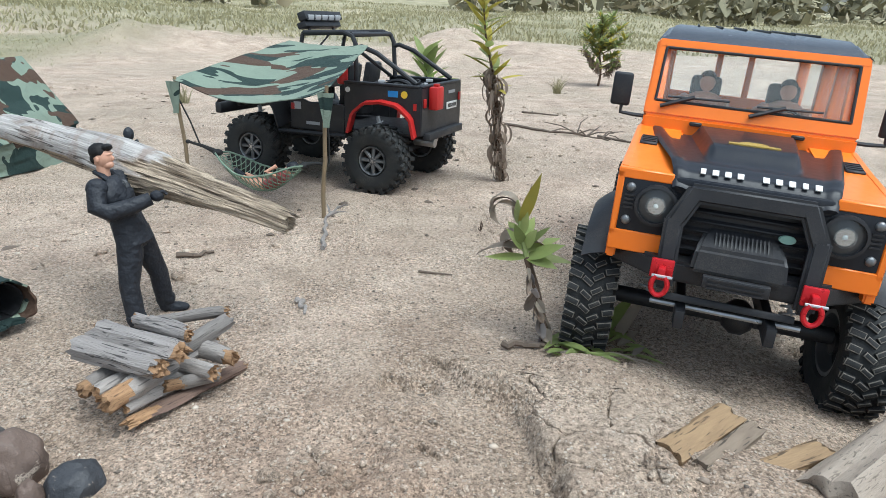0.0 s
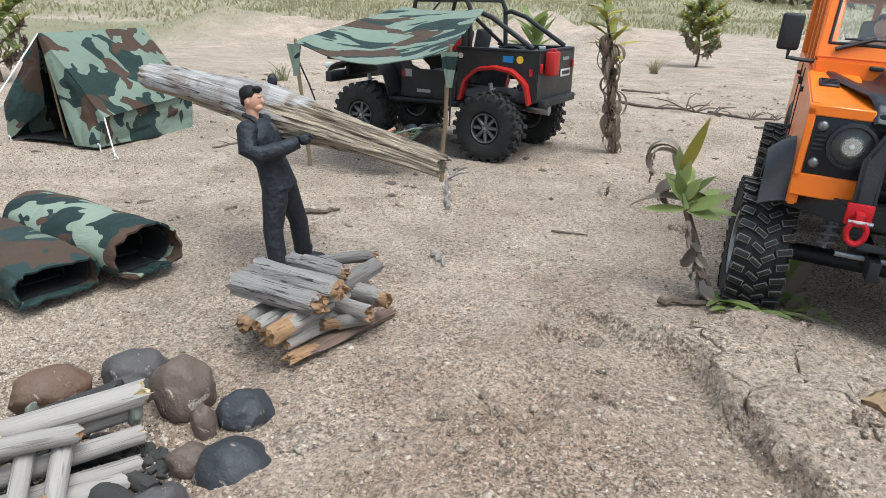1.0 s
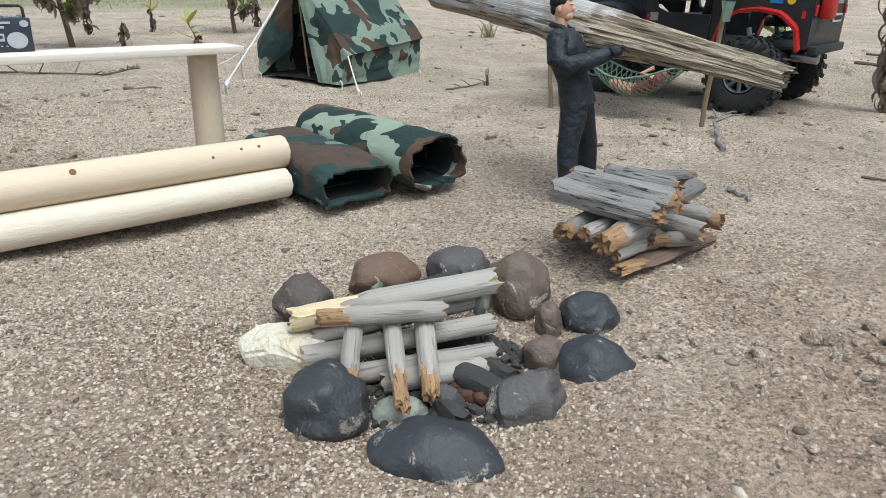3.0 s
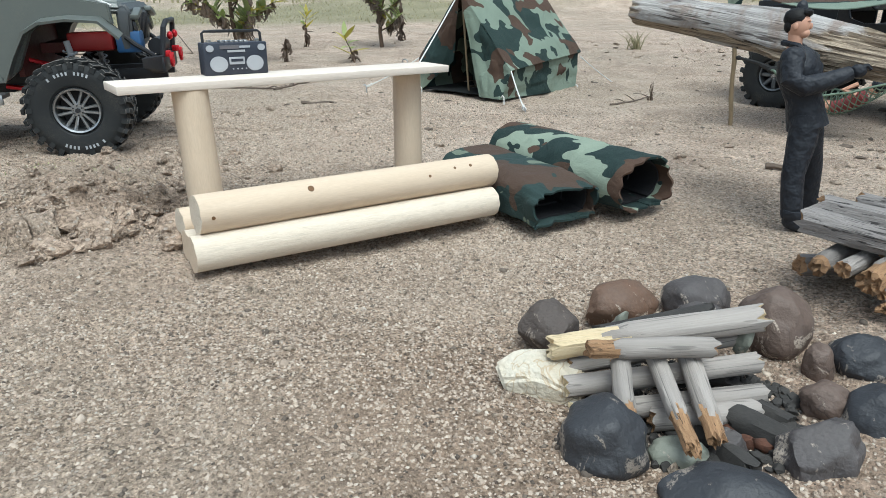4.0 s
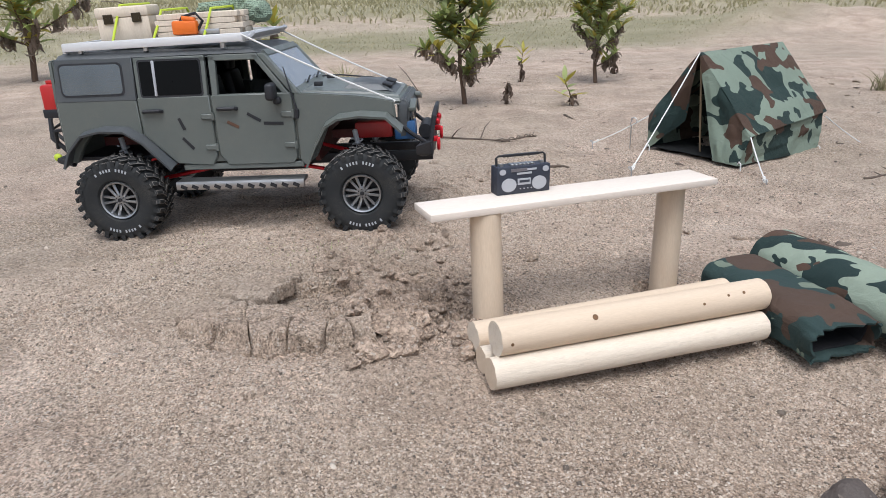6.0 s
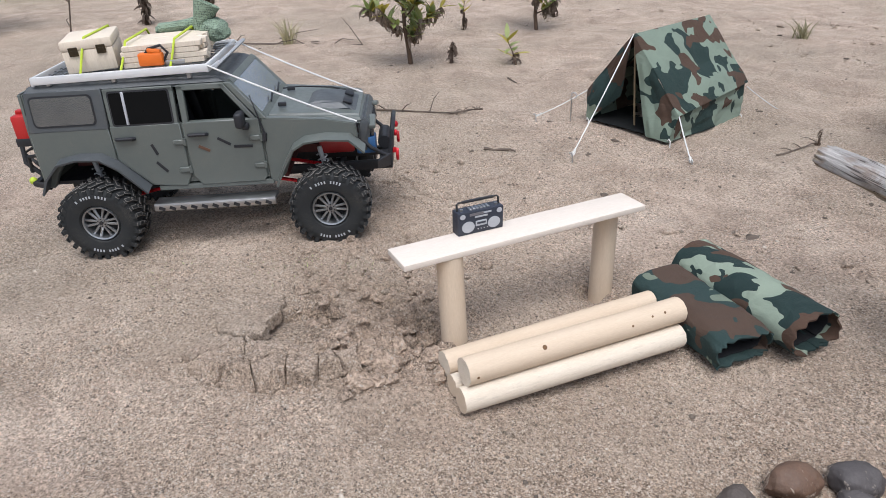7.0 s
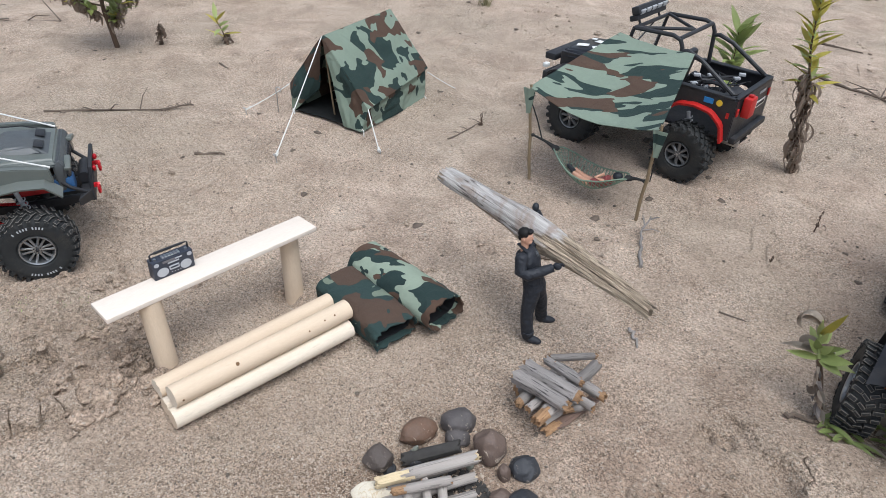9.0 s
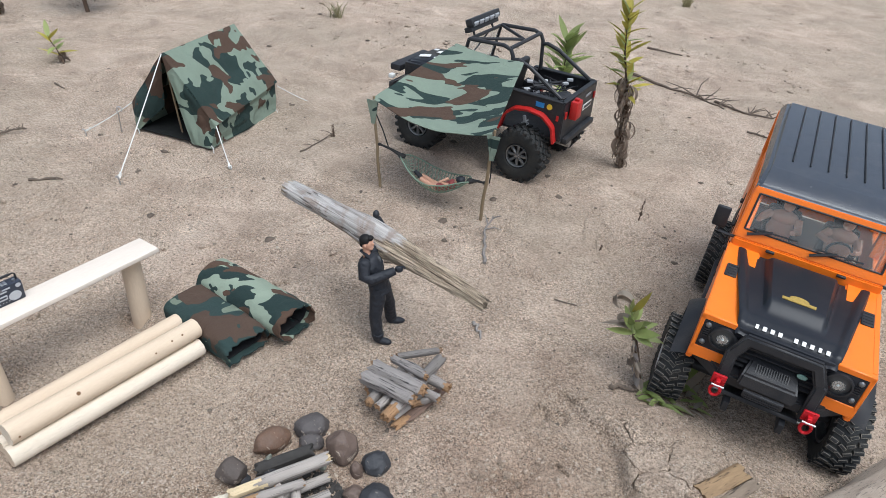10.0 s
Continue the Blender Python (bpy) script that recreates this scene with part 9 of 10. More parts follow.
def wheel_side_weed():
    """The broken green plant in front of the orange car's wheel."""
    base = Vector((0.110, 0.614, -0.012))
    w = thing("weed", "bent green weed with yellow tip and withered leaves by the wheel", "plant", Matrix.Translation(base))
    pts = [base, Vector((0.103, 0.622, 0.022)), Vector((0.095, 0.631, 0.052)), Vector((0.086, 0.639, 0.078)), Vector((0.078, 0.645, 0.108)), Vector((0.075, 0.648, 0.132))]
    s = Shape()
    s.tube(pts[:4], [0.0048, 0.0042, 0.0038, 0.0032], 8)
    part("stem", s, STEM, w, world=True)
    s = Shape()
    s.tube(pts[3:], [0.0030, 0.0022, 0.001], 8)
    part("stem", s, LEAF, w, "pale green upper stem", world=True)
    rng = random.Random(4)
    across, out = Vector((0.958, -0.287, 0)), Vector((-0.287, -0.958, 0))

    def leaf(root, way, face, length, width, curl, mat, label="", twist=0.0, fold=0.2, n=8):
        """way and face: along the wheel's front, away from it, up."""
        s = Shape()
        d = across * way[0] + out * way[1] + Vector((0, 0, way[2]))
        u = across * face[0] + out * face[1] + Vector((0, 0, face[2]))
        leaf_into(s, root, d, u, length, width, curl, fold, twist, n)
        part("leaf", s, mat, w, label, world=True)

    node, top = pts[3], pts[4]
    up = (0, 0.5, 1)
    leaf(node, (-1, 0.15, -0.12), (0, 0.5, 1), 0.0407, 0.0126, -0.12, LEAF)
    leaf(node, (1, 0.3, 0.50), (-0.4, 0.7, 0.8), 0.0444, 0.0162, -0.1, LEAF)
    leaf(node, (1, 0.5, -0.02), (0, 0.6, 1), 0.0355, 0.0140, 0.15, LEAF)
    leaf(node, (1, 0.1, 0.16), (0, 0.5, 1), 0.0458, 0.0131, 0.35, LEAF_FRESH)
    leaf(node.lerp(top, 0.2), (0.9, -0.4, 0.45), up, 0.0370, 0.0140, 0.2, LEAF)
    leaf(node.lerp(top, 0.2), (-0.75, 0.3, 0.85), (0.8, 0.6, 0.6), 0.0310, 0.0123, -0.1, LEAF)
    leaf(node.lerp(top, 0.3), (0.35, 0.5, 0.75), (-0.3, 0.9, 0.2), 0.0296, 0.0131, 0.2, LEAF_FRESH)
    leaf(node.lerp(top, 0.35), (0.75, 0.3, 0.75), (-0.6, 0.7, 0.5), 0.0370, 0.0101, 0.0, LEAF)
    leaf(node.lerp(top, 0.4), (-0.3, 0.7, 0.9), (0.2, 0.9, -0.2), 0.0281, 0.0114, 0.3, LEAF)
    leaf(node.lerp(top, 0.5), (0.15, -0.8, 0.7), up, 0.0341, 0.0131, 0.3, LEAF)
    leaf(node.lerp(top, 0.5), (-0.6, -0.6, 0.5), up, 0.0325, 0.0131, 0.3, LEAF)
    leaf(node.lerp(top, 0.7), (0.2, 0.3, 1.0), (0, 1, -0.2), 0.0267, 0.0096, 0.1, LEAF_FRESH)
    leaf(top, (-0.15, 0.2, 1.0), (0.1, 1, 0), 0.0267, 0.0096, 0.2, LEAF_FRESH)
    leaf(top, (-0.35, 0.1, 1.0), (0.3, 1, 0.2), 0.0251, 0.0087, 0.4, LEAF_PALE, "pale dry leaf")
    leaf(top, (0.32, 0.15, 1.0), (0.2, 1, 0), 0.060, 0.0130, -0.12, LEAF_YELLOW, "upright yellow leaf", 0.35, 0.15)
    # leaves arching over to one side
    leaf(top.lerp(pts[5], 0.8), (-0.18, 0.2, 1.0), (0.9, 0.2, 0.3), 0.050, 0.0135, 3.7, LEAF_PALE, "pale curled leaf", 0.3, 0.3, 12)
    leaf(top.lerp(pts[5], 0.5), (-0.25, 0.25, 0.9), (0.8, 0.3, 0.4), 0.056, 0.0115, 4.0, LEAF_PALE, "arching yellow-brown leaf", 0.4, 0.3, 12)
    leaf(top.lerp(pts[5], 0.6), (-0.22, -0.1, 1.0), (0.9, 0.2, 0.4), 0.052, 0.0060, 3.4, LEAF_BROWN, "arching brown leaf", 0.6, 0.5, 12)
    # withered leaves at the fork
    leaf(node.lerp(top, 0.25), (-1, 0.2, 0.28), up, 0.054, 0.0150, 1.1, LEAF_PALE, "withered curled leaf", 0.8, 0.5, 10)
    leaf(node.lerp(top, 0.6), (-1, 0.1, 0.35), up, 0.036, 0.0160, 2.2, LEAF_PALE, "withered curled leaf", -0.7, 0.6, 10)
    leaf(node.lerp(top, 0.6), (-1, 0.0, 0.25), up, 0.034, 0.0120, 2.6, LEAF_DEAD, "withered curled leaf", 0.9, 0.6, 10)
    leaf(node.lerp(top, 0.55), (1, -0.1, 0.45), up, 0.036, 0.0120, 2.4, LEAF_DEAD, "withered curled leaf", -0.5, 0.6, 10)
    leaf(node.lerp(top, 0.45), (1, -0.2, 0.5), up, 0.046, 0.0100, 2.0, LEAF_PALE, "withered curled leaf", 0.6, 0.6, 10)
    # dry leaves hanging down the stem
    for i in range(16):
        root = node.lerp(pts[0], 0.10 + 0.052 * i) + out * 0.003
        low = i / 15
        leaf(root, (0.7 * low + 0.5 * math.sin(i * 2.3), 0.45 + 0.3 * math.sin(i * 1.7), -1.0), (0.4, 1, 0.2), rng.uniform(0.020, 0.028) + 0.010 * low, rng.uniform(0.008, 0.012) + 0.004 * low, rng.uniform(0.6, 2.6) * (1 if i % 2 else -1), (LEAF_PALE, LEAF_DRY, LEAF_BROWN)[i % 3], "hanging dry leaf", rng.uniform(-2.6, 2.6), 0.7, 9)
    # crushed leaves on the sand by the wheel
    c = thing("crushed_weed", "crushed green weed leaves lying under the tyre", "plant", pose(0.15, 0.61, 0))
    for i in range(34):
        x, y = rng.uniform(0.100, 0.185), rng.uniform(0.570, 0.630)
        a = rng.uniform(-0.9, 0.9)
        s = Shape()
        leaf_into(s, (x, y, ground_at(x, y) + 0.003 + 0.004 * rng.random()), (math.cos(a), math.sin(a), rng.uniform(0.05, 0.45)), (0, 0, 1), rng.uniform(0.022, 0.042), rng.uniform(0.004, 0.010), 0.5, 0.3, rng.uniform(-0.6, 0.6), 5)
        part("leaf", s, LEAF if i % 3 else LEAF_PALE, c, world=True)
    for i, (x, y, up) in enumerate(((0.168, 0.632, 1.0), (0.178, 0.622, 1.3))):
        s = Shape()
        leaf_into(s, (x, y, ground_at(x, y)), (0.25, -0.2, up), (-1, -0.4, 0), 0.055, 0.016, 0.5, 0.3, 0.3, 8)
        part("leaf", s, LEAF_PALE if i else LEAF, c, world=True)


def twig(pts, r, label, name="twig", group="", forks=0, seed=1, mat=None):
    """A dead twig lying on the sand, resting on it along its way."""
    rng = random.Random(seed)
    s = Shape()
    pts = [Vector((x, y, ground_at(x, y) + r * 0.7 + (z if z else 0))) for x, y, z in pts]
    fine = []
    for a, b in zip(pts, pts[1:]):
        for k in range(4):
            p = a.lerp(b, k / 4)
            fine.append(p + Vector((rng.uniform(-1, 1), rng.uniform(-1, 1), rng.uniform(-0.2, 0.6))) * r * 0.9)
    fine.append(pts[-1])
    s.tube(fine, [r * (1 - 0.6 * i / len(fine)) for i in range(len(fine))], 6)
    if not forks:
        return solo(name, s, mat or TWIG, label, "twig", group=group)
    whole = thing(name, label, "twig", Matrix.Translation(pts[0]), group)
    part("stem", s, mat or TWIG, whole, world=True)
    L = (pts[-1] - pts[0]).length
    for i in range(forks):
        p = fine[int(len(fine) * rng.uniform(0.3, 0.95))]
        a = rng.uniform(0, 6.28)
        q = p + Vector((math.cos(a), math.sin(a), rng.uniform(0.05, 0.6))) * L * rng.uniform(0.1, 0.28)
        mid = p.lerp(q, 0.5) + Vector((rng.uniform(-1, 1), rng.uniform(-1, 1), 1)) * L * 0.02
        s = Shape()
        s.tube([p, mid, q], [r * 0.55, r * 0.4, r * 0.2], 5)
        part("branch", s, mat or TWIG, whole, world=True)
    return whole


def split_slab(length, width, thick, seed):
    """A chunk split along the grain: flat faces with deep parallel grooves and torn ends, along local z."""
    s = Shape()
    tmp, rows, n, rings = bmesh.new(), [], 32, 22
    for i in range(rings + 1):
        k = i / rings
        ring = []
        for j in range(n):
            t = 2 * math.pi * j / n
            c, d = math.cos(t), math.sin(t)
            box = 1 / max(abs(c), abs(d)) ** 0.75
            groove = noise.noise(Vector((c * 6 + seed, d * 6, k * 0.7))) + 0.6 * noise.noise(Vector((c * 15 + seed, d * 15, k * 1.3)))
            step_ = 0.28 * noise.noise(Vector((c * 3.1, d * 3.1 + seed, math.floor(k * 5 + 2 * groove) * 1.7)))
            q = box * (1 + 0.16 * groove + 0.5 * step_)
            z = k * length
            if i in (0, rings):
                z += (1 if i else -1) * 0.10 * length * noise.noise(Vector((c * 3.5 + seed, d * 3.5, 4 + i)))
            elif i in (1, rings - 1):
                z += (1 if i > 1 else -1) * 0.06 * length * noise.noise(Vector((c * 3.5 + seed, d * 3.5, 4 + (0 if i == 1 else rings))))
            ring.append(tmp.verts.new((c * width * 0.5 * q, d * thick * 0.5 * q, z)))
        rows.append(ring)
    for p, q in zip(rows, rows[1:]):
        for j in range(n):
            tmp.faces.new((p[j], p[(j + 1) % n], q[(j + 1) % n], q[j]))
    tmp.faces.new(rows[0][::-1])
    tmp.faces.new(rows[-1])
    s.take(tmp)
    return s


SANDYLOG = wood_material("sand_covered_wood", (0.47, 0.40, 0.33), (0.24, 0.19, 0.15), cracks=0.6, depth=0.002, along=(40, 40, 8))


def rotten_wood():
    """Orange rotten slabs and a grey log in front of the orange car."""
    for i, (a, b, w, h, mat, label) in enumerate((((0.166, 0.426, 0.004), (0.226, 0.468, 0.012), 0.024, 0.016, ROTWOOD, "thick orange-brown slab of rotten wood half buried in sand"),
                                                  ((0.184, 0.412, 0.004), (0.238, 0.454, 0.010), 0.015, 0.014, ROTGREY, "split grey-brown slab of rotten wood half buried in sand"),
                                                  ((0.216, 0.408, 0.001), (0.278, 0.432, 0.008), 0.019, 0.012, ROTWOOD, "crumbling brown slab of rotten wood half buried in sand"))):
        solo("rotten_slab", split_slab((Vector(b) - Vector(a)).length, w, h, 60 + i), (mat, mat), label, "rotten wood", lay(a, b, (12, 20, 8)[i]), group="rotten wood")
    s = log_shape(0.24, 0.024, 28, 0.20, 71, 0.4, 24, 0.9)
    solo("grey_log", s, (SANDYLOG, SANDYLOG), "sand-covered weathered log lying in front of the orange car", "log", lay((0.258, 0.378, 0.000), (0.425, 0.498, 0.012)))


def scatter(name, label, category, count, region, size, mat, seed, flat=0.7, keep=None, sink=0.35, base="ico", smooth=True):
    """Many small lumps as one mesh of kind stuff."""
    rng = np.random.default_rng(seed)
    tmp = bmesh.new()
    bmesh.ops.create_icosphere(tmp, subdivisions=1, radius=1.0)
    bv = np.array([v.co[:] for v in tmp.verts])
    bf = np.array([[v.index for v in f.verts] for f in tmp.faces])
    tmp.free()
    if base == "oct":
        bv = np.array([(1, 0, 0), (-1, 0, 0), (0, 1, 0), (0, -1, 0), (0, 0, 1), (0, 0, -1)], float)
        bf = np.array([(0, 2, 4), (2, 1, 4), (1, 3, 4), (3, 0, 4), (2, 0, 5), (1, 2, 5), (3, 1, 5), (0, 3, 5)])
    if base == "grain":
        bv = np.array([(1, 0, -0.3), (0, 1, -0.3), (-1, 0, -0.3), (0, -1, -0.3), (0, 0, 1)], float)
        bf = np.array([(0, 1, 4), (1, 2, 4), (2, 3, 4), (3, 0, 4)])
    x = rng.uniform(region[0], region[1], count * 3)
    y = rng.uniform(region[2], region[3], count * 3)
    p = keep(x, y) if keep else np.ones(len(x))
    ok = rng.random(len(x)) < p
    x, y = x[ok][:count], y[ok][:count]
    n = len(x)
    z = ground_height(x, y)[0]
    e = size[0] * (size[1] / size[0]) ** (rng.random(n) ** 2.2)
    a = rng.uniform(0, 6.283, n)
    stretch = np.stack([rng.uniform(0.8, 1.4, n), rng.uniform(0.6, 1.1, n), rng.uniform(0.4, 0.9, n) * flat / 0.7], -1)
    v = bv[None] * stretch[:, None] * (1 + (0.35 if smooth else 0.5) * rng.uniform(-1, 1, (n, len(bv), 1)))
    c, s = np.cos(a)[:, None], np.sin(a)[:, None]
    vx, vy = v[..., 0] * c - v[..., 1] * s, v[..., 0] * s + v[..., 1] * c
    co = np.stack([vx, vy, v[..., 2]], -1) * e[:, None, None] + np.stack([x, y, z + e * (flat * 0.5 - sink)], -1)[:, None]
    faces = (bf[None] + (np.arange(n) * len(bv))[:, None, None]).reshape(-1, 3)
    me = bpy.data.meshes.new(name)
    me.vertices.add(n * len(bv))
    me.vertices.foreach_set("co", co.astype(np.float32).ravel())
    me.loops.add(faces.size)
    me.loops.foreach_set("vertex_index", faces.astype(np.int32).ravel())
    me.polygons.add(len(faces))
    me.polygons.foreach_set("loop_start", np.arange(0, faces.size, 3, dtype=np.int32))
    me.update()
    me.materials.append(mat)
    if base == "ico" and smooth:
        me.shade_smooth()
    return tagged(new(name, me), label, category, kind="stuff")


def grit_material(name, darkest):
    n = Net(name)
    g = n.t.nodes.new("ShaderNodeNewGeometry")
    col = n.ramp(g.outputs["Random Per Island"], [(0.0, darkest), (0.30, tuple(1.5 * v for v in darkest)), (0.45, (0.37, 0.295, 0.230)), (0.7, (0.48, 0.39, 0.31)), (0.94, (0.54, 0.45, 0.365)), (1.0, (0.57, 0.50, 0.42))])
    return n.finish(n.mix(n.val(n.noise(500, 2), 0, 0.5), col, n.mix(1.0, col, (0.7, 0.68, 0.65), "MULTIPLY")), 0.9, 0, n.noise(900, 2), 0.0005)


def blades(name, label, roots, height, width, lean, mat, seed, category="grass"):
    """Thin bent blades at the roots (arrays x, y), as one mesh."""
    rng = np.random.default_rng(seed)
    x, y = roots
    n = len(x)
    z = ground_height(x, y)[0]
    h = height * rng.uniform(0.5, 1.2, n)
    a = rng.uniform(0, 6.283, n)
    dx, dy = np.cos(a), np.sin(a)
    b = rng.uniform(0, 6.283, n)
    sx, sy = np.cos(b) * width / 2, np.sin(b) * width / 2
    l = lean * rng.uniform(0.2, 1.2, n)
    p0 = np.stack([x, y, z - 0.005], -1)
    p1 = p0 + np.stack([dx * h * l * 0.35, dy * h * l * 0.35, h * 0.6], -1)
    p2 = p0 + np.stack([dx * h * l, dy * h * l, h], -1)
    s = np.stack([sx, sy, np.zeros(n)], -1)
    co = np.stack([p0 - s, p0 + s, p1 + s * 0.8, p1 - s * 0.8, p2], 1)
    idx = np.arange(n)[:, None] * 5
    me = bpy.data.meshes.new(name)
    me.from_pydata(co.reshape(-1, 3).tolist(), [], (idx + [0, 1, 2, 3]).tolist() + (idx + [3, 2, 4]).tolist())
    me.materials.append(mat)
    return tagged(new(name, me), label, category, kind="stuff")


def brush_material():
    n = Net("far_brush_leaves")
    g = n.t.nodes.new("ShaderNodeNewGeometry")
    col = n.ramp(g.outputs["Random Per Island"], [(0.0, (0.13, 0.12, 0.075)), (0.4, (0.22, 0.205, 0.125)), (0.75, (0.30, 0.27, 0.17)), (1.0, (0.42, 0.36, 0.25))])
    return n.finish(col, 0.8)


def far_brush():
    """Low scrub along the far edge of the sand."""
    rng = np.random.default_rng(9)
    cos, faces, k = [], [], 0
    for i in range(520):
        a = rng.uniform(-1.75, 1.45)
        r = rng.uniform(15, 30)
        cx, cy = r * math.sin(a), r * math.cos(a)
        if lattice(np.array([a * 1.0]), np.array([0.3]), 4.0, 3)[0] < -0.15 and rng.random() < 0.85:
            continue
        h = rng.uniform(0.5, 1.7) * (r / 22)
        w = h * rng.uniform(0.5, 0.9)
        z0 = ground_at(cx, cy)
        for j in range(80):
            d = rng.normal(size=3)
            d /= np.linalg.norm(d)
            q = np.array([cx + d[0] * w * rng.uniform(0.4, 1), cy + d[1] * w * rng.uniform(0.4, 1), z0 + h * 0.5 + d[2] * h * 0.5 * rng.uniform(0.5, 1.1)])
            e = rng.uniform(0.05, 0.12)
            u = rng.normal(size=3) * e
            v = rng.normal(size=3) * e * 0.6
            cos += [(q - u).tolist(), (q + v).tolist(), (q + u).tolist(), (q - v).tolist()]
            faces.append((k, k + 1, k + 2, k + 3))
            k += 4
    me = bpy.data.meshes.new("far_scrub")
    me.from_pydata(cos, [], faces)
    me.materials.append(brush_material())
    tagged(new("far_scrub", me), "dull green-brown scrub at the far edge of the sand", "bushes", kind="stuff")


wheel_side_weed()
G = ground_at
weed("tall_weed", (0.143, 1.430, G(0.143, 1.43)), (0.075, 1.40, 0.36), "tall half-dead weed with yellow-green top and curled brown leaves", 125, 40, 0.058, 3, 0.48, (LEAF_FRESH, LEAF_YELLOW, LEAF_YELLOW), 0.85, True, 0.0050, 1.15, curls=True)
weed("leafy_weed", (-0.010, 1.665, G(-0.01, 1.665)), (-0.035, 1.66, 0.21), "bushy green weed behind the black car", 10, 30, 0.085, 5, 0.35, (LEAF, LEAF, LEAF), 0.9, True)
bush((-1.765, 1.475, G(-1.765, 1.475)), 0.37, 0.20, "leafy green shrub with dead brown lower leaves on the sand", 7, 0.052, (LEAF, LEAF_FRESH, LEAF_FRESH, LEAF_YELLOW))
bush((-1.735, 2.18, G(-1.735, 2.18)), 0.37, 0.18, "leafy green shrub with grey dead lower leaves on the sand", 9, 0.050, (LEAF, LEAF_FRESH, LEAF_FRESH, LEAF_YELLOW))
bush((-3.70, 0.90, G(-3.7, 0.9)), 0.62, 0.42, "tall leafy green shrub behind the grey car", 11, 0.085, (LEAF, LEAF_FRESH, LEAF_YELLOW))
bush((0.82, 3.60, G(0.82, 3.6)), 0.31, 0.20, "small distant leafy shrub on the sand", 13, 0.05, (LEAF, LEAF_FRESH, LEAF_YELLOW))
weed("seedling", (-1.475, 1.640, G(-1.475, 1.64)), (-1.525, 1.66, 0.055), "small yellow-green seedling with a few long leaves", 8, 8, 0.066, 15, 0.25, (LEAF_FRESH, LEAF_YELLOW), 0.9, True, 0.003)
weed("seedling", (-1.96, 2.02, G(-1.96, 2.02)), (-1.96, 2.03, 0.10), "thin dry seedling on the sand", 26, 8, 0.055, 17, 0.5, (LEAF_YELLOW, LEAF), 0.7, stem_r=0.003)
weed("dead_weed", (-2.00, 1.78, G(-2.0, 1.78)), (-2.01, 1.80, 0.16), "grey withered weed on the sand", 70, 0, 0.06, 19, 0.8, stem_r=0.003)
weed("dead_weed", (-3.2, 1.46, G(-3.2, 1.46)), (-3.22, 1.47, 0.20), "brown withered bushy weed", 90, 20, 0.08, 21, 0.6, (LEAF, LEAF_YELLOW), 0.8)
weed("dead_weed", (-2.95, 1.60, G(-2.95, 1.6)), (-2.95, 1.62, 0.22), "brown withered bushy weed", 90, 20, 0.08, 23, 0.6, (LEAF, LEAF_YELLOW), 0.8)
weed("dead_weed", (-1.80, 2.42, G(-1.8, 2.42)), (-1.81, 2.42, 0.12), "grey withered weed on the sand", 60, 0, 0.06, 25, 0.8, stem_r=0.003)
weed("dead_weed", (-1.66, 1.56, G(-1.66, 1.56)), (-1.655, 1.56, 0.05), "crumpled dead weed on the sand", 40, 0, 0.05, 27, 0.8, stem_r=0.003)
weed("dead_weed", (0.16, 1.16, G(0.16, 1.16)), (0.162, 1.16, 0.03), "tiny curl of dead leaves on the sand", 8, 0, 0.02, 29, 0.8, stem_r=0.0015)
weed("dead_weed", (0.065, 0.985, G(0.065, 0.985)), (0.067, 0.985, 0.012), "tiny curl of dead leaves on the sand", 6, 0, 0.018, 31, 0.8, stem_r=0.0012)
rng_ = np.random.default_rng(2)
for tx, ty, hh in ((-0.87, 2.42, 0.06), (-2.35, 1.50, 0.09), (-0.62, 2.9, 0.05), (0.55, 3.2, 0.08)):
    a_ = rng_.uniform(0, 6.28, 46)
    q_ = np.abs(rng_.normal(0, 0.012, 46))
    blades("grass_tuft", "sparse tuft of dry green grass on sand", (tx + q_ * np.cos(a_), ty + q_ * np.sin(a_)), hh, 0.0045, 0.9, GRASS_DRY, int(hh * 1000))
for tx, ty, wide in ((-1.183, 0.292, 0.030), (-1.03, 0.425, 0.024), (-1.10, 0.36, 0.030), (-0.98, 0.445, 0.018)):
    blades("grass_sprouts", "tiny green grass sprouts in the dug sand", (rng_.normal(tx, wide, 70), rng_.normal(ty, wide, 70)), 0.008, 0.0012, 0.8, LEAF, int(-tx * 100))
# far turf
fx, fy = rng_.uniform(-9, -1.4, 60000), rng_.uniform(0.3, 8, 60000)
pt = layers(fx, fy, 0.5, 21, 4)
mk = step(3.4, 4.3, -0.72 * fx + 0.55 * fy + 0.5 * pt) * step(1.6, 2.4, -fx + 0.2 * pt) * (1 - step(5.2, 6.2, -0.72 * fx + 0.55 * fy + 0.4 * pt))
okk = rng_.random(60000) < mk * 0.55
blades("turf", "patchy olive turf beyond the sand", (fx[okk], fy[okk]), 0.018, 0.006, 0.9, GRASS_DRY, 77)
fa, fr_ = rng_.uniform(-1.7, 1.4, 70000), rng_.uniform(6.6, 20, 70000)
fx, fy = fr_ * np.sin(fa), fr_ * np.cos(fa)
okk = rng_.random(70000) < step(6.6, 7.9, np.hypot(fx, fy) + 1.0 * layers(fx, fy, 0.5, 21, 4))
blades("turf", "band of tall dry grass behind the sand", (fx[okk], fy[okk]), 0.06, 0.02, 0.9, GRASS_DRY, 78)
far_brush()

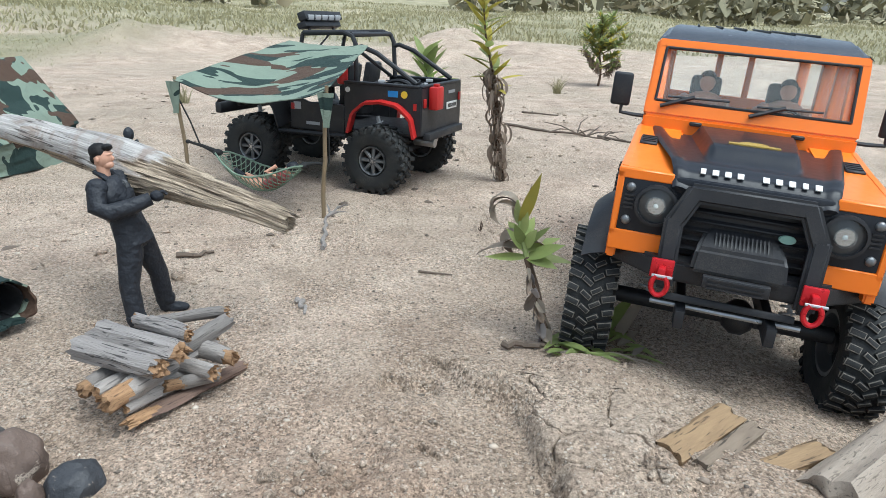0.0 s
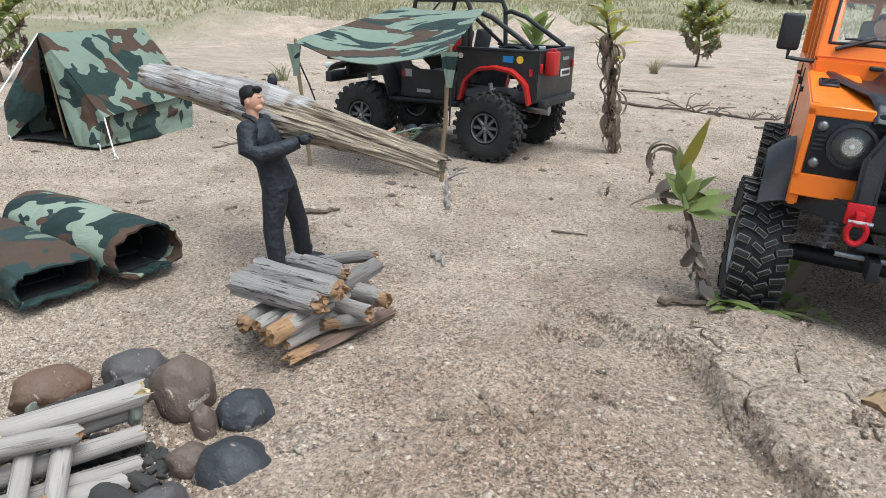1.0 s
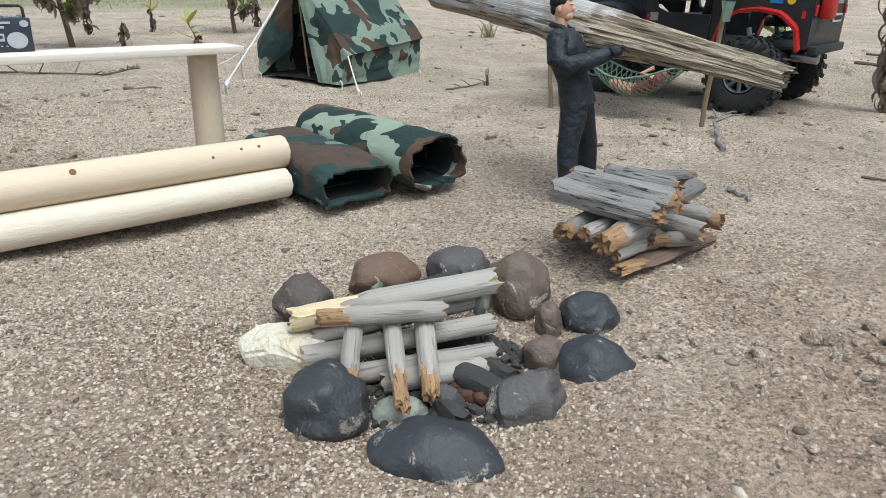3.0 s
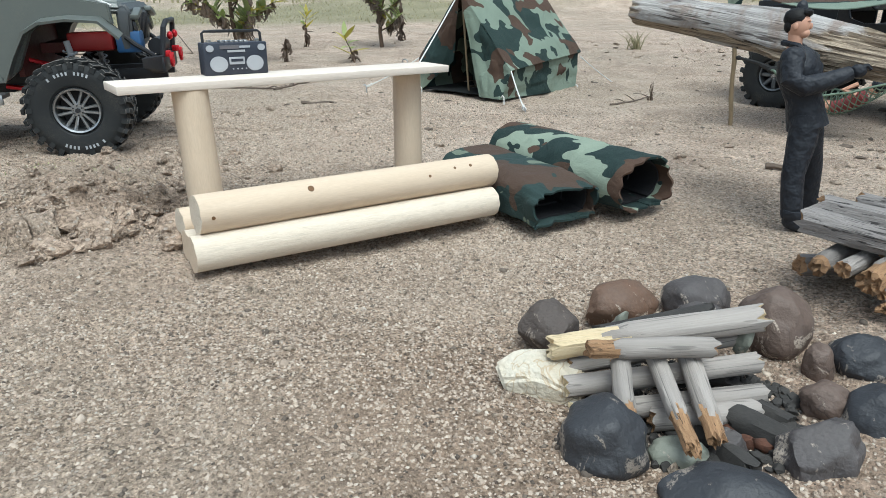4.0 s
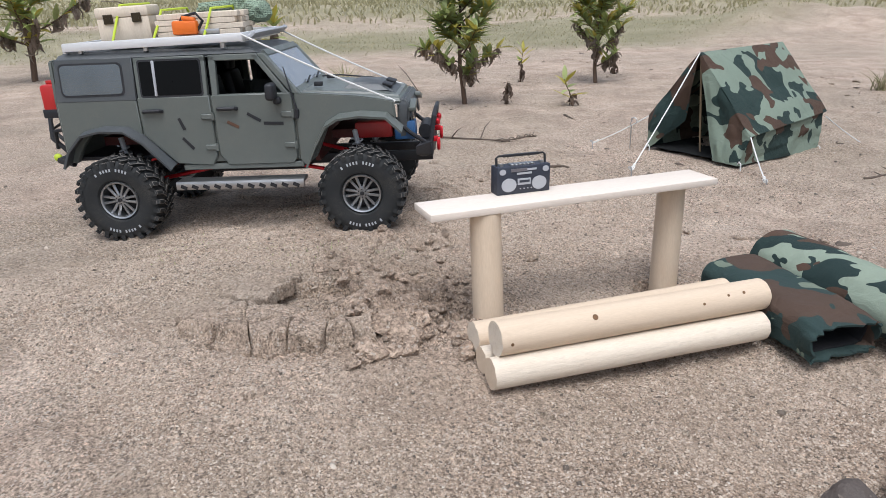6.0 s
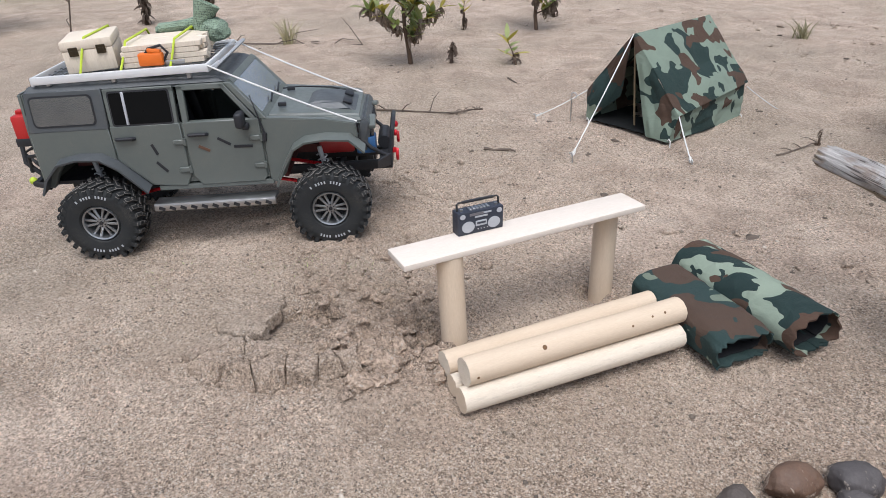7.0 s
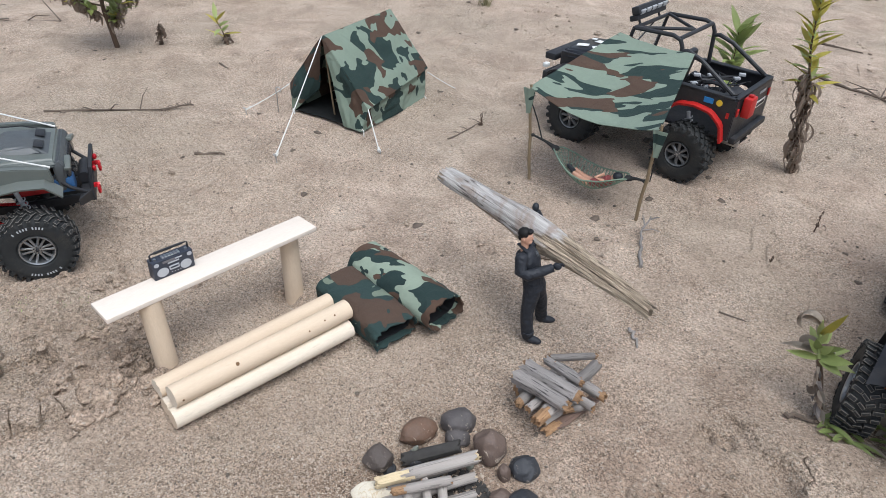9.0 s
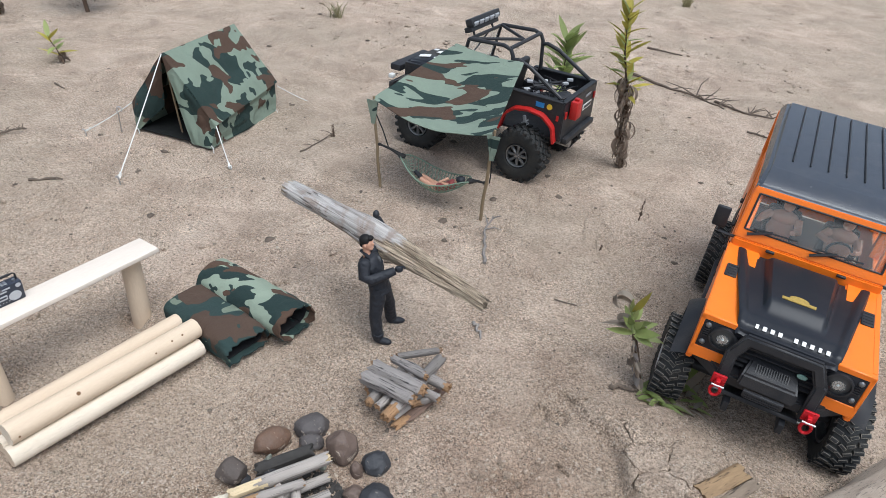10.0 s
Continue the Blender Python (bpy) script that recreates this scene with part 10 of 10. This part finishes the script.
# ---- twigs and litter ----
twig([(-0.150, 0.885, 0), (-0.157, 0.94, 0), (-0.160, 0.985, 0.012), (-0.150, 1.03, 0.022)], 0.0035, "forked grey dead twig on the sand", forks=3, seed=3, mat=GREYWOOD)
twig([(-0.150, 0.712, 0), (-0.142, 0.690, 0), (-0.136, 0.668, 0)], 0.0032, "short grey stick on the sand", seed=4, mat=GREYWOOD)
twig([(-0.336, 0.852, 0), (-0.312, 0.858, 0), (-0.292, 0.872, 0)], 0.004, "flake of dark bark on the sand", seed=5)
twig([(-1.60, 1.03, 0), (-1.47, 1.11, 0), (-1.34, 1.17, 0)], 0.003, "long thin dead twig", forks=4, seed=6)
twig([(-1.36, 1.165, 0), (-1.32, 1.185, 0.006), (-1.28, 1.19, 0.012)], 0.0025, "tangle of dead twigs", forks=14, seed=7)
twig([(-0.635, 1.272, 0), (-0.612, 1.33, 0), (-0.590, 1.39, 0.004)], 0.0022, "thin dead stalk on the sand", forks=3, seed=8)
weed("dead_weed", (-0.588, 1.388, G(-0.588, 1.388)), (-0.585, 1.392, 0.012), "curl of dark dead leaf", 9, 0, 0.03, 33, 0.8, stem_r=0.0014)
twig([(0.21, 2.12, 0), (0.31, 2.03, 0), (0.40, 1.95, 0), (0.47, 1.88, 0)], 0.0045, "long dead branch on the sand", forks=9, seed=9)
twig([(0.45, 1.93, 0), (0.52, 1.87, 0), (0.60, 1.84, 0)], 0.004, "dead branch on the sand", forks=10, seed=10)
twig([(0.30, 2.45, 0), (0.42, 2.40, 0)], 0.004, "short dead branch lying on sand", forks=2, seed=11)
twig([(0.065, 0.602, 0.002), (0.088, 0.604, 0), (0.118, 0.596, 0)], 0.004, "strip of dry stalk on the sand", forks=3, seed=12)
twig([(-2.62, 0.72, 0), (-2.45, 0.78, 0.02), (-2.38, 0.80, 0.30)], 0.004, "thin dry stalk lying on sand", forks=6, seed=13)
twig([(-2.75, 1.35, 0), (-2.5, 1.45, 0), (-2.1, 1.62, 0)], 0.004, "long dead branch on the sand", forks=6, seed=14)
twig([(0.50, 1.72, 0), (0.545, 1.69, 0.004), (0.585, 1.67, 0)], 0.003, "small tangle of dead twigs", forks=9, seed=15)
twig([(-1.40, 1.48, 0), (-1.36, 1.46, 0)], 0.003, "short bark scrap lying on sand", seed=16)
twig([(-1.12, 0.965, 0), (-1.08, 0.985, 0), (-1.055, 0.985, 0)], 0.0035, "scrap of dark bark on the sand", seed=17)
twig([(-0.02, 0.80, 0), (0.02, 0.79, 0)], 0.0016, "tiny dead twig lying on sand", seed=18)
rotten_wood()
GRIT = grit_material("grit", (0.11, 0.088, 0.070))
GRAINS = grit_material("sand_grains", (0.20, 0.150, 0.110))


def litter_mask(x, y):
    return np.clip(0.12 + 0.9 * step(-0.3, 0.6, layers(x, y, 2.6, 31, 2)), 0, 1)


def camp_lumps(x, y):
    a = np.exp(-((x + 0.86) ** 2 / (2 * 0.10**2) + (y - 0.34) ** 2 / (2 * 0.10**2)))
    b = np.exp(-((x + 0.08) ** 2 / (2 * 0.09**2) + (y - 0.40) ** 2 / (2 * 0.07**2)))
    c = np.exp(-((x - 0.13) ** 2 / (2 * 0.06**2) + (y - 0.43) ** 2 / (2 * 0.06**2)))
    d = np.exp(-((x + 1.0) ** 2 / (2 * 0.12**2) + (y - 0.45) ** 2 / (2 * 0.08**2)))
    e = 0.35 * np.exp(-((x + 0.33) ** 2 / (2 * 0.12**2) + (y - 0.36) ** 2 / (2 * 0.11**2)))
    return np.clip(a + b + c + 0.6 * d + e, 0, 1)


scatter("grit", "coarse sand grains and tiny pebbles on the ground", "grit", 36000, (-1.25, 0.42, 0.06, 1.25), (0.0008, 0.0022), GRIT, 41, keep=litter_mask, base="oct")
scatter("sand_grains", "loose coarse sand grains strewn over the packed sand", "sand grains", 140000, (-1.25, 0.42, 0.06, 0.95), (0.0007, 0.0016), GRAINS, 42, keep=litter_mask, base="grain", sink=0.15)
scatter("sand_grains", "loose coarse sand grains strewn round the tent and cars", "sand grains", 36000, (-1.5, 0.6, 0.95, 1.8), (0.0009, 0.0020), GRAINS, 44, keep=litter_mask, base="grain", sink=0.15)
scatter("pebbles", "scattered small brown and grey pebbles", "pebbles", 2600, (-1.9, 0.9, 0.08, 2.5), (0.0012, 0.0040), GRIT, 43)
scatter("sand_clods", "crumbled clods of caked sand", "clods", 2600, (-1.25, 0.26, 0.15, 0.72), (0.0010, 0.0050), CLOD, 45, keep=lambda x, y: camp_lumps(x, y) ** 1.4, sink=0.25, smooth=False)
scatter("bark_litter", "thin dark scraps of bark and leaf strewn over the sand", "litter", 190, (-2.6, 1.3, 0.75, 3.4), (0.0035, 0.014), TWIG, 49, flat=0.22, sink=0.02)
scatter("sand_clods", "scattered crusty lumps of sand on the open ground", "clods", 1100, (-2.3, 1.1, 0.75, 2.8), (0.0025, 0.011), CLOD, 53, flat=0.5, keep=lambda x, y: step(-0.1, 0.6, layers(x, y, 2.1, 63, 3)), sink=0.15, smooth=False)
